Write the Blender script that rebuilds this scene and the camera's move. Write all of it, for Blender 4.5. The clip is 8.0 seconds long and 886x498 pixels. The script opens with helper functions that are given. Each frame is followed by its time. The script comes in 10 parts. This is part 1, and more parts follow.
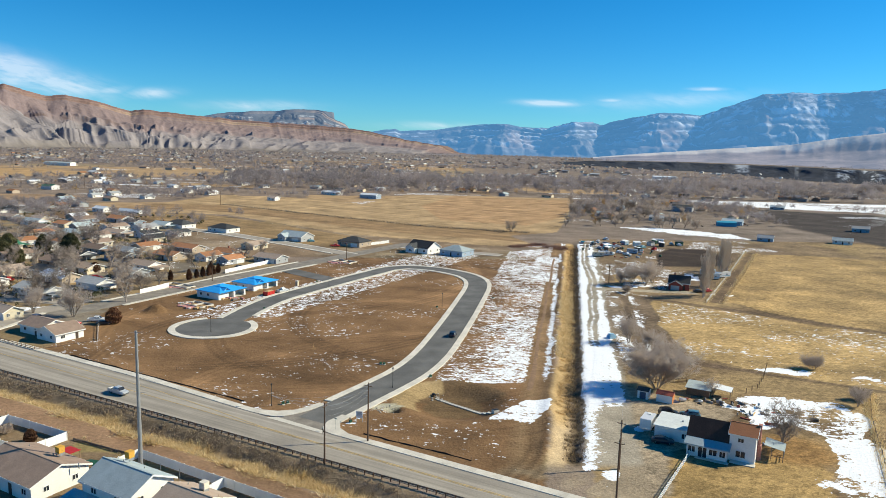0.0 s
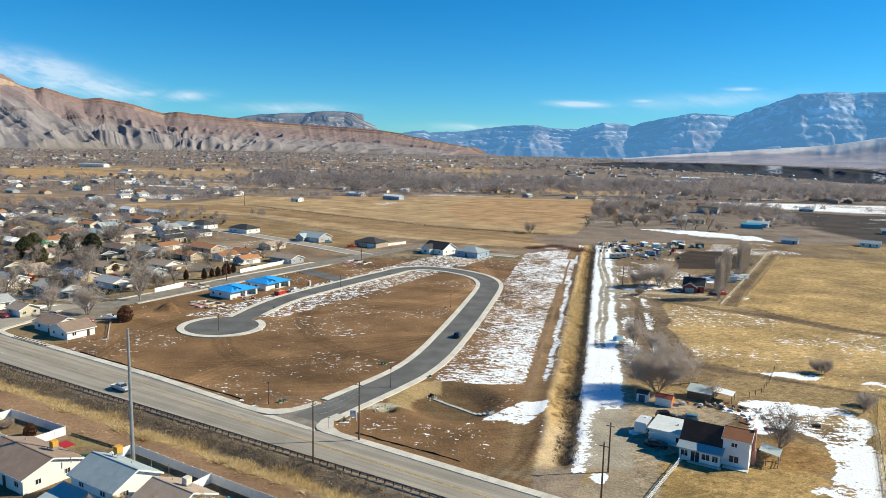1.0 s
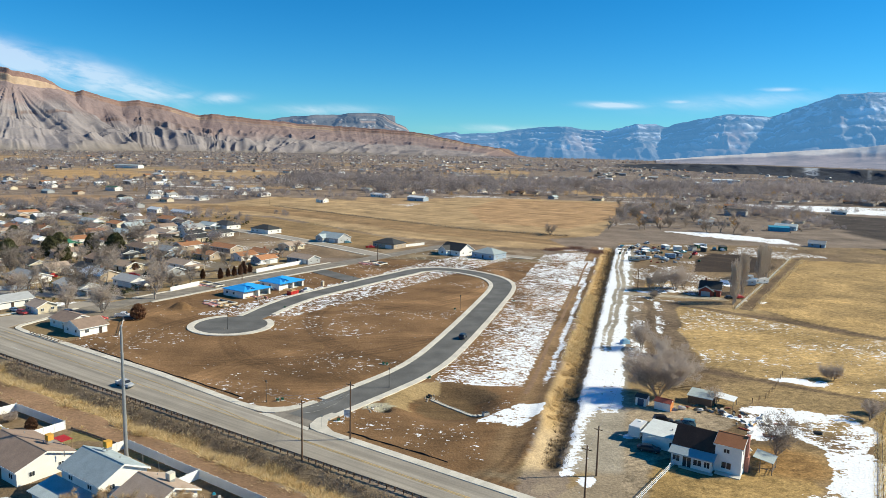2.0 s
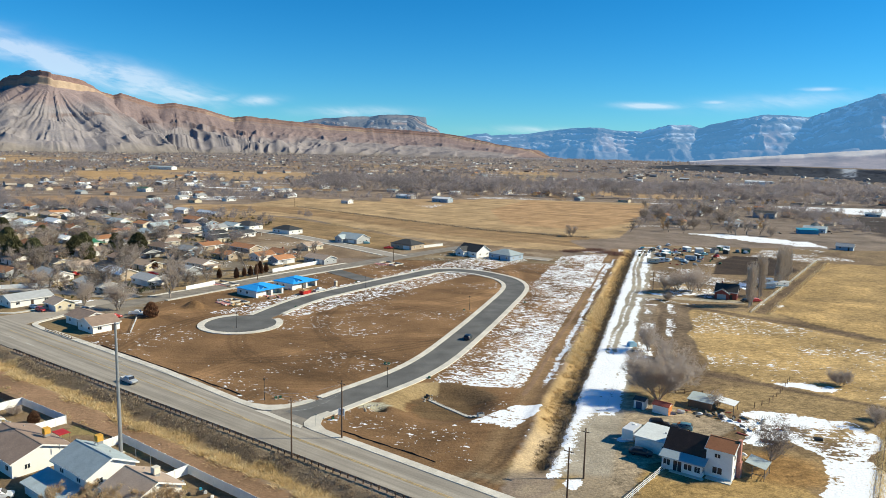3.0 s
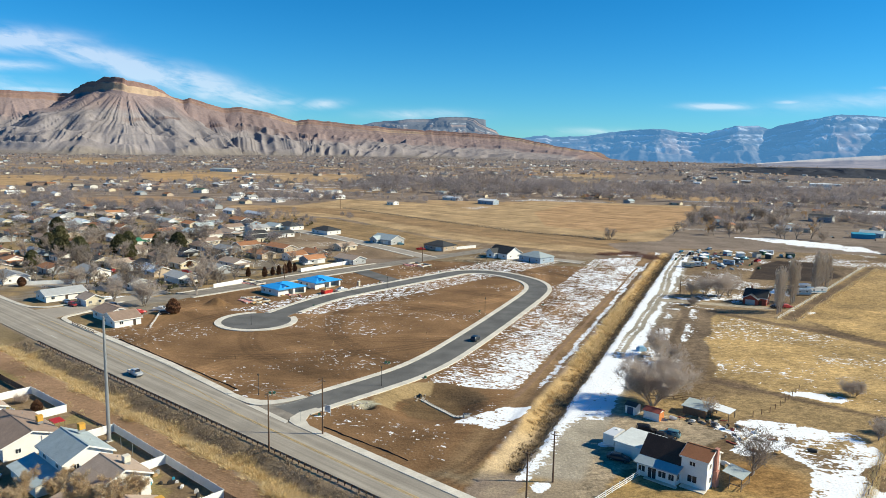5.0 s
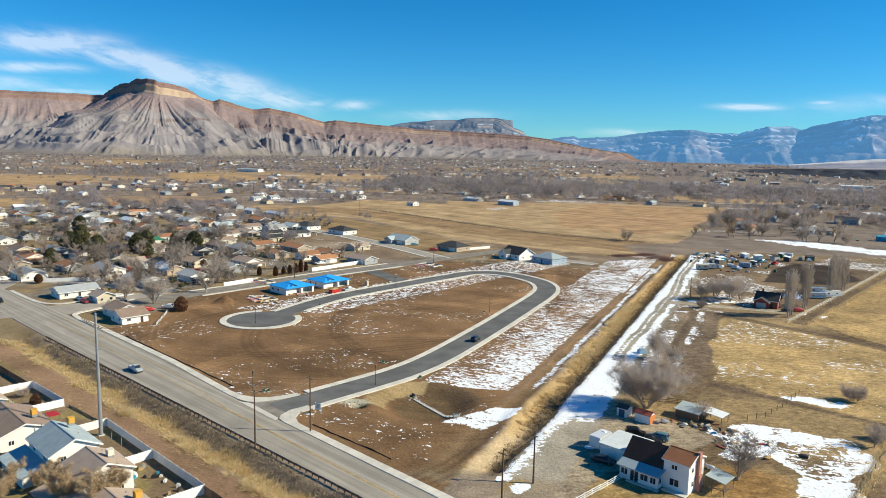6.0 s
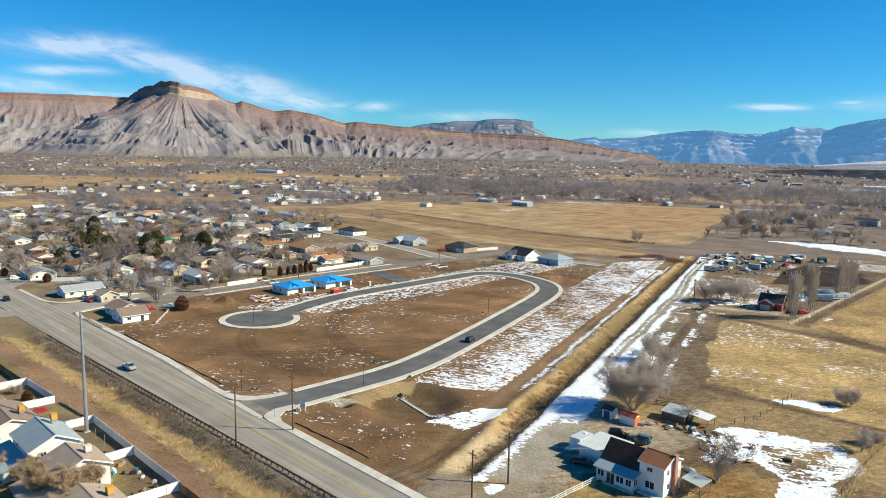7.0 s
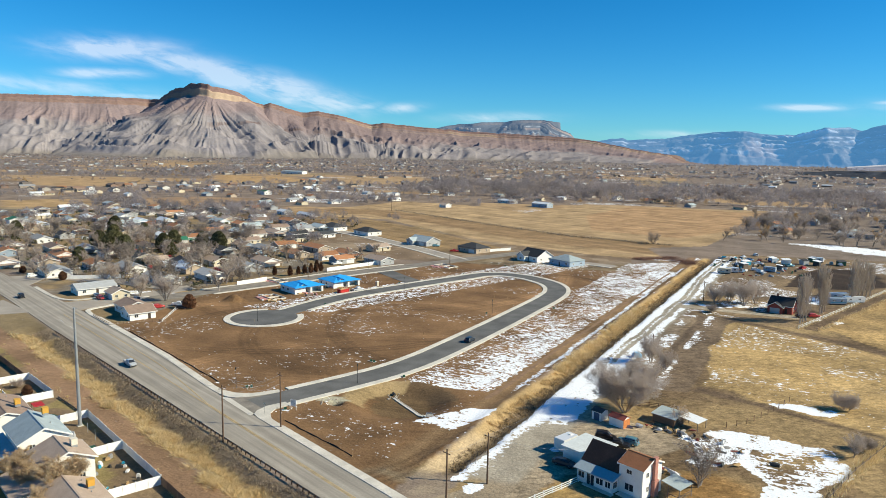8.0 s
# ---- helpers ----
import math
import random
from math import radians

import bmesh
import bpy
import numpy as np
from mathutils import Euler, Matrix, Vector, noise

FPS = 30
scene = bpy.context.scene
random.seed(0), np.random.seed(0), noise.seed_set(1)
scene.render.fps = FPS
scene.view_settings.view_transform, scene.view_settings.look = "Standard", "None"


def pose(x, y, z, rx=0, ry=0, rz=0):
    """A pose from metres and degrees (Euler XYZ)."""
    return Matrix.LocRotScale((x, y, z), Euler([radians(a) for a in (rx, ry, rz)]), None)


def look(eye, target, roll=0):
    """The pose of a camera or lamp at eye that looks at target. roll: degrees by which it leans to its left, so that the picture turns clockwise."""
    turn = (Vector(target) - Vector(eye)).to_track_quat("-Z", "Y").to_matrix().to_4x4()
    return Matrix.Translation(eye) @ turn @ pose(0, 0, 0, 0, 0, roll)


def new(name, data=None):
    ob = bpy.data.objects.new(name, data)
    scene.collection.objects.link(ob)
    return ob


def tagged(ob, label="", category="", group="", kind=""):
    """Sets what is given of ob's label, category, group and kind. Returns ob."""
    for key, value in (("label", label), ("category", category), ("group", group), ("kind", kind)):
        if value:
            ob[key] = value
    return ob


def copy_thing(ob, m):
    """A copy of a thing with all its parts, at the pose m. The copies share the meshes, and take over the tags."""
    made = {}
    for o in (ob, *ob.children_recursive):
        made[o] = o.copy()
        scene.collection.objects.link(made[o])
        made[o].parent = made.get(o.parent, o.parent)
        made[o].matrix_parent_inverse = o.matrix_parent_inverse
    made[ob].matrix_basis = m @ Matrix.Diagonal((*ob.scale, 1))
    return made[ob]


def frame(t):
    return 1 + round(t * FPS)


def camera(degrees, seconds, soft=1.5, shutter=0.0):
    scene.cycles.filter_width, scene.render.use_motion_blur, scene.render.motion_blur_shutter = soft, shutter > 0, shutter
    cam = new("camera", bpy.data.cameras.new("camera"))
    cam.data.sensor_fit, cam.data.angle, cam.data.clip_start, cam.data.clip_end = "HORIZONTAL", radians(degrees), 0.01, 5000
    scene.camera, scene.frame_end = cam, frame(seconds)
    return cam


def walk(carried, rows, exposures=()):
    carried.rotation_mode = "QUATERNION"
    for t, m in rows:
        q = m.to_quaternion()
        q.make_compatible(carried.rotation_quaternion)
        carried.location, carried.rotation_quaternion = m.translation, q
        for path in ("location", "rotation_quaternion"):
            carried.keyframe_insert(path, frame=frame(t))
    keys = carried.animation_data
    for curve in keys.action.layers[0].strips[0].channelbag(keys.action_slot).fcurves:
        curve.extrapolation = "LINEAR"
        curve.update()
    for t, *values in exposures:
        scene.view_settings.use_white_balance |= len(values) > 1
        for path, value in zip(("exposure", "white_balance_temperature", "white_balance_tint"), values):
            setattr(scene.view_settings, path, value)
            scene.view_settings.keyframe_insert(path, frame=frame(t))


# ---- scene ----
cam = camera(63.2, 8.0, soft=0.65)
PATH = [
    (0, (13.079, 2.618, 61.406), (13.25, 4.59, 61.118), 1.4),
    (0.5, (17.02, 2.221, 61.394), (17.151, 4.196, 61.108), 1.4),
    (1, (20.972, 1.91, 61.403), (21.061, 3.887, 61.117), 1.3),
    (1.5, (25.109, 1.683, 61.469), (25.154, 3.662, 61.184), 1.3),
    (3, (37.717, 1.344, 61.541), (37.63, 3.322, 61.259), 1.2),
    (3.5, (42.004, 1.385, 61.541), (41.872, 3.361, 61.26), 1.2),
    (4, (46.238, 1.529, 61.522), (46.064, 3.501, 61.241), 1.2),
    (4.5, (50.485, 1.812, 61.522), (50.271, 3.781, 61.242), 1.1),
    (6, (63.25, 3.021, 61.527), (62.92, 4.974, 61.249), 1.1),
    (6.5, (67.554, 3.677, 61.505), (67.194, 5.624, 61.228), 1.1),
    (7, (71.776, 4.44, 61.475), (71.387, 6.383, 61.199), 1.0),
    (7.5, (75.985, 5.168, 61.43), (75.561, 7.103, 61.156), 1.0),
    (8, (80.328, 5.883, 61.379), (79.866, 7.81, 61.105), 1.0),
]
walk(cam, [(t, look(eye, target, roll)) for t, eye, target, roll in PATH], exposures=[(0, 0.3), (8, 0.3)])

# ---- world, sun ----
SUN_EL, SUN_AZ = 33.0, 84.0          # degrees above the horizon; clockwise from +y
world = bpy.data.worlds.new("world")
scene.world = world
world.use_nodes = True


def world_nodes():
    nt = world.node_tree
    nt.nodes.clear()
    L = nt.links.new
    out = nt.nodes.new("ShaderNodeOutputWorld")
    bg = nt.nodes.new("ShaderNodeBackground")
    sky = nt.nodes.new("ShaderNodeTexSky")
    sky.sky_type = "NISHITA"
    sky.sun_disc = False
    sky.sun_elevation = radians(SUN_EL)
    sky.sun_rotation = radians(SUN_AZ)
    sky.altitude = 1400
    sky.air_density = 1.0
    sky.dust_density = 0.0
    sky.ozone_density = 2.0
    hs = nt.nodes.new("ShaderNodeHueSaturation")
    hs.inputs["Saturation"].default_value = 1.12
    hs.inputs["Value"].default_value = 1.0
    hs.inputs["Hue"].default_value = 0.5
    tint = nt.nodes.new("ShaderNodeMix")          # clear, dry mountain air
    tint.data_type, tint.blend_type = "RGBA", "MULTIPLY"
    tint.inputs["Factor"].default_value = 1.0
    tint.inputs["B"].default_value = (0.39, 0.825, 1.14, 1)
    L(sky.outputs[0], tint.inputs["A"])
    L(tint.outputs["Result"], hs.inputs["Color"])
    # thin cirrus: streaks by azimuth and height above the horizon
    tc = nt.nodes.new("ShaderNodeTexCoord")
    sep = nt.nodes.new("ShaderNodeSeparateXYZ")
    L(tc.outputs["Generated"], sep.inputs[0])

    def m(op, a, b=None, c=None):
        n = nt.nodes.new("ShaderNodeMath")
        n.operation = op
        for k, v in enumerate((a, b, c)):
            if v is None:
                continue
            if isinstance(v, (int, float)):
                n.inputs[k].default_value = v
            else:
                L(v, n.inputs[k])
        return n.outputs[0]

    az = m("MULTIPLY", m("ARCTAN2", sep.outputs[0], sep.outputs[1]), 57.2958)
    el = m("MULTIPLY", m("ARCSINE", sep.outputs[2]), 57.2958)
    comb = nt.nodes.new("ShaderNodeCombineXYZ")
    L(m("MULTIPLY", m("ADD", az, m("MULTIPLY", el, 1.5)), 0.30), comb.inputs[0])
    L(m("MULTIPLY", el, 0.72), comb.inputs[1])
    nz = nt.nodes.new("ShaderNodeTexNoise")
    nz.inputs["Scale"].default_value = 1.25
    nz.inputs["Detail"].default_value = 9.0
    nz.inputs["Distortion"].default_value = 0.35
    nz.inputs["Roughness"].default_value = 0.58
    L(comb.outputs[0], nz.inputs["Vector"])
    total = None
    # azimuth, elevation, half length, half width, slope, weight
    for a0, e0, la, le, sl, wgt in ((-37.7, 6.6, 3.3, 0.62, 0.03, 1.0), (-38.4, 4.9, 2.4, 0.3, 0.05, 0.75), (-33.8, 6.0, 2.3, 0.65, -0.22, 1.0), (-30.0, 5.15, 2.9, 0.8, -0.22, 1.0), (-26.2, 4.3, 3.2, 0.9, -0.19, 1.0),
                                    (-22.6, 3.45, 2.6, 0.75, -0.14, 0.75), (-43.0, 3.8, 5.5, 0.5, -0.03, 0.5), (-36.6, 3.4, 2.2, 0.18, 0.0, 0.6), (-19.7, 3.2, 1.0, 0.26, 0.1, 0.55), (-17.0, 3.1, 1.5, 0.3, 0.08, 0.6),
                                    (-9.5, 2.5, 3.4, 0.35, 0.02, 0.45), (13.0, 3.35, 2.0, 0.22, 0.0, 0.85), (24.6, 4.45, 1.2, 0.12, 0.0, 0.5), (17.6, 3.6, 0.8, 0.13, 0.02, 0.4), (4.0, 1.4, 3.0, 0.25, 0.0, 0.4),
                                    (22.0, 3.6, 5.0, 0.5, 0.06, 0.3)):
        dx = m("SUBTRACT", az, a0)
        dy = m("SUBTRACT", m("SUBTRACT", el, e0), m("MULTIPLY", dx, sl))
        q = m("ADD", m("POWER", m("ABSOLUTE", m("DIVIDE", dx, la)), 2.0), m("POWER", m("ABSOLUTE", m("DIVIDE", dy, le)), 2.0))
        w = m("MULTIPLY", m("POWER", 2.718, m("MULTIPLY", q, -0.9)), wgt)
        total = w if total is None else m("MAXIMUM", total, w)
    cov = m("MULTIPLY", total, m("MULTIPLY_ADD", nz.outputs["Fac"], 2.6, -0.72))
    cov = m("MINIMUM", m("MAXIMUM", cov, 0.0), 0.46)
    mix = nt.nodes.new("ShaderNodeMix")
    mix.data_type = "RGBA"
    L(cov, mix.inputs["Factor"])
    L(hs.outputs[0], mix.inputs["A"])
    mix.inputs["B"].default_value = (9.6, 9.8, 10.2, 1)
    L(mix.outputs["Result"], bg.inputs["Color"])
    bg.inputs["Strength"].default_value = SKY
    L(bg.outputs[0], out.inputs[0])


SKY = 0.0895
world_nodes()
sun_data = bpy.data.lights.new("sun", "SUN")
sun_data.energy, sun_data.angle, sun_data.color = 5.4, radians(0.53), (1.0, 0.93, 0.69)
sun = new("sun", sun_data)
sun_way = Vector((math.sin(radians(SUN_AZ)) * math.cos(radians(SUN_EL)), math.cos(radians(SUN_AZ)) * math.cos(radians(SUN_EL)), math.sin(radians(SUN_EL))))
sun.matrix_world = look(sun_way * 500, (0, 0, 0))

# ---- materials ----
def material(name, color, rough=0.8, metal=0.0, grain=0.0, scale=2.0, stain=0.0, stain_scale=0.15, bump=0.0, vary=0.0, spec=0.3):
    """A node material: base colour with fine grain, broad stains, a fine relief and a shift from object to object."""
    mt = bpy.data.materials.new(name)
    mt.use_nodes = True
    nt = mt.node_tree
    L = nt.links.new
    b = nt.nodes["Principled BSDF"]
    b.inputs["Roughness"].default_value = rough
    b.inputs["Metallic"].default_value = metal
    b.inputs["Specular IOR Level"].default_value = spec
    b.inputs["Base Color"].default_value = (*color, 1)
    tc = nt.nodes.new("ShaderNodeTexCoord")
    last = None

    def noise_node(sc, detail):
        n = nt.nodes.new("ShaderNodeTexNoise")
        n.inputs["Scale"].default_value = sc
        n.inputs["Detail"].default_value = detail
        L(tc.outputs["Object"], n.inputs["Vector"])
        return n

    def times(value_socket, amount, prev):
        r = nt.nodes.new("ShaderNodeMapRange")
        r.inputs["From Min"].default_value, r.inputs["From Max"].default_value = 0.25, 0.75
        r.inputs["To Min"].default_value, r.inputs["To Max"].default_value = 1 - amount, 1 + amount
        L(value_socket, r.inputs["Value"])
        x = nt.nodes.new("ShaderNodeMix")
        x.data_type, x.blend_type = "RGBA", "MULTIPLY"
        x.inputs["Factor"].default_value = 1
        if prev is None:
            x.inputs["A"].default_value = (*color, 1)
        else:
            L(prev, x.inputs["A"])
        L(r.outputs[0], x.inputs["B"])
        return x.outputs["Result"]

    if grain:
        g = noise_node(scale, 4)
        last = times(g.outputs["Fac"], grain, last)
        if bump:
            bn = nt.nodes.new("ShaderNodeBump")
            bn.inputs["Strength"].default_value = bump
            bn.inputs["Distance"].default_value = 0.05
            L(g.outputs["Fac"], bn.inputs["Height"])
            L(bn.outputs[0], b.inputs["Normal"])
    if stain:
        last = times(noise_node(stain_scale, 5).outputs["Fac"], stain, last)
    if vary:
        oi = nt.nodes.new("ShaderNodeObjectInfo")
        last = times(oi.outputs["Random"], vary, last)
    if last is not None:
        L(last, b.inputs["Base Color"])
    return mt


M = {}
M["asphalt_old"] = material("asphalt_old", (0.335, 0.295, 0.25), 0.9, grain=0.12, scale=3, stain=0.18, stain_scale=0.12, bump=0.15)
M["asphalt_new"] = material("asphalt_new", (0.128, 0.125, 0.119), 0.85, grain=0.14, scale=3, stain=0.34, stain_scale=0.13, bump=0.15)
M["asphalt_dusty"] = material("asphalt_dusty", (0.22, 0.195, 0.165), 0.9, grain=0.14, scale=2, stain=0.32, stain_scale=0.3, bump=0.15)
M["track_mud"] = material("track_mud", (0.24, 0.15, 0.09), 0.95, grain=0.25, scale=1.2, stain=0.2, stain_scale=0.2, bump=0.3)
M["track_dirt"] = material("track_dirt", (0.255, 0.205, 0.155), 0.95, grain=0.25, scale=1.2, stain=0.25, stain_scale=0.2, bump=0.3)
M["concrete"] = material("concrete", (0.58, 0.54, 0.47), 0.85, grain=0.1, scale=2.5, stain=0.18, stain_scale=0.25, bump=0.1, vary=0.06)
M["paint_yellow"] = material("paint_yellow", (0.50, 0.36, 0.17), 0.8, grain=0.25, scale=3, stain=0.35, stain_scale=0.4)
M["paint_white"] = material("paint_white", (0.6, 0.59, 0.56), 0.8, grain=0.2, scale=3)
M["wood_pole"] = material("wood_pole", (0.12, 0.075, 0.05), 0.9, grain=0.25, scale=6, bump=0.3)
M["steel"] = material("steel", (0.38, 0.39, 0.40), 0.5, metal=0.6, grain=0.08, scale=1.5)
M["steel_dark"] = material("steel_dark", (0.06, 0.06, 0.06), 0.6, metal=0.3, grain=0.1, scale=3)
M["rail_rust"] = material("rail_rust", (0.19, 0.165, 0.145), 0.7, metal=0.3, grain=0.3, scale=3, stain=0.2, stain_scale=0.7)
M["wall_white"] = material("wall_white", (0.77, 0.75, 0.72), 0.8, grain=0.05, scale=4, stain=0.06, stain_scale=0.6, vary=0.04)
M["wall_cream"] = material("wall_cream", (0.62, 0.54, 0.40), 0.8, grain=0.06, scale=4, stain=0.08, stain_scale=0.6, vary=0.08)
M["wall_tan"] = material("wall_tan", (0.42, 0.34, 0.26), 0.8, grain=0.06, scale=4, stain=0.1, stain_scale=0.6, vary=0.1)
M["wall_grey"] = material("wall_grey", (0.36, 0.37, 0.38), 0.8, grain=0.06, scale=4, stain=0.1, stain_scale=0.6, vary=0.1)
M["wall_blue"] = material("wall_blue", (0.30, 0.37, 0.45), 0.8, grain=0.06, scale=4, stain=0.1, stain_scale=0.6, vary=0.1)
M["brick_red"] = material("brick_red", (0.28, 0.12, 0.085), 0.85, grain=0.2, scale=5, stain=0.15, stain_scale=1)
M["roof_brown"] = material("roof_brown", (0.25, 0.18, 0.14), 0.9, grain=0.16, scale=5, stain=0.15, stain_scale=0.6, bump=0.3, vary=0.15)
M["roof_tan"] = material("roof_tan", (0.42, 0.32, 0.25), 0.9, grain=0.14, scale=5, stain=0.12, stain_scale=0.6, bump=0.3, vary=0.1)
M["roof_orange"] = material("roof_orange", (0.36, 0.17, 0.085), 0.9, grain=0.16, scale=5, stain=0.15, stain_scale=0.6, bump=0.3, vary=0.15)
M["roof_grey"] = material("roof_grey", (0.33, 0.34, 0.35), 0.9, grain=0.14, scale=5, stain=0.12, stain_scale=0.6, bump=0.3, vary=0.15)
M["roof_bluegrey"] = material("roof_bluegrey", (0.36, 0.42, 0.44), 0.9, grain=0.14, scale=5, stain=0.12, stain_scale=0.6, bump=0.3, vary=0.1)
M["roof_dark"] = material("roof_dark", (0.05, 0.052, 0.055), 0.9, grain=0.2, scale=5, stain=0.15, stain_scale=0.6, bump=0.3, vary=0.2)
M["roof_green"] = material("roof_green", (0.03, 0.15, 0.09), 0.7, grain=0.12, scale=4, vary=0.1)
M["roof_white"] = material("roof_white", (0.74, 0.76, 0.78), 0.6, grain=0.06, scale=2, stain=0.08, stain_scale=0.4, vary=0.05)
M["membrane_blue"] = material("membrane_blue", (0.028, 0.33, 0.80), 0.5, grain=0.08, scale=1.2, stain=0.1, stain_scale=0.5)
M["tarp_blue"] = material("tarp_blue", (0.03, 0.27, 0.42), 0.6, grain=0.15, scale=1.5)
M["glass"] = material("glass", (0.03, 0.035, 0.045), 0.08, spec=0.6)
M["trim_white"] = material("trim_white", (0.76, 0.75, 0.72), 0.7, grain=0.04, scale=4)
M["door_dark"] = material("door_dark", (0.07, 0.05, 0.04), 0.6, grain=0.1, scale=4)
M["door_blue"] = material("door_blue", (0.05, 0.08, 0.14), 0.6, grain=0.1, scale=4)
M["vinyl"] = material("vinyl", (0.80, 0.80, 0.79), 0.5, grain=0.04, scale=1.5, stain=0.05, stain_scale=0.5)
M["wood_raw"] = material("wood_raw", (0.45, 0.30, 0.15), 0.8, grain=0.2, scale=3, vary=0.15)
M["wood_fence"] = material("wood_fence", (0.22, 0.14, 0.09), 0.9, grain=0.25, scale=4, vary=0.15)
M["wood_grey"] = material("wood_grey", (0.17, 0.14, 0.12), 0.9, grain=0.25, scale=4, vary=0.15)
M["twig_pale"] = material("twig_pale", (0.46, 0.39, 0.33), 0.95, vary=0.12)
M["bark"] = material("bark", (0.29, 0.24, 0.20), 0.95, grain=0.25, scale=3, vary=0.12)
M["twig"] = material("twig", (0.385, 0.318, 0.268), 0.95, vary=0.28)
M["twig_far"] = material("twig_far", (0.335, 0.292, 0.285), 0.95, grain=0.36, scale=0.07, stain=0.34, stain_scale=0.012)
M["twig_gold"] = material("twig_gold", (0.42, 0.28, 0.14), 0.95, vary=0.1)
M["twig_red"] = material("twig_red", (0.22, 0.12, 0.09), 0.95, vary=0.1)
M["leaf_bronze"] = material("leaf_bronze", (0.15, 0.072, 0.038), 0.9, grain=0.3, scale=1.5, vary=0.2)
M["leaf_green"] = material("leaf_green", (0.11, 0.105, 0.05), 0.9, grain=0.3, scale=1.5, vary=0.2)
M["leaf_dry"] = material("leaf_dry", (0.52, 0.39, 0.25), 0.9, grain=0.3, scale=1.5)
M["tarp_pale"] = material("tarp_pale", (0.30, 0.50, 0.66), 0.6, grain=0.15, scale=2)
M["snow"] = material("snow", (0.86, 0.88, 0.92), 0.6, grain=0.04, scale=1, bump=0.2)
M["cooler_yellow"] = material("cooler_yellow", (0.62, 0.34, 0.06), 0.7, grain=0.08, scale=3)
M["cooler_white"] = material("cooler_white", (0.68, 0.62, 0.52), 0.7, grain=0.08, scale=3)
M["rubber"] = material("rubber", (0.015, 0.015, 0.016), 0.8)
M["chrome"] = material("chrome", (0.6, 0.6, 0.62), 0.25, metal=1.0)
M["red_paint"] = material("red_paint", (0.45, 0.03, 0.025), 0.5, grain=0.1, scale=2)
M["orange_board"] = material("orange_board", (0.52, 0.19, 0.06), 0.8, grain=0.2, scale=3)
M["barn_red"] = material("barn_red", (0.30, 0.075, 0.055), 0.85, grain=0.2, scale=3)
M["green_box"] = material("green_box", (0.02, 0.085, 0.05), 0.6, grain=0.1, scale=3)
M["pool"] = material("pool", (0.25, 0.62, 0.62), 0.4)
M["pink_board"] = material("pink_board", (0.55, 0.27, 0.24), 0.8, grain=0.2, scale=1.5)
M["rock"] = material("rock", (0.36, 0.32, 0.27), 0.9, grain=0.2, scale=4, vary=0.15)
for nm, c in (("car_silver", (0.5, 0.52, 0.54)), ("car_dark", (0.02, 0.03, 0.045)), ("car_black", (0.012, 0.012, 0.014)), ("car_teal", (0.10, 0.24, 0.30)), ("car_white", (0.75, 0.75, 0.75)), ("car_red", (0.4, 0.03, 0.03)), ("car_blue", (0.16, 0.26, 0.38))):
    M[nm] = material(nm, c, 0.3, metal=0.2, spec=0.6)
M["pond"] = material("pond", (0.03, 0.07, 0.10), 0.08, grain=0.1, scale=0.05)


def highway_material():
    """Worn asphalt: wheel paths and patches drawn out along the road."""
    mt = material("highway", (0.32, 0.285, 0.24), 0.9, grain=0.12, scale=3, stain=0.12, stain_scale=0.12, bump=0.15)
    nt = mt.node_tree
    b = nt.nodes["Principled BSDF"]
    old = b.inputs["Base Color"].links[0].from_socket
    geo = nt.nodes.new("ShaderNodeNewGeometry")
    mp = nt.nodes.new("ShaderNodeMapping")
    mp.vector_type = "TEXTURE"
    mp.inputs["Rotation"].default_value = (0, 0, math.atan2(-0.561, 0.828) + 0.012)
    mp.inputs["Scale"].default_value = (55, 1, 1)
    nt.links.new(geo.outputs["Position"], mp.inputs["Vector"])
    n = nt.nodes.new("ShaderNodeTexNoise")
    n.inputs["Scale"].default_value = 0.75
    n.inputs["Detail"].default_value = 4
    nt.links.new(mp.outputs[0], n.inputs["Vector"])
    r = nt.nodes.new("ShaderNodeMapRange")
    for k, v in zip(("From Min", "From Max", "To Min", "To Max"), (0.35, 0.65, 0.78, 1.2)):
        r.inputs[k].default_value = v
    nt.links.new(n.outputs["Fac"], r.inputs["Value"])
    x = nt.nodes.new("ShaderNodeMix")
    x.data_type, x.blend_type = "RGBA", "MULTIPLY"
    x.inputs["Factor"].default_value = 1
    nt.links.new(old, x.inputs["A"])
    nt.links.new(r.outputs[0], x.inputs["B"])
    nt.links.new(x.outputs["Result"], b.inputs["Base Color"])
    return mt


M["highway"] = highway_material()
M["twig_dense"] = material("twig_dense", (0.50, 0.425, 0.37), 0.95, vary=0.08)



def let_light_through(mt, k):
    """Thin twigs and dry blades pass part of the light on."""
    nt = mt.node_tree
    b, out = nt.nodes["Principled BSDF"], nt.nodes["Material Output"]
    tr = nt.nodes.new("ShaderNodeBsdfTranslucent")
    tr.inputs["Color"].default_value = b.inputs["Base Color"].default_value
    if b.inputs["Base Color"].links:
        nt.links.new(b.inputs["Base Color"].links[0].from_socket, tr.inputs["Color"])
    mx = nt.nodes.new("ShaderNodeMixShader")
    mx.inputs[0].default_value = k
    nt.links.new(b.outputs[0], mx.inputs[1])
    nt.links.new(tr.outputs[0], mx.inputs[2])
    nt.links.new(mx.outputs[0], out.inputs["Surface"])


for nm in ("twig", "twig_far", "twig_dense", "twig_pale", "twig_gold", "leaf_dry"):
    let_light_through(M[nm], 0.5 if nm in ("twig_far", "twig_gold", "twig_dense") else 0.36)

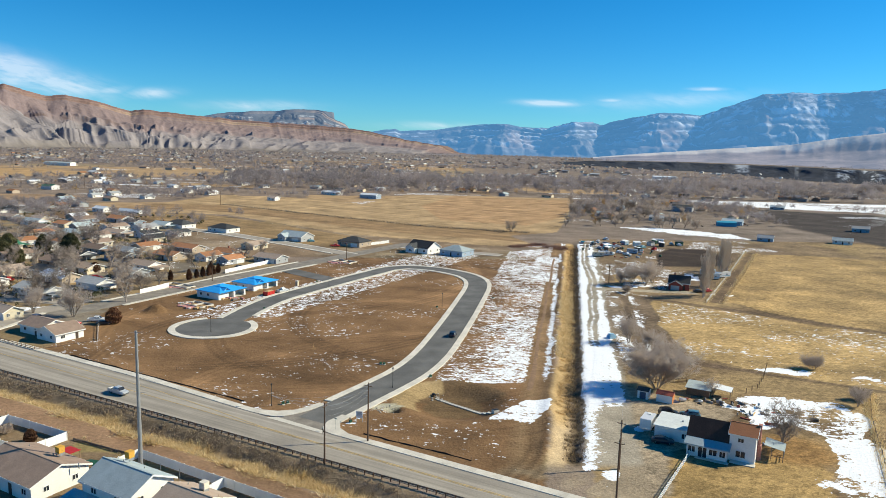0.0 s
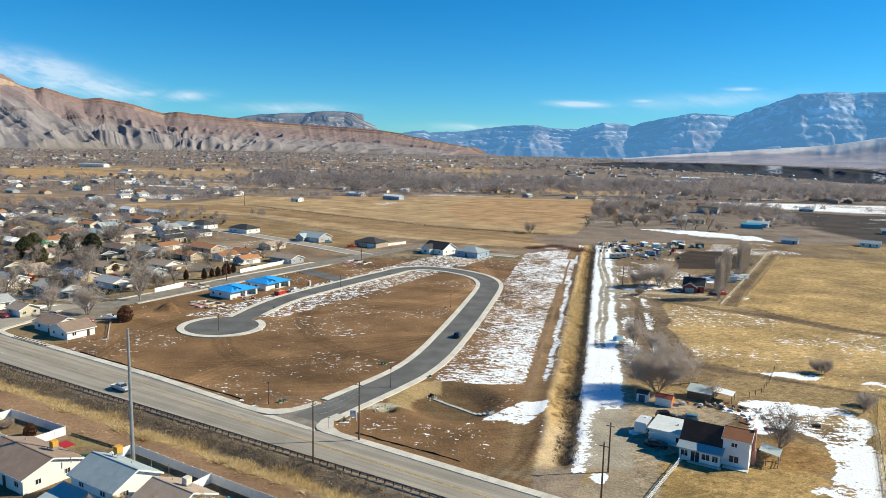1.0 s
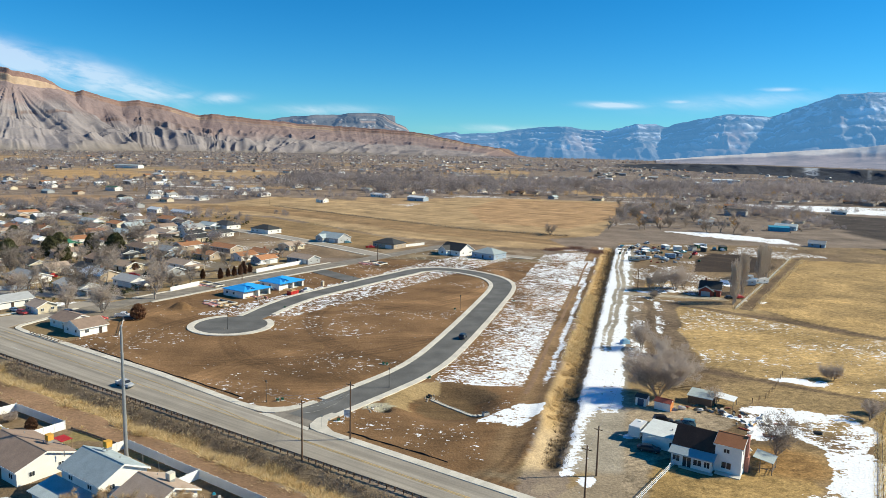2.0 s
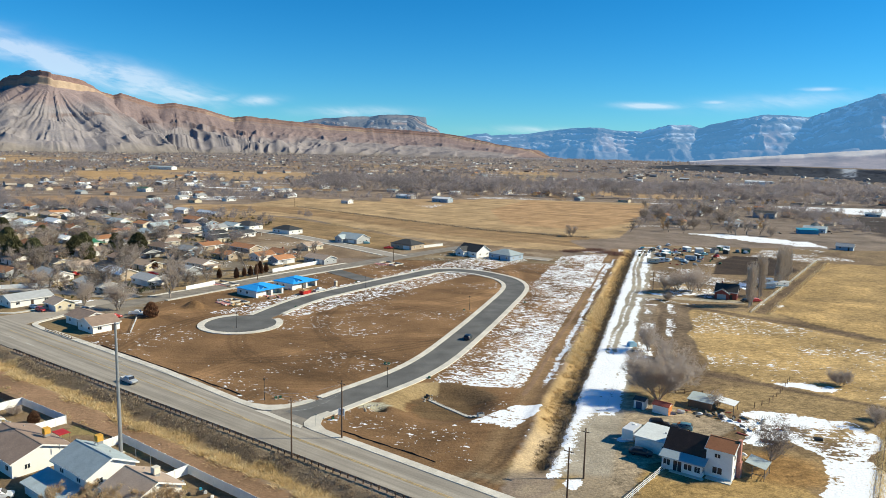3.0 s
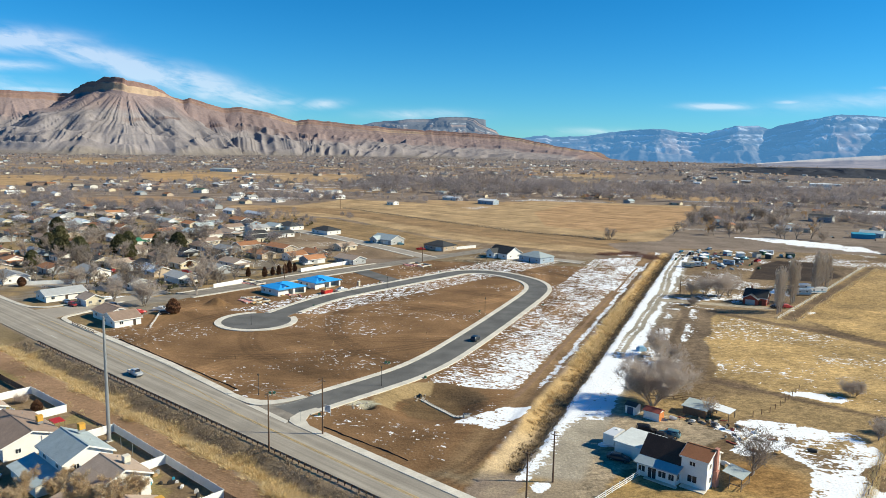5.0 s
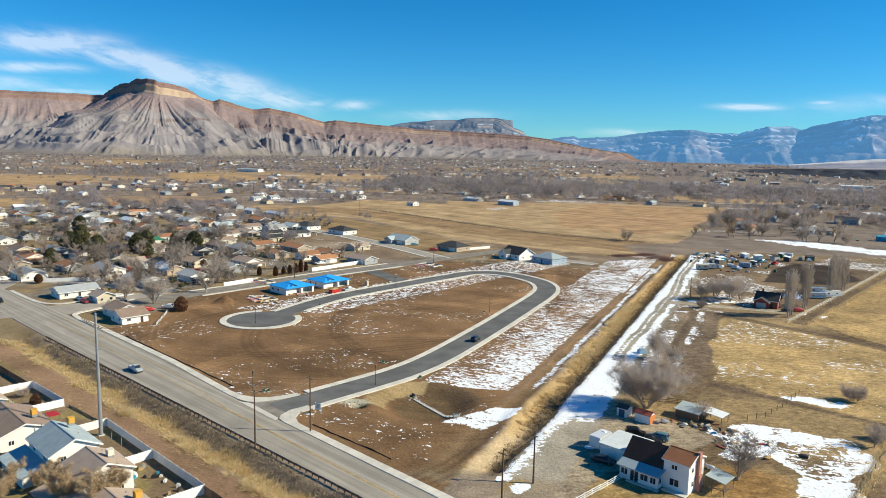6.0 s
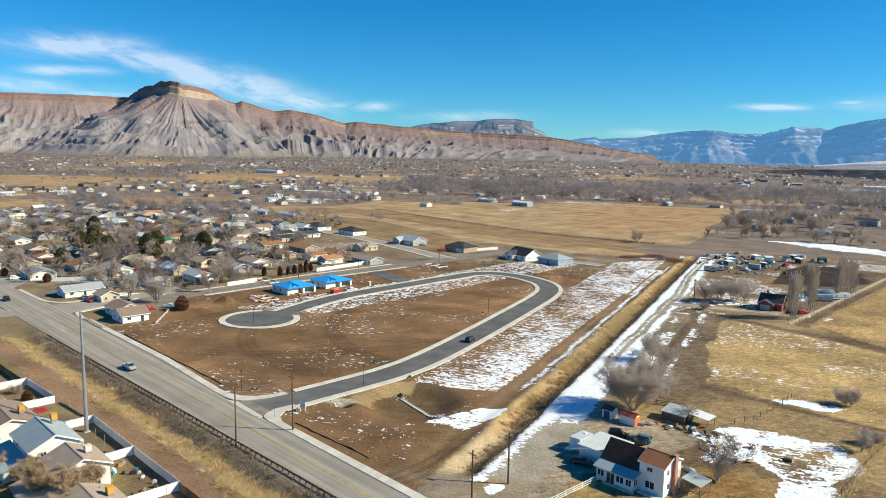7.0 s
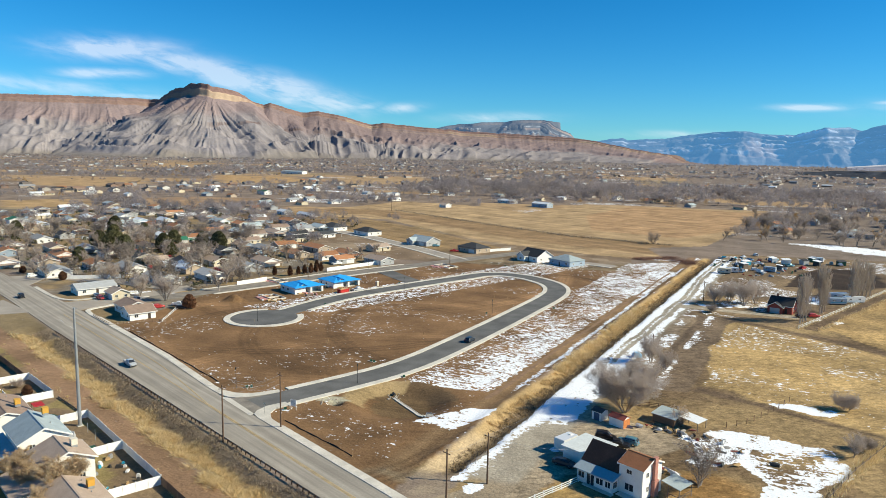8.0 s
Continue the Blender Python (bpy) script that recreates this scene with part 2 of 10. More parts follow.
# ---- plan helpers ----
# a runs along the highway (to the right), b across it (away from the eye); b = 0 is the guardrail.
AX, AY = 0.828, -0.561
OX, OY = -23.3, 155.0


def plan(a, b):
    return OX + a * AX - b * AY, OY + a * AY + b * AX


def to_ab(x, y):
    return (x - OX) * AX + (y - OY) * AY, -(x - OX) * AY + (y - OY) * AX


def hash2(i, j, seed):
    v = np.sin(i * 127.1 + j * 311.7 + seed * 74.7) * 43758.5453
    return v - np.floor(v)


def vnoise(x, y, seed=0):
    """Value noise of arrays x and y, 0 to 1."""
    i, j = np.floor(x), np.floor(y)
    fx, fy = x - i, y - j
    fx, fy = fx * fx * (3 - 2 * fx), fy * fy * (3 - 2 * fy)
    p, q = hash2(i, j, seed), hash2(i + 1, j, seed)
    r, s = hash2(i, j + 1, seed), hash2(i + 1, j + 1, seed)
    return (p * (1 - fx) + q * fx) * (1 - fy) + (r * (1 - fx) + s * fx) * fy


def fbm(x, y, seed=0, octaves=4):
    t, amp, tot = 0, 1, 0
    for k in range(octaves):
        t = t + amp * vnoise(x * 2 ** k, y * 2 ** k, seed + k * 13)
        tot += amp
        amp *= 0.5
    return t / tot


def smooth(x, lo, hi):
    t = np.clip((x - lo) / (hi - lo), 0, 1)
    return t * t * (3 - 2 * t)


def inside(x, y, poly):
    """1 where the point lies in the polygon."""
    res = np.zeros(np.shape(x), bool)
    n = len(poly)
    for k in range(n):
        (x0, y0), (x1, y1) = poly[k], poly[(k + 1) % n]
        if y0 == y1:
            continue
        hit = ((y0 > y) != (y1 > y)) & (x < (x1 - x0) * (y - y0) / (y1 - y0) + x0)
        res ^= hit
    return res


def rail_b(a):
    """Where the guardrail stands, across the highway."""
    return np.interp(a, [-330, -120, -80, 0, 53, 130, 330], [-7.6, -4.4, -4.2, -2.2, -1.0, 0.4, 3.4])


def ditch_e(x, y):
    """Metres to the right of the irrigation ditch's left brink."""
    return (x - 45.9) - (y - 132.3) * 0.267


BASIN = (30.9, 169.5, 14.2, 14.2)


def ground_z(x, y):
    x, y = np.asarray(x, float), np.asarray(y, float)
    a, b = to_ab(x, y)
    z = -0.16 * fbm(x * 0.35, y * 0.35, 3) * (1 - smooth(y, 600, 900))
    bank = np.interp(b - rail_b(a), [-60, -18, -16.5, -11.2, -9.8, -7.0, -4.5, -1.5, -0.6], [0.4, 0.4, 0.5, 0.5, -0.1, -1.8, -1.9, -0.3, 0])
    z = z + bank * smooth(a, -100, -86)
    e = ditch_e(x, y) + 2.0 * (fbm(x * 0.16, y * 0.16, 6, 2) - 0.5)
    d = np.interp(e, [-1.2, 0.0, 1.0, 3.6, 4.6, 5.9, 6.6, 7.4], [0, -0.05, -0.2, -0.75, -0.95, -0.95, -0.5, 0])
    z = z + d * smooth(y, 133.5, 136) * (1 - smooth(y, 440, 470))
    rise = 0.55 * np.exp(-((e + 0.6) / 1.6) ** 2) * smooth(y, 134, 139) * (1 - smooth(y, 420, 450))
    z = z + rise
    rho = np.sqrt(((x - BASIN[0]) / BASIN[2]) ** 2 + ((y - BASIN[1]) / BASIN[3]) ** 2)
    z = z - 2.0 * (1 - smooth(rho, 0.45, 1.0))
    hole = np.sqrt(((x - 16.2) / 2.8) ** 2 + ((y - 163.4) / 2.0) ** 2)
    z = z - 1.0 * (1 - smooth(hole, 0.3, 1.0))
    mound = np.sqrt(((x + 66.5) / 6.0) ** 2 + ((y - 261.5) / 4.5) ** 2)
    z = z + 2.2 * (1 - smooth(mound, 0.1, 1.0)) * (0.7 + 0.6 * vnoise(x * 0.6, y * 0.6, 5))
    return z


def steps(lo, hi, d, far_lo, far_hi, grow, grow_lo):
    v = list(np.arange(lo, hi + 0.01, d))
    s, p = d, v[-1]
    while p < far_hi:
        s *= grow
        p += s
        v.append(p)
    s, p = d, v[0]
    while p > far_lo:
        s *= grow_lo
        p -= s
        v.insert(0, p)
    return np.array(v)


def grid_mesh(name, X, Y, Z):
    """A mesh from three arrays of one shape (rows, columns)."""
    ny, nx = X.shape
    me = bpy.data.meshes.new(name)
    co = np.stack([X, Y, Z], -1).reshape(-1, 3).astype(np.float32)
    idx = np.arange(nx * ny).reshape(ny, nx)
    quads = np.stack([idx[:-1, :-1], idx[:-1, 1:], idx[1:, 1:], idx[1:, :-1]], -1).reshape(-1, 4)
    me.vertices.add(len(co))
    me.vertices.foreach_set("co", co.ravel())
    me.loops.add(quads.size)
    me.loops.foreach_set("vertex_index", quads.ravel().astype(np.int32))
    me.polygons.add(len(quads))
    me.polygons.foreach_set("loop_start", np.arange(0, quads.size, 4, dtype=np.int32))
    me.update(calc_edges=True)
    me.polygons.foreach_set("use_smooth", np.ones(len(quads), bool))
    return me


def put_color(me, name, rgb):
    at = me.attributes.new(name, "FLOAT_COLOR", "POINT")
    full = np.ones((rgb.reshape(-1, 3).shape[0], 4), np.float32)
    full[:, :3] = rgb.reshape(-1, 3)
    at.data.foreach_set("color", full.ravel())


def put_float(me, name, v):
    at = me.attributes.new(name, "FLOAT", "POINT")
    at.data.foreach_set("value", np.asarray(v, np.float32).ravel())


# zones of the plan: corners in metres
Z_LOT = [(-84, 214), (-18, 163), (4, 148), (43, 122), (60, 190), (128, 440), (62, 402), (24, 428), (-36, 338), (-84, 270)]
Z_TAN = [(-234, 623), (-191, 713), (-163, 820), (-57, 788), (-7, 726), (44, 875), (243, 861), (179, 628), (140, 514), (101, 490), (112, 431), (65, 447), (-8, 487), (-114, 604)]
Z_RED = [(52, 719), (97, 861), (233, 824), (179, 638), (126, 555), (62, 587)]
Z_BROWN = [(-234, 640), (-112, 591), (-7, 478), (22, 443), (-11, 421), (-120, 505), (-211, 566)]
Z_FIELD1 = [(125, 287), (150, 265), (330, 90), (250, 60), (147, 176), (136, 180), (119, 193), (103, 201), (110, 226)]
Z_FIELD2 = [(232, 419), (278, 412), (306, 392), (420, 335), (420, 60), (330, 95), (190, 234), (169, 258), (152, 280)]
Z_PLOUGH = [(160, 370), (191, 369), (210, 386), (216, 433), (193, 437), (175, 411)]
Z_TURNED = [(-250, 577), (-190, 526), (-140, 514), (-147, 550), (-229, 605), (-246, 619)]
Z_SNOWSTRIP = [(194, 556), (242, 547), (278, 509), (271, 481), (231, 511)]
Z_SNOWFAR = [(372, 865), (900, 835), (820, 690), (544, 712), (405, 783)]
Z_DARK = [(405, 750), (522, 690), (900, 600), (800, 330), (345, 447), (352, 570), (372, 650)]
Z_SNOWFARM = [(112, 169), (126, 166), (129, 156), (106, 116), (97, 108), (97, 121), (106, 138), (108, 147), (106, 156), (98, 148), (94, 152), (100, 166)]
Z_GRAVEL = [(66, 165), (80, 177), (98, 164), (87, 150), (76, 141), (65, 118), (52, 120), (58, 134), (65, 151)]
Z_YARD = [(75, 136), (84, 132), (96, 136), (100, 128), (90, 112), (62, 112)]


# dry fields that lie open between the trees of the valley
FIELDS = [([(-954, 1091), (-809, 1140), (-638, 1029), (-654, 899), (-745, 878)], (0.39, 0.258, 0.138)), ([(-760, 1390), (-560, 1380), (-450, 1150), (-560, 1080)], (0.41, 0.262, 0.128)),
          ([(-480, 1330), (-300, 1440), (-250, 1290), (-360, 1130)], (0.385, 0.26, 0.145)), ([(-452, 721), (-405, 784), (-281, 773), (-288, 679), (-376, 636)], (0.32, 0.21, 0.125)),
          ([(-552, 635), (-499, 696), (-419, 616), (-481, 564)], (0.39, 0.258, 0.13)), ([(173, 1150), (248, 1066), (362, 1043), (338, 952), (237, 951), (159, 1071)], (0.38, 0.255, 0.14)),
          ([(-280, 1032), (-157, 989), (-150, 940), (-250, 975)], (0.355, 0.24, 0.135))]


def strip_kind(x, y):
    """Strips of farmland across the valley: 0 to 1 by plot."""
    i = np.floor((x + 0.35 * y + 60 * (vnoise(x * 0.004, y * 0.004, 93) - 0.5)) / (150 + 0.05 * 1500))
    j = np.floor((y - 0.12 * x + 40 * (vnoise(x * 0.003, y * 0.003, 94) - 0.5)) / 105)
    return hash2(i, j, 91)


def build_ground():
    xs = steps(-105, 160, 0.95, -4200, 4200, 1.045, 1.045)
    ys = steps(114, 330, 0.95, -900, 5000, 1.019, 1.08)
    X, Y = np.meshgrid(xs, ys)
    Z = ground_z(X, Y)
    n1 = vnoise(X * 0.09, Y * 0.09, 1) - 0.5
    n2 = vnoise(X * 0.09, Y * 0.09, 2) - 0.5
    W, V = X + n1 * 7, Y + n2 * 7
    a, b = to_ab(X, Y)
    e = ditch_e(X, Y)
    rgb = np.zeros(X.shape + (3,))
    snow = np.zeros(X.shape)
    rgb[:] = (0.23, 0.18, 0.15)
    plot = strip_kind(X, Y)
    far = (Y > 480) & (Y < 2600) & (X < 60 + 0.10 * Y)
    brush = smooth(X - 60 - 0.10 * Y, 0, 80) * smooth(Y, 430, 520)
    rgb[:] = rgb * (1 - brush[..., None]) + np.array((0.205, 0.165, 0.142)) * brush[..., None]
    rgb[far & (plot < 0.24)] = (0.37, 0.255, 0.15)
    rgb[far & (plot > 0.24) & (plot < 0.34)] = (0.28, 0.215, 0.14)
    rgb[far & (plot > 0.34) & (plot < 0.42)] = (0.25, 0.175, 0.115)
    rgb[far & (plot > 0.42) & (plot < 0.45)] = (0.12, 0.092, 0.075)
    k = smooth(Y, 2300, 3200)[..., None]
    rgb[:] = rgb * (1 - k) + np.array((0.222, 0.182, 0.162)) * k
    snow += 0.40 * smooth(fbm(X * 0.012, Y * 0.03, 31, 4), 0.61, 0.70) * smooth(Y, 420, 700)

    def fill(poly, c, warp=True):
        msk = inside(W if warp else X, V if warp else Y, poly)
        rgb[msk] = c
        return msk

    # town on the left: yards of dry lawn and bare soil
    town = (b > 12) & (X < -40) & (Y < 560)
    lawn = fbm(X * 0.07, Y * 0.07, 41, 3)
    rgb[town] = np.array((0.19, 0.147, 0.103))
    rgb[town & (lawn > 0.53)] = (0.26, 0.19, 0.11)
    rgb[town & (lawn < 0.40)] = (0.22, 0.19, 0.16)
    snow[town] = 0.33 * smooth(fbm(X * 0.09, Y * 0.09, 43, 3), 0.6, 0.75)[town]
    for zone, c in FIELDS:
        snow[fill(zone, np.array(c) * (1, 1.03, 1.1), False)] = 0
    yard_q = ((X + 104) / 17) ** 2 + ((Y - 263.5) / 6) ** 2
    snow = np.where(yard_q < 1, np.maximum(snow, 0.75 * np.sqrt(np.clip(1 - yard_q, 0, 1))), snow)
    pad_k = (1 - smooth(np.hypot((X + 72.5) / 9, (Y - 238.5) / 5) + 0.3 * (lawn - 0.5), 0.7, 1.0))[..., None]
    rgb = rgb * (1 - pad_k) + np.array((0.10, 0.092, 0.085)) * pad_k
    fill(Z_TAN, (0.388, 0.274, 0.160), False)
    hedge_y = np.interp(X, [-137, -22, 49, 118], [699, 596, 537, 508])
    below = hedge_y - Y + 14 * (fbm(X * 0.012, Y * 0.012, 92, 3) - 0.5)
    tilth = (smooth(below, 1, 5) * (1 - smooth(below, 52, 60)) * inside(X, Y, Z_TAN))[..., None]
    rgb = rgb * (1 - tilth) + np.array((0.275, 0.182, 0.102)) * tilth
    fill(Z_RED, (0.385, 0.248, 0.14), False)
    fill(Z_BROWN, (0.27, 0.185, 0.10), False)
    fill(Z_TURNED, (0.185, 0.125, 0.08), False)
    for zone in (Z_TAN, Z_RED, Z_BROWN, Z_TURNED):
        snow[inside(X, Y, zone)] = 0
    lot = fill(Z_LOT, (0.205, 0.120, 0.069), False)
    # stripes that the harrow left in the far field
    tilled = (inside(X, Y, Z_TAN) | inside(X, Y, Z_BROWN) | inside(X, Y, Z_DARK) | inside(X, Y, Z_PLOUGH)).astype(float)
    new_plots = (X > -130) & (X < 90) & (Y > 388) & (Y < 530) & (b > 150) & (tilled < 0.5)
    rgb[new_plots] = (0.215, 0.155, 0.108)
    rgb[new_plots & (lawn < 0.42)] = (0.27, 0.21, 0.155)
    # right-hand farmland
    farm = (e > 9) & (Y < 480) & (b > 12)
    rgb[farm] = (0.20, 0.145, 0.09)
    patch = smooth(fbm(X * 0.05, Y * 0.05, 89, 4), 0.42, 0.58)[..., None]
    rgb[farm] = (np.array((0.18, 0.125, 0.075)) * (1 - patch) + np.array((0.30, 0.215, 0.115)) * patch)[farm]
    back_farm = (farm & (Y > 283) & (X < 300))[..., None] * 0.6
    rgb = rgb * (1 - back_farm) + np.array((0.205, 0.148, 0.103)) * back_farm
    scatter = 0.40 * smooth(fbm(X * 0.06, Y * 0.06, 59, 4), 0.50, 0.64)
    snow = np.where(farm & (Y > 283) & (X < 260), np.maximum(snow, scatter), snow)
    fallow = farm & (Y > 300) & (X < 330)
    rgb[fallow] = rgb[fallow] * 0.93
    fill(Z_FIELD1, (0.375, 0.262, 0.128))
    fill(Z_FIELD2, (0.355, 0.245, 0.118))
    fill(Z_PLOUGH, (0.07, 0.05, 0.04), False)
    fill([(120, 326), (125, 342), (144, 346), (139, 331)], (0.36, 0.25, 0.12))
    fill(Z_DARK, (0.055, 0.045, 0.043), False)
    fill(Z_YARD, (0.33, 0.225, 0.10))
    lawn_k = (1 - smooth(np.hypot((W - 98) / 11, (V - 138) / 9), 0.5, 1.0))[..., None]
    rgb = rgb * (1 - lawn_k) + np.array((0.30, 0.18, 0.075)) * lawn_k
    fill(Z_GRAVEL, (0.315, 0.255, 0.19))
    f1 = inside(W, V, Z_FIELD1)
    mott = (fbm(X * 0.06, Y * 0.09, 57, 5) - 0.5)[..., None] * (f1 | inside(W, V, Z_FIELD2))[..., None]
    rgb = rgb * (1 + 0.9 * mott) * (1 + mott * np.array((0.0, -0.05, -0.2)))
    snow[f1] = (0.17 + 0.03 * smooth(-Y, -232, -200) + 0.16 * smooth(fbm(X * 0.06, Y * 0.08, 51, 4), 0.42, 0.68))[f1]
    snow[inside(W, V, Z_FIELD2)] = 0.0
    strip_in = inside(W, V, Z_SNOWSTRIP)
    snow[strip_in] = (0.62 + 0.9 * (fbm(X * 0.05, Y * 0.08, 58, 3) - 0.42))[strip_in]
    far_snow = inside(X, Y, Z_SNOWFAR)
    snow[far_snow] = (0.56 + 0.7 * (fbm(X * 0.03, Y * 0.05, 56, 4) - 0.5))[far_snow]
    s3 = inside(W, V, Z_SNOWFARM)
    snow[s3] = (0.50 + 0.8 * (fbm(X * 0.14, Y * 0.14, 53, 3) - 0.45))[s3]
    for cx, cy, rx, ry in ((128, 191, 8, 4), (147, 184, 6, 4), (104, 166, 8, 5), (70.5, 152, 4, 2.6), (96, 120, 4, 7), (112, 130, 6, 9), (57, 130, 2.2, 5), (103, 345, 6, 5), (165, 335, 5, 9), (124, 313, 14, 3.5), (-227, 811, 26, 7), (-305, 968, 32, 10), (-224, 945, 22, 8), (-174, 961, 14, 7), (112, 436, 12, 5), (115, 340, 2.5, 16), (160, 296, 6, 4)):
        q = ((W - cx) / rx) ** 2 + ((V - cy) / ry) ** 2
        snow = np.maximum(snow, (1 - smooth(q, 0.3, 1.3)) * (0.25 + 1.0 * smooth(fbm(X * 0.22 + cx, Y * 0.22, 55, 3), 0.3, 0.6) * 0.6))
    # ditch, its banks and the lane beside it
    run = (Y > 131) & (Y < 455)
    en = e + 1.6 * n1
    ej = e + 2.0 * (fbm(X * 0.16, Y * 0.16, 6, 2) - 0.5)
    along = smooth(Y, 131, 134) * (1 - smooth(Y, 452, 458))

    def band(v, lo, hi, soft=0.8):
        return (smooth(v, lo - soft, lo + soft) * (1 - smooth(v, hi - soft, hi + soft)) * along)[..., None]

    def lay(k, c):
        rgb[...] = rgb * (1 - k) + np.array(c) * k

    rough_e = e + 2.6 * (fbm(X * 0.16, Y * 0.16, 65, 3) - 0.5)
    # the farm lane: gravel near the house, then snow with two ruts, then bare wheel paths between strips of snow
    lay(band(e, 7.2, 19.0, 0.8), (0.33, 0.295, 0.25))
    near, mid, far_k = 1 - smooth(Y, 160, 170), smooth(Y, 160, 170) * (1 - smooth(Y, 208, 224)), smooth(Y, 208, 224)
    ruts = np.exp(-((en - 13.3) / 0.55) ** 2) + np.exp(-((en - 15.4) / 0.65) ** 2)
    lane_snow = near * np.interp(rough_e, [6.8, 7.4, 9.8, 11.6, 13], [0, 0.62, 0.5, 0.16, 0.05])
    lane_snow = lane_snow + mid * (np.interp(rough_e, [6.8, 7.4, 16.6, 18.6], [0, 0.95, 0.86, 0.0]) - 0.42 * ruts * smooth(fbm(X * 0.05, Y * 0.12, 64, 3), 0.3, 0.55))
    weave = en + 1.1 * np.sin(Y * 0.035)
    far_ruts = np.exp(-((weave - 11.2) / 0.75) ** 2) + np.exp(-((weave - 13.6) / 0.85) ** 2)
    lane_snow = lane_snow + far_k * (np.interp(rough_e, [6.8, 7.4, 9.4, 10.6, 15.4, 16.2, 18.0], [0, 0.92, 0.84, 0.68, 0.64, 0.76, 0.15]) - 0.62 * far_ruts + 0.3 * (fbm(X * 0.12, Y * 0.04, 61, 3) - 0.5))
    in_lane = run & (e > 6.6) & (e < 18.8)
    snow = np.where(in_lane, np.clip(lane_snow, 0, 1), snow)
    # rough ground between the lane and the field, with a muddy cart track
    beside = run & (e > 18.0) & (e < 38) & (Y > 196) & (Y < 292) & ~inside(W, V, Z_FIELD1)
    rgb[beside] = (0.175, 0.128, 0.09)
    rgb[beside & (e + 2 * n2 < 23)] = (0.235, 0.185, 0.14)
    cart = np.exp(-((en - 26.0) / 1.2) ** 2)
    lay((cart * beside)[..., None] * 0.85, (0.13, 0.095, 0.07))
    lay((np.exp(-((en - 24.2) / 0.6) ** 2) * beside)[..., None] * 0.6, (0.30, 0.225, 0.155))
    snow[beside] = (0.46 * smooth(fbm(X * 0.10, Y * 0.06, 63, 3), 0.38, 0.55) * (np.interp(e, [18, 20, 24, 25, 27, 28.5, 31, 34], [0.5, 1, 1, 0, 0, 1.15, 0.7, 0])))[beside]
    # brown haul track, golden bank and channel; the channel's black strip is painted shade
    k = band(en, -8.5, -1.2)
    lay(k, (0.215, 0.135, 0.082))
    lay((np.exp(-((en + 6.0) / 0.9) ** 2) * along)[..., None] * 0.5, (0.30, 0.20, 0.125))
    snow = snow * (1 - k[..., 0])
    snow = np.maximum(snow, 0.60 * band(en, -4.0, -1.8, 0.9)[..., 0] * smooth(Y, 176, 190) * smooth(fbm(X * 0.05, Y * 0.05, 66, 3), 0.36, 0.5))
    snow = np.maximum(snow, 0.62 * band(e, -0.95, -0.55, 0.25)[..., 0] * smooth(fbm(X * 0.03, Y * 0.06, 67, 2), 0.38, 0.55))
    k = band(e + 1.8 * n2, -0.2, 4.0)
    lay(k, (0.43, 0.305, 0.16))
    lay(k * (1 - smooth(Y, 150, 158))[..., None], (0.47, 0.36, 0.235))
    snow = snow * (1 - k[..., 0])
    k = band(ej, 3.9, 6.5, 0.4)
    lay(k, (0.19, 0.14, 0.088))
    lay(band(ej, 5.1, 5.8, 0.3), (0.06, 0.05, 0.042))
    snow = snow * (1 - k[..., 0])
    # snow that lies between the street and the ditch, in rows
    sl = lot & (e < -8.0) & (Y > 182) & (X > 27 + (Y - 184) * 0.262)
    snow[sl] = (0.41 + 0.13 * np.exp(-((Y - 206) / 22) ** 2) * np.exp(-((e + 15) / 9) ** 2) + 0.02 * smooth(Y, 330, 400) + 0.36 * (fbm(X * 0.05, Y * 0.05, 71, 4) - 0.5) - 0.05 * smooth(-e, 24, 36))[sl]
    sl = lot & (e < -3) & (e > -16) & (Y > 322) & (Y < 396)
    snow[sl] = np.maximum(snow[sl], (0.46 + 0.5 * (fbm(X * 0.08, Y * 0.08, 75, 3) - 0.5))[sl])
    # thin rows inside the loop and round the basin
    lp = lot & (e < -8.0) & ~((Y > 182) & (X > 27 + (Y - 184) * 0.262))
    thin = 0.15 + 0.13 * smooth(fbm(X * 0.03 + 3, Y * 0.05, 73, 3), 0.45, 0.65)
    snow[lp] = thin[lp]
    back = lp & (np.abs((X - 0) * 0.85 - (Y - 318) * 0.53) < 15) & (Y > 252)
    snow[back] = 0.40
    rho = np.sqrt(((X - BASIN[0]) / BASIN[2]) ** 2 + ((Y - BASIN[1]) / BASIN[3]) ** 2)
    basin = rho < 1.02
    snow[basin & (X < 38.5)] = 0
    rgb[basin & (Y > 172.5)] = (0.165, 0.108, 0.068)
    rgb[(rho < 0.5)] = (0.19, 0.125, 0.075)
    rgb[(np.abs(rho - 0.85) < 0.22) & (X < 29.0) & (Y > 165.5)] = (0.36, 0.26, 0.155)
    wash = ((W - 12.9) / 3.4) ** 2 + ((V - 164.0) / 1.7) ** 2
    rgb[wash < 1] = (0.46, 0.43, 0.37)
    # darkness inside the pit, painted near-black onto the soil
    rgb[((X - 16.8) / 1.6) ** 2 + ((Y - 163.6) / 0.9) ** 2 < 1] = (0.03, 0.027, 0.025)
    snow[lot & (rho > 1) & (Y < 163) & (X > 7) & (X < 38) & (b > 16)] = 0.27
    patch_in = inside(W, V, [(39.5, 156), (44, 166), (49, 171.5), (55.5, 172.2), (54, 164.6), (49.9, 151), (46, 154)])
    snow[patch_in] = (0.72 + 0.7 * (fbm(X * 0.15, Y * 0.15, 77, 3) - 0.5))[patch_in]
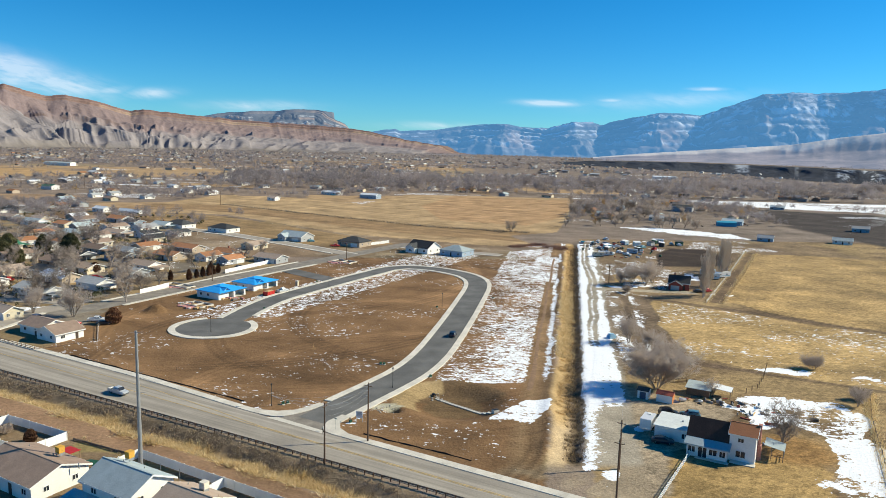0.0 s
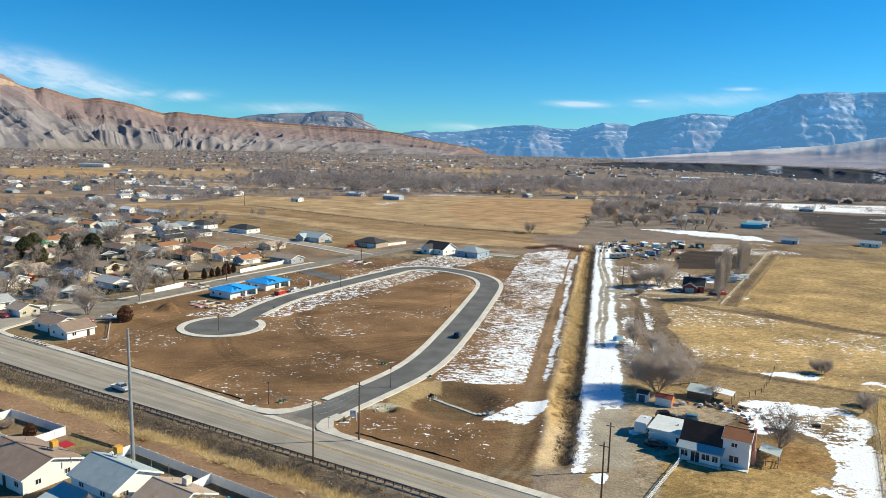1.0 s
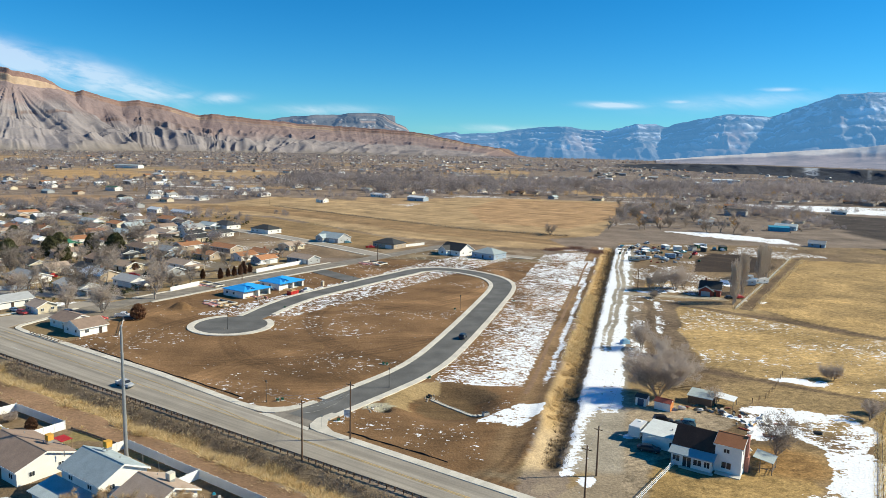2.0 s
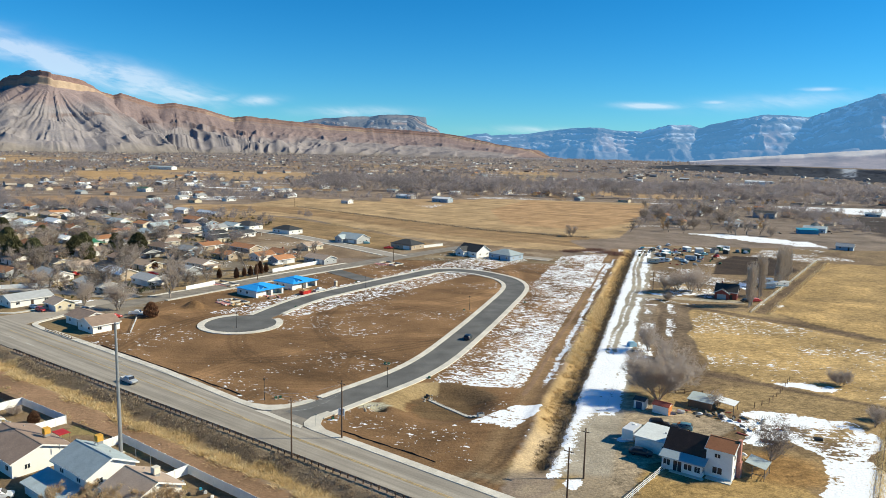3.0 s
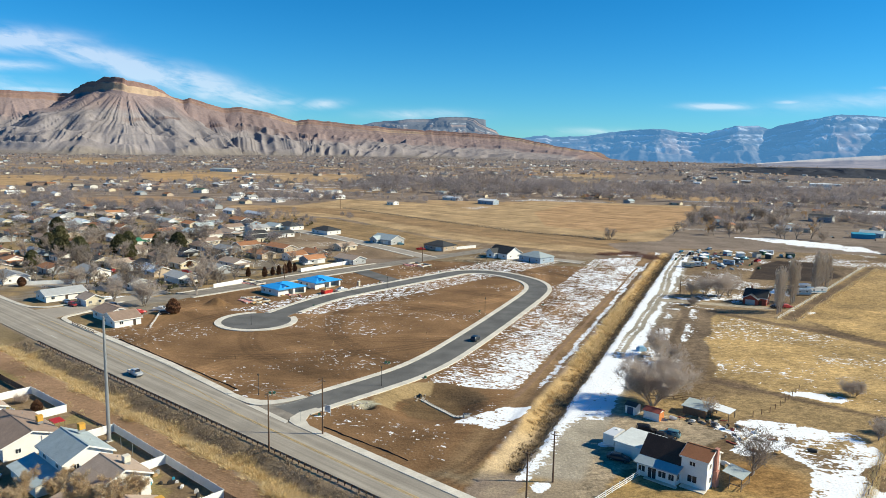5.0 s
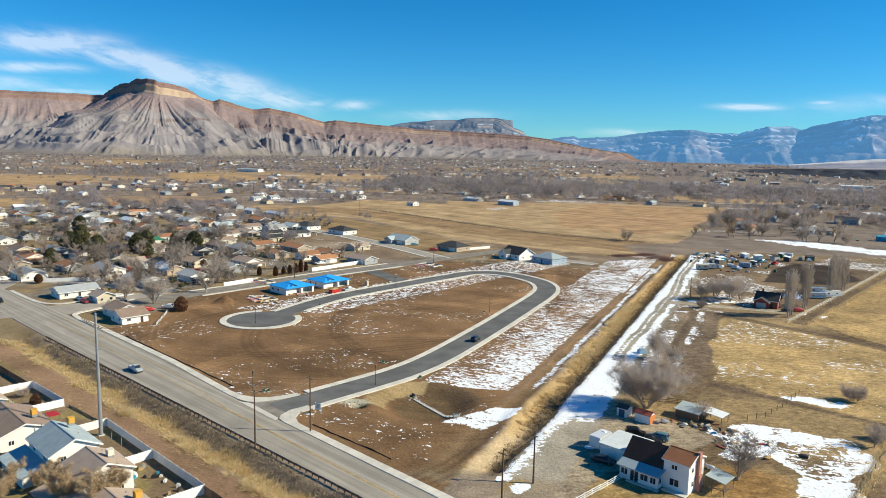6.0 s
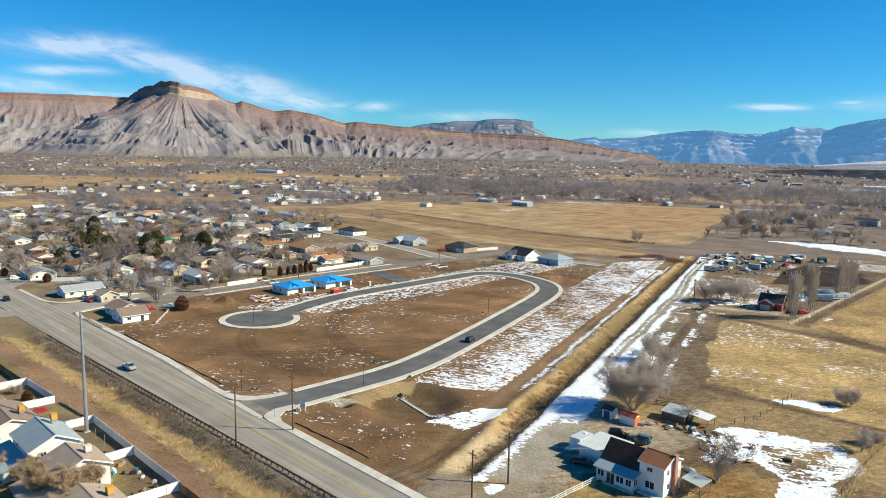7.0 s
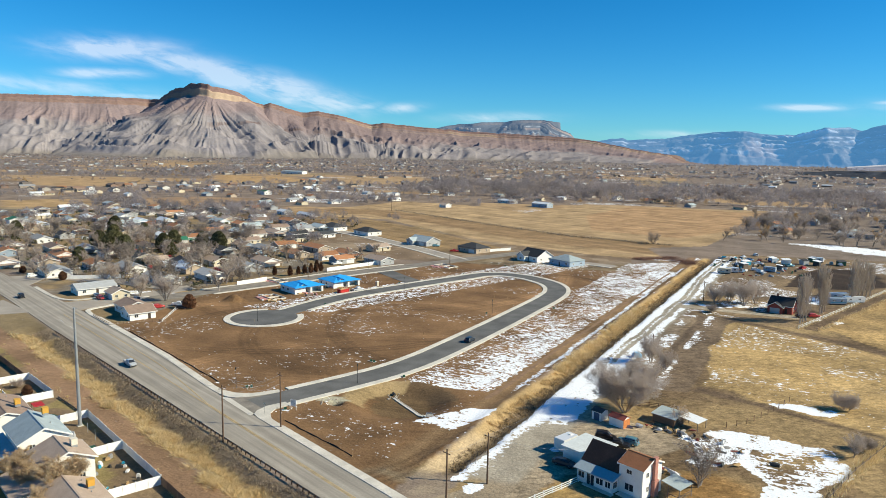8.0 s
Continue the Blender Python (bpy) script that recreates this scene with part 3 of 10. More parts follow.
    gk = ((1 - smooth(np.hypot((X - 44) / 12, (Y - 128) / 7), 0.45, 1.0)) * smooth(fbm(X * 0.14, Y * 0.14, 68, 3), 0.3, 0.6))[..., None]
    rgb = rgb * (1 - gk) + np.array((0.31, 0.25, 0.19)) * gk
    # wheel tracks of the earth movers
    trk = np.random.default_rng(12)
    for k in range(34):
        cx, cy, cr = trk.uniform(-60, 60), trk.uniform(130, 380), trk.uniform(18, 120)
        ring = np.abs(np.hypot(X - cx, Y - cy) - cr)
        pair = np.maximum(1 - smooth(ring, 0.3, 1.1), 1 - smooth(np.abs(ring - 2.2), 0.3, 1.1))
        part_of = smooth(np.sin(np.arctan2(Y - cy, X - cx) * 1.0 + k), 0.1, 0.5)
        rgb = rgb * (1 + (trk.choice([-0.3, -0.22, 0.28]) * pair * part_of * lot)[..., None])
    shade = fbm(X * 0.018, Y * 0.03, 87, 4)
    rgb = rgb * (1 + (lot * (0.6 * (shade - 0.5)))[..., None]) * (1 - lot[..., None] * np.array((0.01, 0.0, 0.08)))
    drive_k = (1 - smooth(np.abs((Y - 304) + (X - 128) * 0.18), 2.2, 3.4)) * ((X > 106) & (X < 150))
    rgb = rgb * (1 - drive_k[..., None]) + np.array((0.34, 0.30, 0.25)) * drive_k[..., None]
    snow = snow * (1 - drive_k)
    in_plough = inside(X, Y, Z_PLOUGH)
    snow[in_plough] = 0
    rgb[in_plough] = (0.048, 0.034, 0.027)
    # muddy strips along the field edges and the farm track
    for (x0, y0), (x1, y1), wd in (((103, 200), (138, 178), 2.2), ((138, 178), (170, 158), 1.6), ((125, 288), (192, 231), 3.0), ((149, 280), (240, 423), 3.2)):
        ux, uy = x1 - x0, y1 - y0
        ln = math.hypot(ux, uy)
        t = ((X - x0) * ux + (Y - y0) * uy) / ln ** 2
        off = np.abs((X - x0) * uy - (Y - y0) * ux) / ln + 2.0 * n1
        k = (1 - smooth(off, wd * 0.5, wd))[..., None] * ((t > 0) & (t < 1))[..., None] * 0.85
        rgb = rgb * (1 - k) + np.array((0.125, 0.088, 0.062)) * k
        snow = snow * (1 - k[..., 0])
    # highway bank on the near side
    b_all = b
    b = b - rail_b(a)
    bn = b + 2.2 * n1
    t = (bn < -0.4) & (bn > -4.8) & (a > -92)
    rgb[t] = (0.25, 0.19, 0.13)
    t = (bn <= -4.8) & (bn > -10.8) & (a > -92)
    rgb[t] = (0.29, 0.21, 0.115)
    t = (b <= -10.8 + 0.8 * n2) & (b > -17.5)
    rgb[t] = (0.265, 0.168, 0.108)
    t = b <= -17.5
    rgb[t] = (0.20, 0.145, 0.095)
    rgb[t & (lawn > 0.55)] = (0.24, 0.19, 0.09)
    t = (a <= -92) & (b < 0) & (b > -12)
    rgb[t] = (0.215, 0.165, 0.10)
    snow[b_all < 12.5] = 0
    snow[(b < -11.0) & (b > -17.0)] = (0.30 * smooth(fbm(X * 0.12, Y * 0.12, 81, 3), 0.55, 0.75))[(b < -11.0) & (b > -17.0)] * ((a < 10) & (a > -20))[(b < -11.0) & (b > -17.0)]
    turf = (f1 | inside(W, V, Z_FIELD2) | inside(W, V, Z_YARD) | (farm & ~in_lane & (e > 19))).astype(float) * (1 - inside(X, Y, Z_PLOUGH))
    me = grid_mesh("ground", X, Y, Z)
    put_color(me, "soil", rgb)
    put_float(me, "snow", np.clip(snow, 0, 1))
    put_float(me, "tilled", tilled)
    put_float(me, "turf", turf)
    put_float(me, "fleck", np.maximum(np.maximum(turf, lp * 0.9), in_lane))
    ob = new("ground", me)
    me.materials.append(ground_material())
    tagged(ob, "brown soil, dry grass and thawing snow on a flat valley floor", "ground", kind="structure")
    return ob


def ground_material():
    mt = bpy.data.materials.new("soil_and_snow")
    mt.use_nodes = True
    nt = mt.node_tree
    L = nt.links.new
    bs = nt.nodes["Principled BSDF"]
    bs.inputs["Roughness"].default_value = 0.95
    bs.inputs["Specular IOR Level"].default_value = 0.15
    geo = nt.nodes.new("ShaderNodeNewGeometry")

    def attr(nm):
        n = nt.nodes.new("ShaderNodeAttribute")
        n.attribute_name = nm
        return n

    def noise_node(scale, detail, rot=0.0, sx=1.0, sy=1.0, rough=0.55, twist=0.0):
        mp = nt.nodes.new("ShaderNodeMapping")
        mp.vector_type = "TEXTURE"
        mp.inputs["Rotation"].default_value = (0, 0, rot)
        mp.inputs["Scale"].default_value = (sx, sy, 1)
        L(geo.outputs["Position"], mp.inputs["Vector"])
        n = nt.nodes.new("ShaderNodeTexNoise")
        n.inputs["Scale"].default_value = scale
        n.inputs["Detail"].default_value = detail
        n.inputs["Roughness"].default_value = rough
        n.inputs["Distortion"].default_value = twist
        L(mp.outputs[0], n.inputs["Vector"])
        return n.outputs["Fac"]

    def rng(v, a0, a1, b0, b1):
        r = nt.nodes.new("ShaderNodeMapRange")
        for k, val in zip(("From Min", "From Max", "To Min", "To Max"), (a0, a1, b0, b1)):
            r.inputs[k].default_value = val
        L(v, r.inputs["Value"])
        return r.outputs[0]

    def mul(A, f):
        x = nt.nodes.new("ShaderNodeMix")
        x.data_type, x.blend_type = "RGBA", "MULTIPLY"
        x.inputs["Factor"].default_value = 1
        L(A, x.inputs["A"])
        L(f, x.inputs["B"])
        return x.outputs["Result"]

    turn = math.atan2(AY, AX)
    furrows = noise_node(0.95, 3, turn + 0.3, 2.7, 1.0, 0.5, 1.5)
    tuft = noise_node(0.85, 4, turn + 0.5, 1.7, 1.0, 0.6, 0.4)
    rmix = nt.nodes.new("ShaderNodeMix")
    L(attr("fleck").outputs["Fac"], rmix.inputs["Factor"])
    L(furrows, rmix.inputs["A"])
    L(tuft, rmix.inputs["B"])
    rows = rmix.outputs["Result"]
    clumps = noise_node(0.22, 6, 0, 1, 1, 0.65)
    fine = noise_node(1.6, 4)
    col = mul(attr("soil").outputs["Color"], rng(noise_node(0.045, 6, 0, 1, 1, 0.65), 0.3, 0.7, 0.62, 1.38))
    col = mul(col, rng(fine, 0.3, 0.7, 0.82, 1.18))
    col = mul(col, rng(noise_node(5.0, 3), 0.3, 0.7, 0.84, 1.16))
    col = mul(col, rng(rows, 0.3, 0.7, 0.93, 1.07))
    tg = nt.nodes.new("ShaderNodeMix")
    tg.data_type, tg.blend_type = "RGBA", "MULTIPLY"
    L(attr("turf").outputs["Fac"], tg.inputs["Factor"])
    L(col, tg.inputs["A"])
    L(rng(noise_node(0.6, 7, 0.4, 1.5, 1.0, 0.85), 0.34, 0.66, 0.42, 1.55), tg.inputs["B"])
    col = tg.outputs["Result"]
    # lines that the harrow drew along the fields
    lines = noise_node(0.11, 4, math.radians(-37), 40, 1.0, 0.7)
    warm = nt.nodes.new("ShaderNodeMix")          # less blue in every soil tone
    warm.data_type, warm.blend_type = "RGBA", "MULTIPLY"
    warm.inputs["Factor"].default_value = 1
    warm.inputs["B"].default_value = (1.0, 0.975, 0.905, 1)
    L(col, warm.inputs["A"])
    col = warm.outputs["Result"]
    tl = nt.nodes.new("ShaderNodeMix")
    tl.data_type, tl.blend_type = "RGBA", "MULTIPLY"
    L(attr("tilled").outputs["Fac"], tl.inputs["Factor"])
    L(col, tl.inputs["A"])
    L(rng(lines, 0.3, 0.7, 0.72, 1.28), tl.inputs["B"])
    col = tl.outputs["Result"]
    # snow lies where the rows and clumps leave hollows
    av = nt.nodes.new("ShaderNodeMath")
    av.operation = "MULTIPLY_ADD"
    L(rows, av.inputs[0])
    av.inputs[1].default_value = 0.52
    hf = nt.nodes.new("ShaderNodeMath")
    hf.operation = "MULTIPLY"
    L(clumps, hf.inputs[0])
    hf.inputs[1].default_value = 0.24
    sp = nt.nodes.new("ShaderNodeMath")
    sp.operation = "MULTIPLY_ADD"
    L(fine, sp.inputs[0])
    sp.inputs[1].default_value = 0.24
    L(hf.outputs[0], sp.inputs[2])
    L(sp.outputs[0], av.inputs[2])
    lvl = rng(attr("snow").outputs["Fac"], 0, 1, 0.315, 0.74)
    df = nt.nodes.new("ShaderNodeMath")
    df.operation = "SUBTRACT"
    L(lvl, df.inputs[0])
    L(av.outputs[0], df.inputs[1])
    msk = rng(df.outputs[0], 0.0, 0.009, 0, 1)
    mx = nt.nodes.new("ShaderNodeMix")
    mx.data_type = "RGBA"
    L(msk, mx.inputs["Factor"])
    L(col, mx.inputs["A"])
    mx.inputs["B"].default_value = (0.84, 0.86, 0.90, 1)
    L(mx.outputs["Result"], bs.inputs["Base Color"])
    bp = nt.nodes.new("ShaderNodeBump")
    bp.inputs["Strength"].default_value = 0.6
    bp.inputs["Distance"].default_value = 0.25
    ad = nt.nodes.new("ShaderNodeMath")
    ad.operation = "ADD"
    L(fine, ad.inputs[0])
    L(rows, ad.inputs[1])
    L(ad.outputs[0], bp.inputs["Height"])
    L(bp.outputs[0], bs.inputs["Normal"])
    return mt


ground = build_ground()

# ---- mountains: the near cliffs, and the far ranges with haze put into emission and colour ----
EYE_X, EYE_Z = 46.0, 62.0


def rock_material(name, haze_glow=None):
    mt = bpy.data.materials.new(name)
    mt.use_nodes = True
    nt = mt.node_tree
    L = nt.links.new
    b = nt.nodes["Principled BSDF"]
    b.inputs["Roughness"].default_value = 1.0
    b.inputs["Specular IOR Level"].default_value = 0.05
    at = nt.nodes.new("ShaderNodeAttribute")
    at.attribute_name = "rock"
    geo = nt.nodes.new("ShaderNodeNewGeometry")
    nz = nt.nodes.new("ShaderNodeTexNoise")
    nz.inputs["Scale"].default_value = 0.035
    nz.inputs["Detail"].default_value = 6
    nz.inputs["Roughness"].default_value = 0.65
    L(geo.outputs["Position"], nz.inputs["Vector"])
    r = nt.nodes.new("ShaderNodeMapRange")
    for k, v in zip(("From Min", "From Max", "To Min", "To Max"), (0.3, 0.7, 0.88, 1.12)):
        r.inputs[k].default_value = v
    L(nz.outputs["Fac"], r.inputs["Value"])
    x = nt.nodes.new("ShaderNodeMix")
    x.data_type, x.blend_type = "RGBA", "MULTIPLY"
    x.inputs["Factor"].default_value = 1
    L(at.outputs["Color"], x.inputs["A"])
    L(r.outputs[0], x.inputs["B"])
    L(x.outputs["Result"], b.inputs["Base Color"])
    bp = nt.nodes.new("ShaderNodeBump")
    bp.inputs["Strength"].default_value = 0.6
    bp.inputs["Distance"].default_value = 4.0
    L(nz.outputs["Fac"], bp.inputs["Height"])
    L(bp.outputs[0], b.inputs["Normal"])
    # blue distance haze, added as emission on rock that gives no light
    if haze_glow:
        b.inputs["Emission Color"].default_value = (*haze_glow[:3], 1)
        b.inputs["Emission Strength"].default_value = haze_glow[3]
    return mt


def ridged(x, y, seed):
    return 1 - np.abs(2 * vnoise(x, y, seed) - 1)


def polar(name, az0, az1, daz, crest, rc, rb, shape, spurs, gully, paint, mat, rows=120, base_z=0.0, tag="", rugged=1.0):
    """A range seen from the valley: crest height by azimuth, from its foot at rb to its crest at rc; spurs push the slope forward."""
    az = np.arange(az0, az1 + daz / 2, daz)
    s = np.concatenate([np.linspace(-0.02, 1.0, rows), [1.05, 1.2]])
    A, S = np.meshgrid(az, s)
    el = np.interp(az, [p[0] for p in crest], [p[1] for p in crest])
    RC = np.interp(az, [p[0] for p in rc], [p[1] for p in rc])
    RB = np.interp(az, [p[0] for p in rb], [p[1] for p in rb])
    el = el + 0.05 * (fbm(az * 2.2, az * 0, 5, 4) - 0.5)
    H = EYE_Z + RC * np.tan(np.radians(el)) - base_z
    RC = RC + 90 * (fbm(az * 0.45, az * 0, 63, 3) - 0.5) * rugged
    RB = RB + 420 * (fbm(az * 0.3, az * 0, 64, 3) - 0.5) * rugged
    R = RB + (RC - RB) * S
    T = np.where(S < 1, np.clip(S - spurs(A, S), -0.02, 1.0), S)
    f = np.interp(T, shape[0], shape[1])
    Z = H * f
    Z = Z + gully(A, S, H)
    XX, YY = R * np.sin(np.radians(A)), R * np.cos(np.radians(A))
    rough = np.clip(S * 5, 0, 1) * (S < 0.99)
    Z = Z + rough * H * (0.045 * (fbm(XX / 120, YY / 120, 61, 3) - 0.5) + 0.016 * (fbm(XX / 34, YY / 34, 62, 3) - 0.5)) * rugged
    Z = np.where(S <= 0.0, np.minimum(Z, -4), Z)
    Z = base_z * np.clip(S * 6, 0, 1) + Z
    X = EYE_X + R * np.sin(np.radians(A))
    Y = R * np.cos(np.radians(A))
    me = grid_mesh(name, X, Y, Z)
    put_color(me, "rock", paint(A, S, T, Z, H))
    me.materials.append(mat)
    ob = new(name, me)
    tagged(ob, tag, "mountain", kind="structure")
    return ob


def escarpment(name, edge, cap, daz, reach, relief, paint, mat, tag, skew, ribs, hill=1.0, foot_drop=4.0, jag=4.0, ledges=(0.5,), ledge_step=22, shelf=640, bulk=62, steps_k=0.35, coarse=lambda A: 1 + 0 * A):
    """A cliff line with its talus: edge is rows of (azimuth, range, elevation of the rim). The slope falls away with the distance
    from the rim, so that ribs and gullies run downhill and fan out round each headland."""
    E = np.array(edge, float)
    fine = np.arange(E[0, 0], E[-1, 0] + 1e-6, 0.05)
    er, ee = np.interp(fine, E[:, 0], E[:, 1]), np.interp(fine, E[:, 0], E[:, 2])
    ker = np.hanning(9) / np.hanning(9).sum()
    er = np.convolve(np.pad(er, 4, mode="edge"), ker, "valid")
    ex, ey = er * np.sin(np.radians(fine)), er * np.cos(np.radians(fine))
    eh = EYE_Z + er * np.tan(np.radians(ee))
    es = np.concatenate([[0], np.cumsum(np.hypot(np.diff(ex), np.diff(ey)))])
    az = np.arange(E[0, 0], E[-1, 0] + daz / 2, daz)
    off = np.concatenate([[-420, -240, -140, -90, -65], np.linspace(-48, 70, 50), 70 + 1480 * np.linspace(0.005, 1, 165) ** 1.25])
    A, O = np.meshgrid(az, off)
    R = np.interp(A, fine, er) - O
    X, Y = R * np.sin(np.radians(A)), R * np.cos(np.radians(A))
    x, y = X.ravel(), Y.ravel()
    near = np.zeros(x.size, int)
    best = np.full(x.size, 1e18)
    col = np.tile(np.arange(az.size), off.size)
    for c0 in range(0, az.size, 40):
        pick = np.nonzero((col >= c0) & (col < c0 + 40))[0]
        lo, hi = np.searchsorted(fine, az[c0] - 9.0), np.searchsorted(fine, az[min(c0 + 39, az.size - 1)] + 9.0)
        dd = (x[pick][:, None] - ex[None, lo:hi]) ** 2 + (y[pick][:, None] - ey[None, lo:hi]) ** 2
        k = dd.argmin(1)
        near[pick], best[pick] = k + lo, dd[np.arange(pick.size), k]
    near, dist = near.reshape(X.shape), np.sqrt(best).reshape(X.shape)
    tx, ty = np.gradient(ex), np.gradient(ey)
    tl = np.hypot(tx, ty)
    tx, ty = (tx / tl)[near], (ty / tl)[near]
    vx, vy = X - ex[near], Y - ey[near]
    square = vx * ty - vy * tx          # metres straight out from the rim
    k = smooth(dist, 40, 90)
    d = square * (1 - k) + dist * np.where(O > 0, 1.0, -1.0) * k
    es_at = es[near] + np.clip(vx * tx + vy * ty, -8, 8)
    radial = (ex[near] * vx + ey[near] * vy) / np.maximum(dist, 1e-3) / er[near]
    side = (ey[near] * vx - ex[near] * vy) / np.maximum(dist, 1e-3) / er[near]
    theta = np.where(O > 0, np.arctan2(side, -radial + 1e-6), 0.0) * smooth(dist, 5, 60)
    q = es_at + 330 * theta
    q = q + skew(A) * d
    q = q + 26 * (fbm(X / 160, Y / 160, 7, 3) - 0.5)
    H = eh[near] + jag * (fbm(es_at / 38, es_at * 0, 5, 3) - 0.5) * 2
    C = np.interp(A, [p[0] for p in cap], [p[1] for p in cap])
    body = np.maximum(H - C, 6)
    W = np.maximum(reach * body + 40, shelf)
    low = np.clip(body / 220, 0.12, 1.0)
    # buttresses of the rim, then ribs between the gullies
    D = d + 26 * (fbm(q / 210, q * 0, 63, 3) - 0.5) + 6 * (fbm(q / 40, q * 0, 19, 3) - 0.5) * (1 - smooth(d, 30, 120))
    m = smooth(d, 14, 150) * (1 - 0.6 * smooth(d / W, 0.75, 1.0))
    run = d / 520
    fine_k = ribs(A)
    rib = 84 * coarse(A) * (1 - ridged(q / 130, run * 0.6, 11)) * smooth(d, 60, 260) + 34 * (1 - ridged(q / 50 + 5, run * 0.9, 12)) * fine_k + 7 * (1 - ridged(q / 22, run * 1.2, 13)) * fine_k ** 2
    D = D + relief * m * (rib - 24) * low ** 0.5
    u = np.clip((D - 12) / W, 0, 1.3)
    talus = body * (np.maximum(1 - u, 0) ** 1.55)
    f0 = talus / body
    for lv in ledges:
        ledge = lv + 0.05 * (fbm(q / 300, q * 0, 66 + lv * 10, 2) - 0.5)
        step = ledge_step * (0.35 + 1.1 * ridged(q / 44 + 2, q * 0, 68 + lv * 10)) * low * (steps_k + 0.65 * fine_k) * (0.25 + 1.0 * smooth(vnoise(q / 330, q * 0, 67 + lv * 10), 0.35, 0.6))
        talus = talus + step * (smooth(f0, ledge, ledge + 0.03) - smooth(f0, ledge + 0.03, ledge + 0.26))
    # bare badland hills on the lower slope
    hills = ridged(q / 150 + 3, d / 210, 81) * 0.6 + 0.4 * ridged(q / 62, d / 90, 82)
    wx, wy = X + 60 * (fbm(X / 200, Y / 200, 86, 2) - 0.5), Y + 60 * (fbm(X / 200, Y / 200, 87, 2) - 0.5)
    big = ridged((wx + 0.5 * wy) / 300, wy / 260, 84) + 0.45 * ridged((wx + 0.5 * wy) / 120, wy / 110, 85) + 0.12 * ridged(wx / 45, wy / 50, 88)
    talus = talus + hill * low * ((56 * (hills - 0.5)) * (1 - smooth(f0, 0.40, 0.62)) + bulk * (big - 0.78) * (1 - fine_k * 0.8) * (1 - smooth(f0, 0.55, 0.9))) * smooth(f0, 0.02, 0.14)
    knob = ridged(q / 80 + 9, d / 90, 83) ** 2
    talus = talus + hill * low * 30 * knob * smooth(f0, 0.004, 0.05) * (1 - smooth(f0, 0.14, 0.30))
    talus = talus + 2.5 * (fbm(X / 30, Y / 30, 62, 3) - 0.5) * (d > 14)
    cliff = np.interp(D, [-16, -10, -2, 5, 12], [1, 0.62, 0.55, 0.06, 0])
    Z = np.where(D < 12, body + np.minimum(C, H) * cliff, talus)
    Z = Z + np.where(D < -16, 0.015 * np.minimum(D + 16, 0), 0)
    Z = np.where(u >= 1, -foot_drop, Z)
    Z = np.maximum(Z, -foot_drop)
    me = grid_mesh(name, EYE_X + X, Y, Z)
    me.polygons.foreach_set("use_smooth", np.ones(len(me.polygons), bool))
    put_color(me, "rock", paint(A, q, D, f0, Z, H))
    me.materials.append(mat)
    ob = new(name, me)
    tagged(ob, tag, "mountain", kind="structure")
    return ob


def mixed(c, k, tone):
    k = np.clip(k, 0, 1)[..., None]
    return c * (1 - k) + np.array(tone) * k


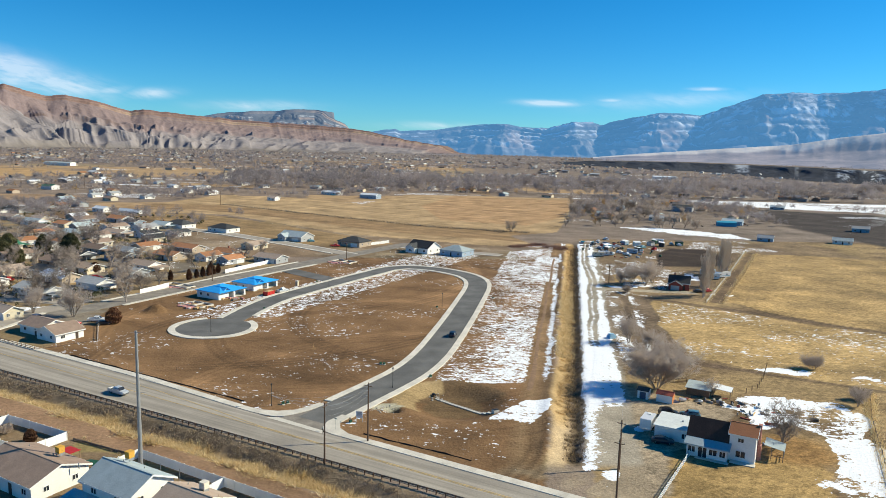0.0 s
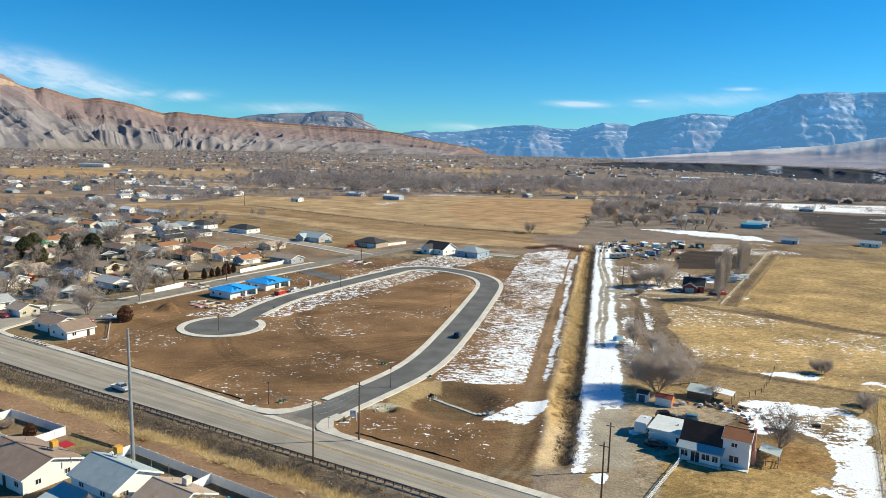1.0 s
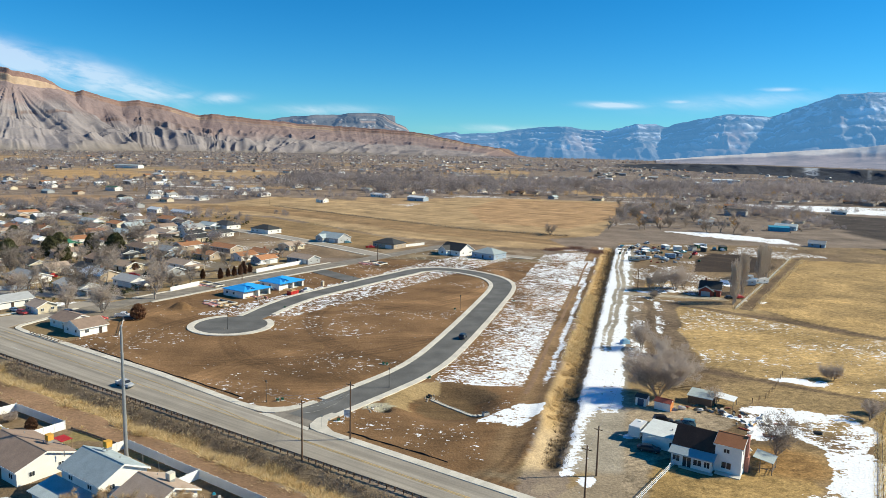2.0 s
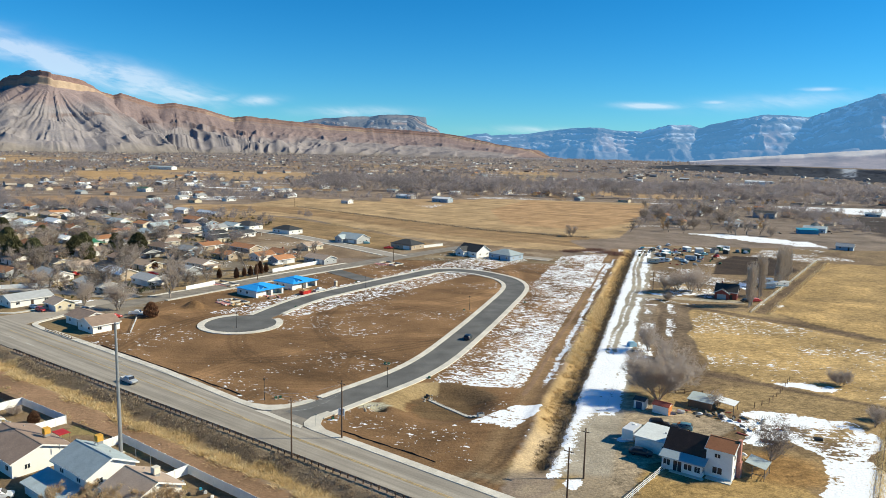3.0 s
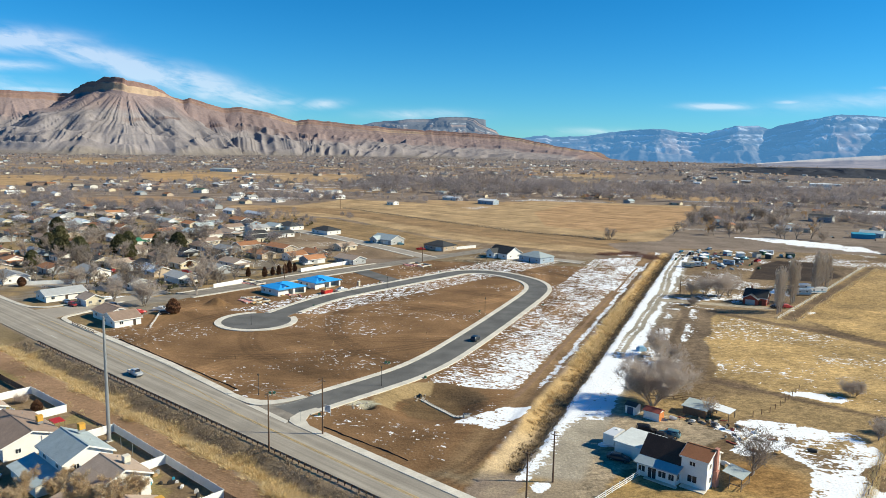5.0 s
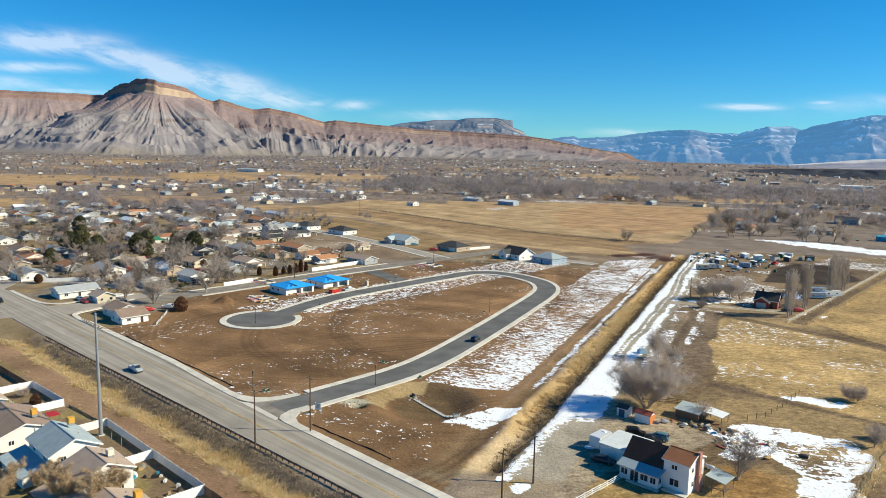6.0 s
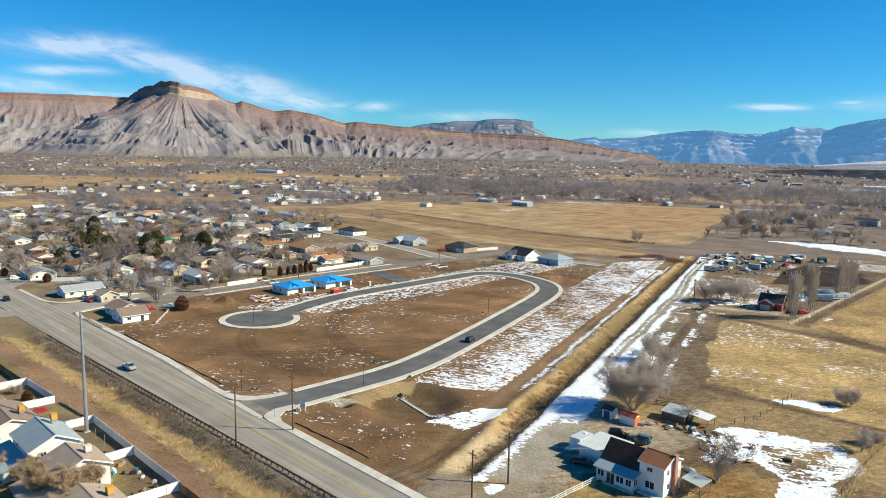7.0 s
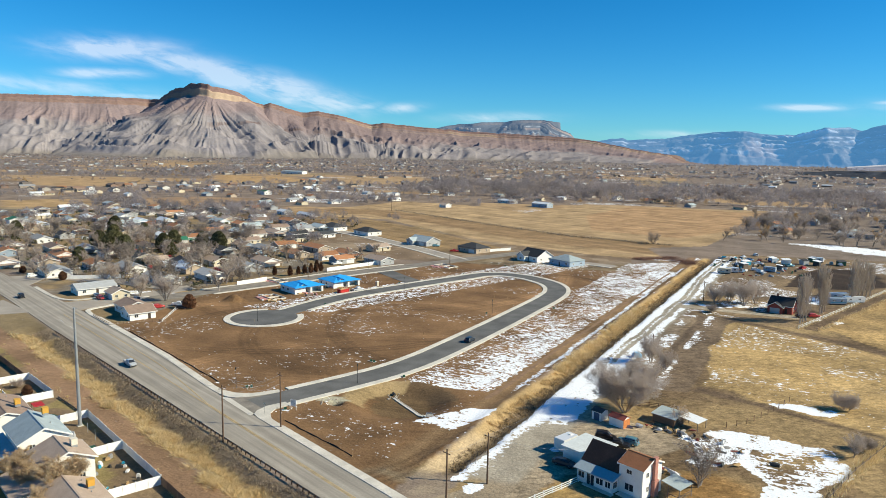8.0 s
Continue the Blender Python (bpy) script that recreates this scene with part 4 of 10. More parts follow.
def build_cliffs():
    edge = [(-52, 4840, 3.3), (-44.9, 4820, 3.21), (-41.6, 4800, 3.27), (-38, 4800, 3.29), (-36.2, 4830, 3.28), (-35.2, 4850, 3.25), (-34.7, 4800, 3.27), (-34.2, 4720, 3.62), (-33.5, 4600, 4.09), (-32.9, 4480, 4.2), (-32.4, 4390, 4.51),
            (-31.6, 4320, 4.53), (-31.0, 4300, 4.50), (-30.7, 4300, 4.36), (-29, 4370, 4.12), (-28.3, 4430, 3.75), (-27.7, 4480, 3.37), (-27, 4500, 3.14), (-26.5, 4490, 3.28), (-25.3, 4500, 2.94), (-24.1, 4530, 2.63),
            (-22.9, 4520, 2.74), (-21, 4540, 2.4), (-18.8, 4580, 1.84), (-17.9, 4570, 1.95), (-14.3, 4600, 1.67), (-11.6, 4640, 1.45), (-8.5, 4670, 1.3), (-4.1, 4690, 1.13), (-1.5, 4690, 0.85), (0.2, 4680, 0.5),
            (2.3, 4670, 0.12), (4.0, 4650, -0.1), (5.4, 4600, -0.72), (6.5, 4560, -0.85)]
    cap = [(-52, 44), (-36, 44), (-34, 52), (-32.5, 72), (-29, 66), (-27.6, 24), (-26, 32), (-20, 30), (-12, 30), (-4, 28), (0, 20), (6.5, 3)]

    def skew(A):
        return 0.75 * smooth(A, -20, -10) + 0.25 * smooth(-A, 36, 40)

    def ribs(A):
        return 1 - 0.35 * smooth(A, -28.5, -25.5) * (1 - 0.55 * smooth(A, -12, -5)) - 0.08 * smooth(-A, 35, 37)

    def paint(A, q, D, f0, Z, H):
        n = fbm(q / 160, D / 160, 23, 4)
        streak = vnoise(q / 34, D / 300, 25) * 0.6 + 0.4 * vnoise(q / 15, D / 240, 26)
        # grey and mauve rock, paler and bluer for the distance haze painted in
        lo, mid, hi = (0.268, 0.242, 0.248), (0.256, 0.200, 0.200), (0.250, 0.188, 0.184)
        c = np.zeros(A.shape + (3,)) + np.array((0.235, 0.205, 0.18))
        c = mixed(c, smooth(f0 + 0.05 * (n - 0.5), 0.0, 0.06), lo)
        east = smooth(A, -29, -25)
        tall = np.exp(-((A + 31.2) / 3.4) ** 4)          # grey talus climbs higher on the butte
        c = mixed(c, smooth(f0 + 0.3 * (n - 0.5) - 0.16 * tall + 0.12 * east, 0.42, 0.68), mid)
        c = mixed(c, smooth(f0 + 0.3 * (n - 0.5) + 0.16 * east - 0.16 * tall, 0.60, 0.90) * (0.45 + 0.45 * east), hi)
        c = c * (1 + (0.36 - 0.2 * east[..., None]) * (streak[..., None] - 0.5)) * (0.9 + 0.2 * n[..., None])
        fins = smooth(-np.abs(f0 - 0.515), -0.03, -0.012) * smooth(A, -31.5, -30.5) * (1 - smooth(A, -20, -15))
        c = mixed(c, fins * 0.75 * smooth(streak, 0.3, 0.6), (0.17, 0.12, 0.11))
        c = c * (1 - 0.08 * east[..., None])
        beds = 0.5 + 0.5 * np.sin(Z * 0.55 + 2 * n)
        red, tan = np.array((0.225, 0.145, 0.130)), np.array((0.44, 0.325, 0.235))
        wall = smooth(-D, -13, -9)
        c = c * (1 - wall[..., None]) + red * (0.85 + 0.25 * beds[..., None]) * wall[..., None]
        pale = wall * smooth(D, -8, -2) * (0.7 + 0.5 * vnoise(q / 14, D / 30, 27)) * np.clip(0.15 + 0.85 * np.exp(-((A + 30.0) / 2.0) ** 2) + 0.6 * east * smooth(n, 0.46, 0.66), 0, 1)
        c = mixed(c, pale, tan)
        under = smooth(-np.abs(D - 44), -16, -5) * smooth(A, -21, -16) * 0.25
        c = mixed(c, under, (0.36, 0.265, 0.2))
        return mixed(c, smooth(-D, 16, 30) * 0.8, (0.20, 0.15, 0.13))

    escarpment("desert_cliffs", edge, cap, 0.055, 2.1, 1.0, paint, rock_material("cliff_rock"), "grey and rust-red desert cliffs with gullied talus slopes", skew, ribs,
               coarse=lambda A: 1 - 0.75 * smooth(-A, 35, 36.5) - 0.3 * smooth(A, -28, -25))


def build_far_mesa():
    crest = [(-14.5, 1.2), (-13, 1.82), (-12, 1.98), (-10.8, 2.04), (-10.2, 2.16), (-8.6, 2.18), (-7.9, 2.34), (-7.2, 2.37), (-5.6, 2.40), (-5.05, 2.3), (-4.7, 2.02), (-4.1, 1.72), (-3.2, 1.4), (-2.5, 0.6)]
    edge = [(a, 4860 + 30 * math.sin(a * 1.9), e) for a, e in crest]

    def paint(A, q, D, f0, Z, H):
        n = fbm(q / 60, D / 60, 33, 4)
        c = np.array((0.10, 0.105, 0.115)) * (0.6 + 0.8 * n[..., None])
        for lv in (0.55, 0.8):
            c = mixed(c, smooth(-np.abs(f0 - lv - 0.02), -0.035, -0.015) * smooth(n, 0.4, 0.55) * 0.8, (0.27, 0.20, 0.165))
            c = mixed(c, smooth(-np.abs(f0 - lv - 0.09), -0.03, -0.01) * smooth(n, 0.5, 0.58) * 0.5, (0.5, 0.52, 0.55))
        return mixed(c, smooth(-np.abs(D), -12, -6) * (0.25 + 0.6 * smooth(A, -6.2, -5.2)), (0.33, 0.24, 0.19))

    escarpment("backdrop_mesa", edge, [(-14.5, 18), (-2.5, 22)], 0.07, 1.5, 0.9, paint, rock_material("mesa_rock_haze", (0.16, 0.30, 0.52, 0.24)), "dark flat-topped mesa behind the cliffs, hazed by a blue glow",
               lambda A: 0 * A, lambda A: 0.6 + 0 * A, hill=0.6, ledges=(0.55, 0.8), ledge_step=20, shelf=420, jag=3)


def build_far_range():
    crest = [(-6, 0.5), (-2, 0.75), (0.6, 1.1), (1, 0.95), (3.7, 1.1), (6.8, 1.57), (9, 1.69), (10.8, 1.45), (12.6, 1.44), (14.0, 1.85), (14.7, 1.96), (16, 1.94), (16.4, 1.72), (17.7, 2.1), (19.8, 2.54),
             (21.2, 2.77), (22.4, 2.68), (23.8, 2.55), (26.1, 3.42), (28, 4.1), (29.8, 4.21), (31.2, 4.12), (33.6, 4.21), (35.9, 4.4), (42, 4.6), (50, 4.5)]
    rng = [(-6, 4925), (6, 4925), (9, 4850), (10.5, 4880), (12.5, 4860), (14.5, 4820), (16.2, 4880), (18, 4840), (20.5, 4760), (22.2, 4810), (24, 4870), (25.5, 4840), (28, 4760), (29.6, 4740), (31, 4800), (33, 4820), (36, 4760), (50, 4780)]
    azs = sorted({a for a, e in crest} | {a for a, r in rng})
    edge = [(a, float(np.interp(a, *zip(*rng))), float(np.interp(a, *zip(*crest)))) for a in azs]

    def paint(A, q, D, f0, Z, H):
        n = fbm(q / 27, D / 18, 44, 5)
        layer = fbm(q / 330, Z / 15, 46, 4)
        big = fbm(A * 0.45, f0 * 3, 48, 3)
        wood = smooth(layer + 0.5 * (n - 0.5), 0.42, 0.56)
        # blue cast of rock, forest and snow is distance haze put into colour
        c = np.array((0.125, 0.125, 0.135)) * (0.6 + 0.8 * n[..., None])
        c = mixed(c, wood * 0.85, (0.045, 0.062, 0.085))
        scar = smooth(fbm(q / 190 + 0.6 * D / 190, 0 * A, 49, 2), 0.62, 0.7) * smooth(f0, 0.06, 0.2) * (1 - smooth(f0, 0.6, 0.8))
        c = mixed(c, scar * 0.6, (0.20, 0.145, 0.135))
        # haze at the foot, painted as an even blue-grey
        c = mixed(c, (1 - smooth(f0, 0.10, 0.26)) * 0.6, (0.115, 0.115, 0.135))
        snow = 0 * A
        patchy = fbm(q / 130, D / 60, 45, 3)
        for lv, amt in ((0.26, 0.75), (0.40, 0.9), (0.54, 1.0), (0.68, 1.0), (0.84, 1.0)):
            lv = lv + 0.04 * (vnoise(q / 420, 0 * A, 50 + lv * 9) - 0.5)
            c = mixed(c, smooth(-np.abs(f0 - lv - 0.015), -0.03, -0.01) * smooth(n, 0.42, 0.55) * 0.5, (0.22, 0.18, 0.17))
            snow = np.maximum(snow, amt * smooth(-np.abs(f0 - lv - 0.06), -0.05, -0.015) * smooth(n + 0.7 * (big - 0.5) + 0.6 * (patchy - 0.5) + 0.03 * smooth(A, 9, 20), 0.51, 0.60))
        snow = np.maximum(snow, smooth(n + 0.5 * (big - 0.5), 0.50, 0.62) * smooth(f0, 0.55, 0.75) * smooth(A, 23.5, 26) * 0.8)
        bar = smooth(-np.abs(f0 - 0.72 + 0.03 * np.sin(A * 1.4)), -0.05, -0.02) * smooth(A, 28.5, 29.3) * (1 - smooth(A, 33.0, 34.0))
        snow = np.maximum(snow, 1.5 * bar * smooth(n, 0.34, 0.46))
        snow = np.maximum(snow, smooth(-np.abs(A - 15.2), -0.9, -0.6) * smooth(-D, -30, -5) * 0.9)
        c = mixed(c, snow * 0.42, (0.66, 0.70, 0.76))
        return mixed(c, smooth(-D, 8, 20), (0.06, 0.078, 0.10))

    escarpment("backdrop_plateau", edge, [(-6, 8), (50, 12)], 0.1, 1.35, 0.55, paint, rock_material("plateau_rock_haze", (0.095, 0.29, 0.56, 0.58)), "long plateau with snow patches along the horizon, blue-grey from painted haze and glow",
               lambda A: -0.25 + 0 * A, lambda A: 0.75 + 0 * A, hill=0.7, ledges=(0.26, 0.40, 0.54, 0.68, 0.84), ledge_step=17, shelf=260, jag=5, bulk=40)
    # pale bench in front of it
    crest2 = [(16, -0.75), (20, -0.32), (25, 0.12), (30, 0.55), (33, 1.1), (36, 1.5), (42, 1.7), (50, 1.7)]
    shape2 = ([-0.02, 0, 0.5, 0.8, 1.0, 1.05, 1.2], [0, 0, 0.25, 0.52, 1, 1, 0.95])

    def spurs2(A, S):
        m = smooth(S, 0.0, 0.1) * (1 - smooth(S, 0.8, 1.0))
        return m * (0.07 * (1 - ridged(A * 0.35, S * 1.5, 51)) + 0.03 * (1 - ridged(A * 1.2, S * 2.5, 53)))

    def paint2(A, S, T, Z, H):
        n = fbm(A * 0.8, S * 9, 52, 5)[..., None]
        c = np.array((0.185, 0.145, 0.14)) * (0.45 + 1.1 * n)
        k = smooth(T + 0.12 * (n[..., 0] - 0.5), 0.86, 0.93)[..., None] * 0.8
        return c * (1 - k) + np.array((0.55, 0.48, 0.42)) * (0.7 + 0.6 * n) * k

    def gully(A, S, H):
        return -0.02 * H * np.sin(np.pi * np.clip(S, 0, 1)) * (1 - ridged(A * 0.9, S * 2, 47))

    polar("backdrop_bench", 16, 50, 0.08, crest2, [(16, 4150), (50, 4150)], [(16, 3300), (50, 3300)], shape2, spurs2, gully, paint2, rock_material("bench_rock_haze", (0.20, 0.32, 0.50, 0.36)), 60,
          tag="pale sandy bench below the plateau, hazed by a blue glow")


def build_bluff():
    crest = [(13, -1.30), (15, -1.0), (22, -0.88), (26, -0.95), (31, -1.0), (35, -1.08), (48, -1.1)]
    foot = [(13, 2750), (15, 2620), (22, 2260), (26, 2190), (30, 1930), (33, 1740), (35, 1730), (48, 1700)]
    azs = np.arange(13, 48.1, 0.7)
    edge = [(a, float(np.interp(a, *zip(*foot))) + 130 + 28 * math.sin(a * 3.1) + 16 * math.sin(a * 7.3), float(np.interp(a, *zip(*crest)))) for a in azs]

    def paint(A, q, D, f0, Z, H):
        n = fbm(q / 22, D / 40, 74, 4)
        # the slope's shade is painted in as a dark navy tone
        c = np.array((0.052, 0.058, 0.072)) * (0.5 + 1.0 * n[..., None])
        lies = smooth(fbm((q + 0.8 * D) / 11, D / 120, 75, 3), 0.50, 0.60) * smooth(fbm(A * 0.9, 0 * A, 76, 2), 0.40, 0.52)
        c = mixed(c, lies * smooth(A, 24, 27) * smooth(f0, 0.12, 0.3) * 0.7, (0.60, 0.64, 0.70))
        return mixed(c, smooth(-D, -2, 10), (0.2, 0.165, 0.14))

    escarpment("river_bluff", edge, [(13, 3), (48, 4)], 0.12, 1.6, 0.32, paint, rock_material("bluff_shaded_earth"), "earth river bluff with its shade painted navy-dark and snow lying in its gullies",
               lambda A: 0 * A, lambda A: 0.8 + 0 * A, hill=0.15, ledges=(), shelf=105, jag=1.0)


build_bluff()
build_cliffs()
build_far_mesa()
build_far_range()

# ---- mesh helpers ----
def part(name, bm, mat, parent=None, label=""):
    """Link a bmesh as one mesh object, under a thing or a part if given."""
    me = bpy.data.meshes.new(name)
    bm.to_mesh(me)
    bm.free()
    me.materials.append(M[mat] if isinstance(mat, str) else mat)
    ob = new(name, me)
    if parent is not None:
        ob.parent = parent
    if label:
        tagged(ob, label)
    return ob


def thing(name, m, label, category, group=""):
    ob = new(name)
    ob.matrix_basis = m
    tagged(ob, label, category, group)
    return ob


def at(x, y, deg=0.0, z=None):
    return pose(x, y, float(ground_z(x, y)) if z is None else z, 0, 0, deg)


def box(bm, x0, x1, y0, y1, z0, z1, m=None):
    vs = [bm.verts.new((x, y, z)) for z in (z0, z1) for x, y in ((x0, y0), (x1, y0), (x1, y1), (x0, y1))]
    for f in ((3, 2, 1, 0), (4, 5, 6, 7), (0, 1, 5, 4), (1, 2, 6, 5), (2, 3, 7, 6), (3, 0, 4, 7)):
        bm.faces.new([vs[k] for k in f])
    if m is not None:
        bmesh.ops.transform(bm, matrix=m, verts=vs)
    return vs


def boxes(*rows):
    bm = bmesh.new()
    for r in rows:
        box(bm, *r)
    return bm


def prism(bm, pts, z0, z1):
    """Upright prism over a polygon given counter-clockwise; z1 may be a list, one height a corner."""
    n = len(pts)
    tops = z1 if isinstance(z1, (list, tuple)) else [z1] * n
    lo = [bm.verts.new((x, y, z0)) for x, y in pts]
    hi = [bm.verts.new((x, y, t)) for (x, y), t in zip(pts, tops)]
    bm.faces.new(hi)
    bm.faces.new(lo[::-1])
    for k in range(n):
        bm.faces.new((lo[k], lo[(k + 1) % n], hi[(k + 1) % n], hi[k]))


def tube(bm, p, q, r0, r1=None, n=8, cap=True):
    """A tapered bar from p to q."""
    p, q = Vector(p), Vector(q)
    r1 = r0 if r1 is None else r1
    d = (q - p).normalized()
    s = d.orthogonal().normalized()
    t = d.cross(s)
    rings = []
    for c, r in ((p, r0), (q, r1)):
        rings.append([bm.verts.new(c + (s * math.cos(2 * math.pi * k / n) + t * math.sin(2 * math.pi * k / n)) * r) for k in range(n)])
    for k in range(n):
        bm.faces.new((rings[0][k], rings[0][(k + 1) % n], rings[1][(k + 1) % n], rings[1][k]))
    if cap:
        bm.faces.new(rings[0][::-1])
        bm.faces.new(rings[1])


def offset_line(pts, d):
    """A polyline moved d metres to its right."""
    res = []
    for k, p in enumerate(pts):
        p = Vector(p)
        dirs = []
        if k > 0:
            dirs.append((p - Vector(pts[k - 1])).normalized())
        if k < len(pts) - 1:
            dirs.append((Vector(pts[k + 1]) - p).normalized())
        v = sum(dirs, Vector((0, 0))).normalized()
        res.append((p.x + v.y * d, p.y - v.x * d))
    return res


def curve_line(pts, n=6):
    """Catmull-Rom through the points."""
    res = []
    P = [Vector(p) for p in pts]
    P = [2 * P[0] - P[1]] + P + [2 * P[-1] - P[-2]]
    for k in range(1, len(P) - 2):
        for j in range(n):
            t = j / n
            res.append(tuple(0.5 * ((2 * P[k]) + (P[k + 1] - P[k - 1]) * t + (2 * P[k - 1] - 5 * P[k] + 4 * P[k + 1] - P[k + 2]) * t * t + (3 * P[k] - P[k - 1] - 3 * P[k + 1] + P[k + 2]) * t ** 3)))
    res.append(tuple(P[-2]))
    return res


def ribbon(bm, left, right, z, thick=0.5):
    n = len(left)
    lt = [bm.verts.new((*p, z)) for p in left]
    rt = [bm.verts.new((*p, z)) for p in right]
    lb = [bm.verts.new((*p, z - thick)) for p in left]
    rb = [bm.verts.new((*p, z - thick)) for p in right]
    for k in range(n - 1):
        bm.faces.new((lt[k], rt[k], rt[k + 1], lt[k + 1]))
        bm.faces.new((lt[k], lt[k + 1], lb[k + 1], lb[k]))
        bm.faces.new((rt[k + 1], rt[k], rb[k], rb[k + 1]))
    bm.faces.new((lt[0], lb[0], rb[0], rt[0]))
    bm.faces.new((lt[-1], rt[-1], rb[-1], lb[-1]))


def strip(bm, line, d0, d1, z, thick=0.5):
    ribbon(bm, offset_line(line, d0), offset_line(line, d1), z, thick)


# ---- roads ----
NEAR_EDGE = ([-330, -120, -80, 0, 53, 130, 330], [-7, -3.8, -3.6, -1.6, -0.4, 1.0, 4])
FAR_EDGE = ([-330, -220, -170, -110, -36, 0, 30, 60, 130, 330], [4, 6.5, 9.5, 12.0, 12.1, 10.2, 10.0, 9.7, 9.3, 8])


def along(a0, a1, off, edge=None, step=12.0):
    """Points along the highway from a0 to a1, off metres beyond an edge (or from b = 0)."""
    n = max(2, int(abs(a1 - a0) / step) + 1)
    return [plan(a, off + (float(np.interp(a, *edge)) if edge else 0.0)) for a in np.linspace(a0, a1, n)]


STREET = curve_line([(-1.4, 156.8), (6.8, 168.7), (14.8, 180.3), (20.9, 190.0), (26.2, 201.6), (31.4, 217.2), (40.6, 250.1), (49.2, 283.3), (54.6, 305.3), (56.7, 319.8), (55.4, 332.2),
                     (50.4, 342.9), (39.7, 353.8), (27.0, 358.3), (17.2, 353.9), (11.3, 345.1), (1.5, 330.5), (-7.9, 315.7), (-20.1, 296.4), (-28.0, 281.8), (-33.7, 265.4), (-37.5, 250.0), (-39.2, 243.5)], 5)
BACKST = [(-104.1, 246.5), (-86.2, 273.6), (-53.6, 325.8), (-24.3, 367.7), (23.9, 435.3), (30.6, 444.1)]


def road_thing(name, bm, mat, label, kind_name="road"):
    ob = part(name, bm, mat)
    tagged(ob, label, kind_name, kind="structure")
    return ob


def build_roads():
    bm = bmesh.new()
    ribbon(bm, along(-330, 330, 0, FAR_EDGE), along(-330, 330, 0, NEAR_EDGE), 0.05)
    road_thing("road", bm, "highway", "worn grey two-lane asphalt highway with yellow centre lines")
    for nm, pts, wid, mt in (("centre_line", ([10, 60, 200], [4.75, 4.3, 4.0]), 0.2, "paint_yellow"), ("centre_line", ([10, 60, 200], [5.15, 4.7, 4.4]), 0.2, "paint_yellow"),
                             ("turn_lane_line", ([-110, -60, 10], [5.0, 5.0, 4.75]), 0.2, "paint_yellow"), ("turn_lane_line", ([-110, -30, -10, 10], [8.8, 8.5, 7.0, 5.1]), 0.2, "paint_yellow"),
                             ):
        bm = bmesh.new()
        ribbon(bm, along(pts[0][0], pts[0][-1], wid, pts), along(pts[0][0], pts[0][-1], 0, pts), 0.085, 0.03)
        road_thing(nm, bm, mt, "faded painted road line on the highway")
    bm = bmesh.new()
    for a in (-100, -88):
        box(bm, -2.5, 2.5, -0.08, 0.08, 0.04, 0.058, pose(*plan(a, 1.8), 0, 0, 0, math.degrees(math.atan2(AY, AX))))
    road_thing("lane_mark", bm, "paint_white", "white dashed lane mark on the highway")
    # street of the new plot, with its turning circle
    bm = bmesh.new()
    strip(bm, STREET, -4.4, 4.0, 0.06)
    c = (-41.5, 238.5)
    ring = [(c[0] + 11.9 * math.cos(t), c[1] + 11.9 * math.sin(t)) for t in np.linspace(0, 2 * math.pi, 41)[:-1]]
    prism(bm, ring, -0.4, 0.064)
    road_thing("street", bm, "asphalt_new", "fresh dark asphalt street with a turning circle")
    # kerbs and walks either side
    bm = bmesh.new()
    strip(bm, STREET[2:106], 4.0, 5.9, 0.16)
    road_thing("pavement", bm, "concrete", "light concrete kerb and walk beside the street", "pavement")
    bm = bmesh.new()
    strip(bm, STREET[4:104], -6.3, -4.4, 0.16)
    road_thing("pavement", bm, "concrete", "light concrete kerb and walk beside the street", "pavement")
    bm = bmesh.new()
    arc = [(c[0] + math.cos(t), c[1] + math.sin(t)) for t in np.linspace(radians(112), radians(400), 40)]
    ribbon(bm, [(c[0] + (x - c[0]) * 14.2, c[1] + (y - c[1]) * 14.2) for x, y in arc], [(c[0] + (x - c[0]) * 11.9, c[1] + (y - c[1]) * 11.9) for x, y in arc], 0.155)
    road_thing("pavement", bm, "concrete", "curved concrete kerb round the turning circle", "pavement")
    # mouth of the street: asphalt, a concrete cross gutter and two rounded kerb returns
    bm = bmesh.new()
    prism(bm, [plan(a, b) for a, b in ((8.2, 9.4), (23.4, 9.2), (21.7, 10.9), (20.2, 15.2), (20.4, 21.5), (12.4, 21.5), (11.0, 15.0), (9.6, 11.4))], -0.4, 0.056)
    road_thing("street_mouth", bm, "asphalt_dusty", "dusty asphalt where the new street meets the highway")
    bm = bmesh.new()
    prism(bm, [plan(a, b) for a, b in ((6.5, 9.75), (23.0, 9.3), (22.2, 10.6), (9.2, 11.2))], -0.4, 0.064)
    road_thing("cross_gutter", bm, "concrete", "pale concrete gutter across the street's mouth", "pavement")
    for pts in (((-2.6, 10.4), (2.5, 10.3), (5.8, 10.5), (8.2, 11.0), (9.8, 12.2), (11.3, 15.0), (12.4, 18.6), (13.0, 23.0), (11.1, 23.3), (10.4, 19.4), (9.2, 16.4), (6.6, 13.9), (2.5, 12.4), (-2.6, 12.3)),
                ((20.2, 20.0), (19.9, 15.2), (21.1, 12.0), (22.6, 10.5), (25.2, 10.0), (33.2, 9.95), (33.2, 11.9), (27.9, 12.1), (24.6, 13.6), (22.6, 16.2), (22.6, 20.0))):
        bm = bmesh.new()
        prism(bm, [plan(a, b) for a, b in pts], -0.4, 0.155)
        road_thing("kerb_return", bm, "concrete", "rounded concrete kerb return at the street's mouth", "pavement")
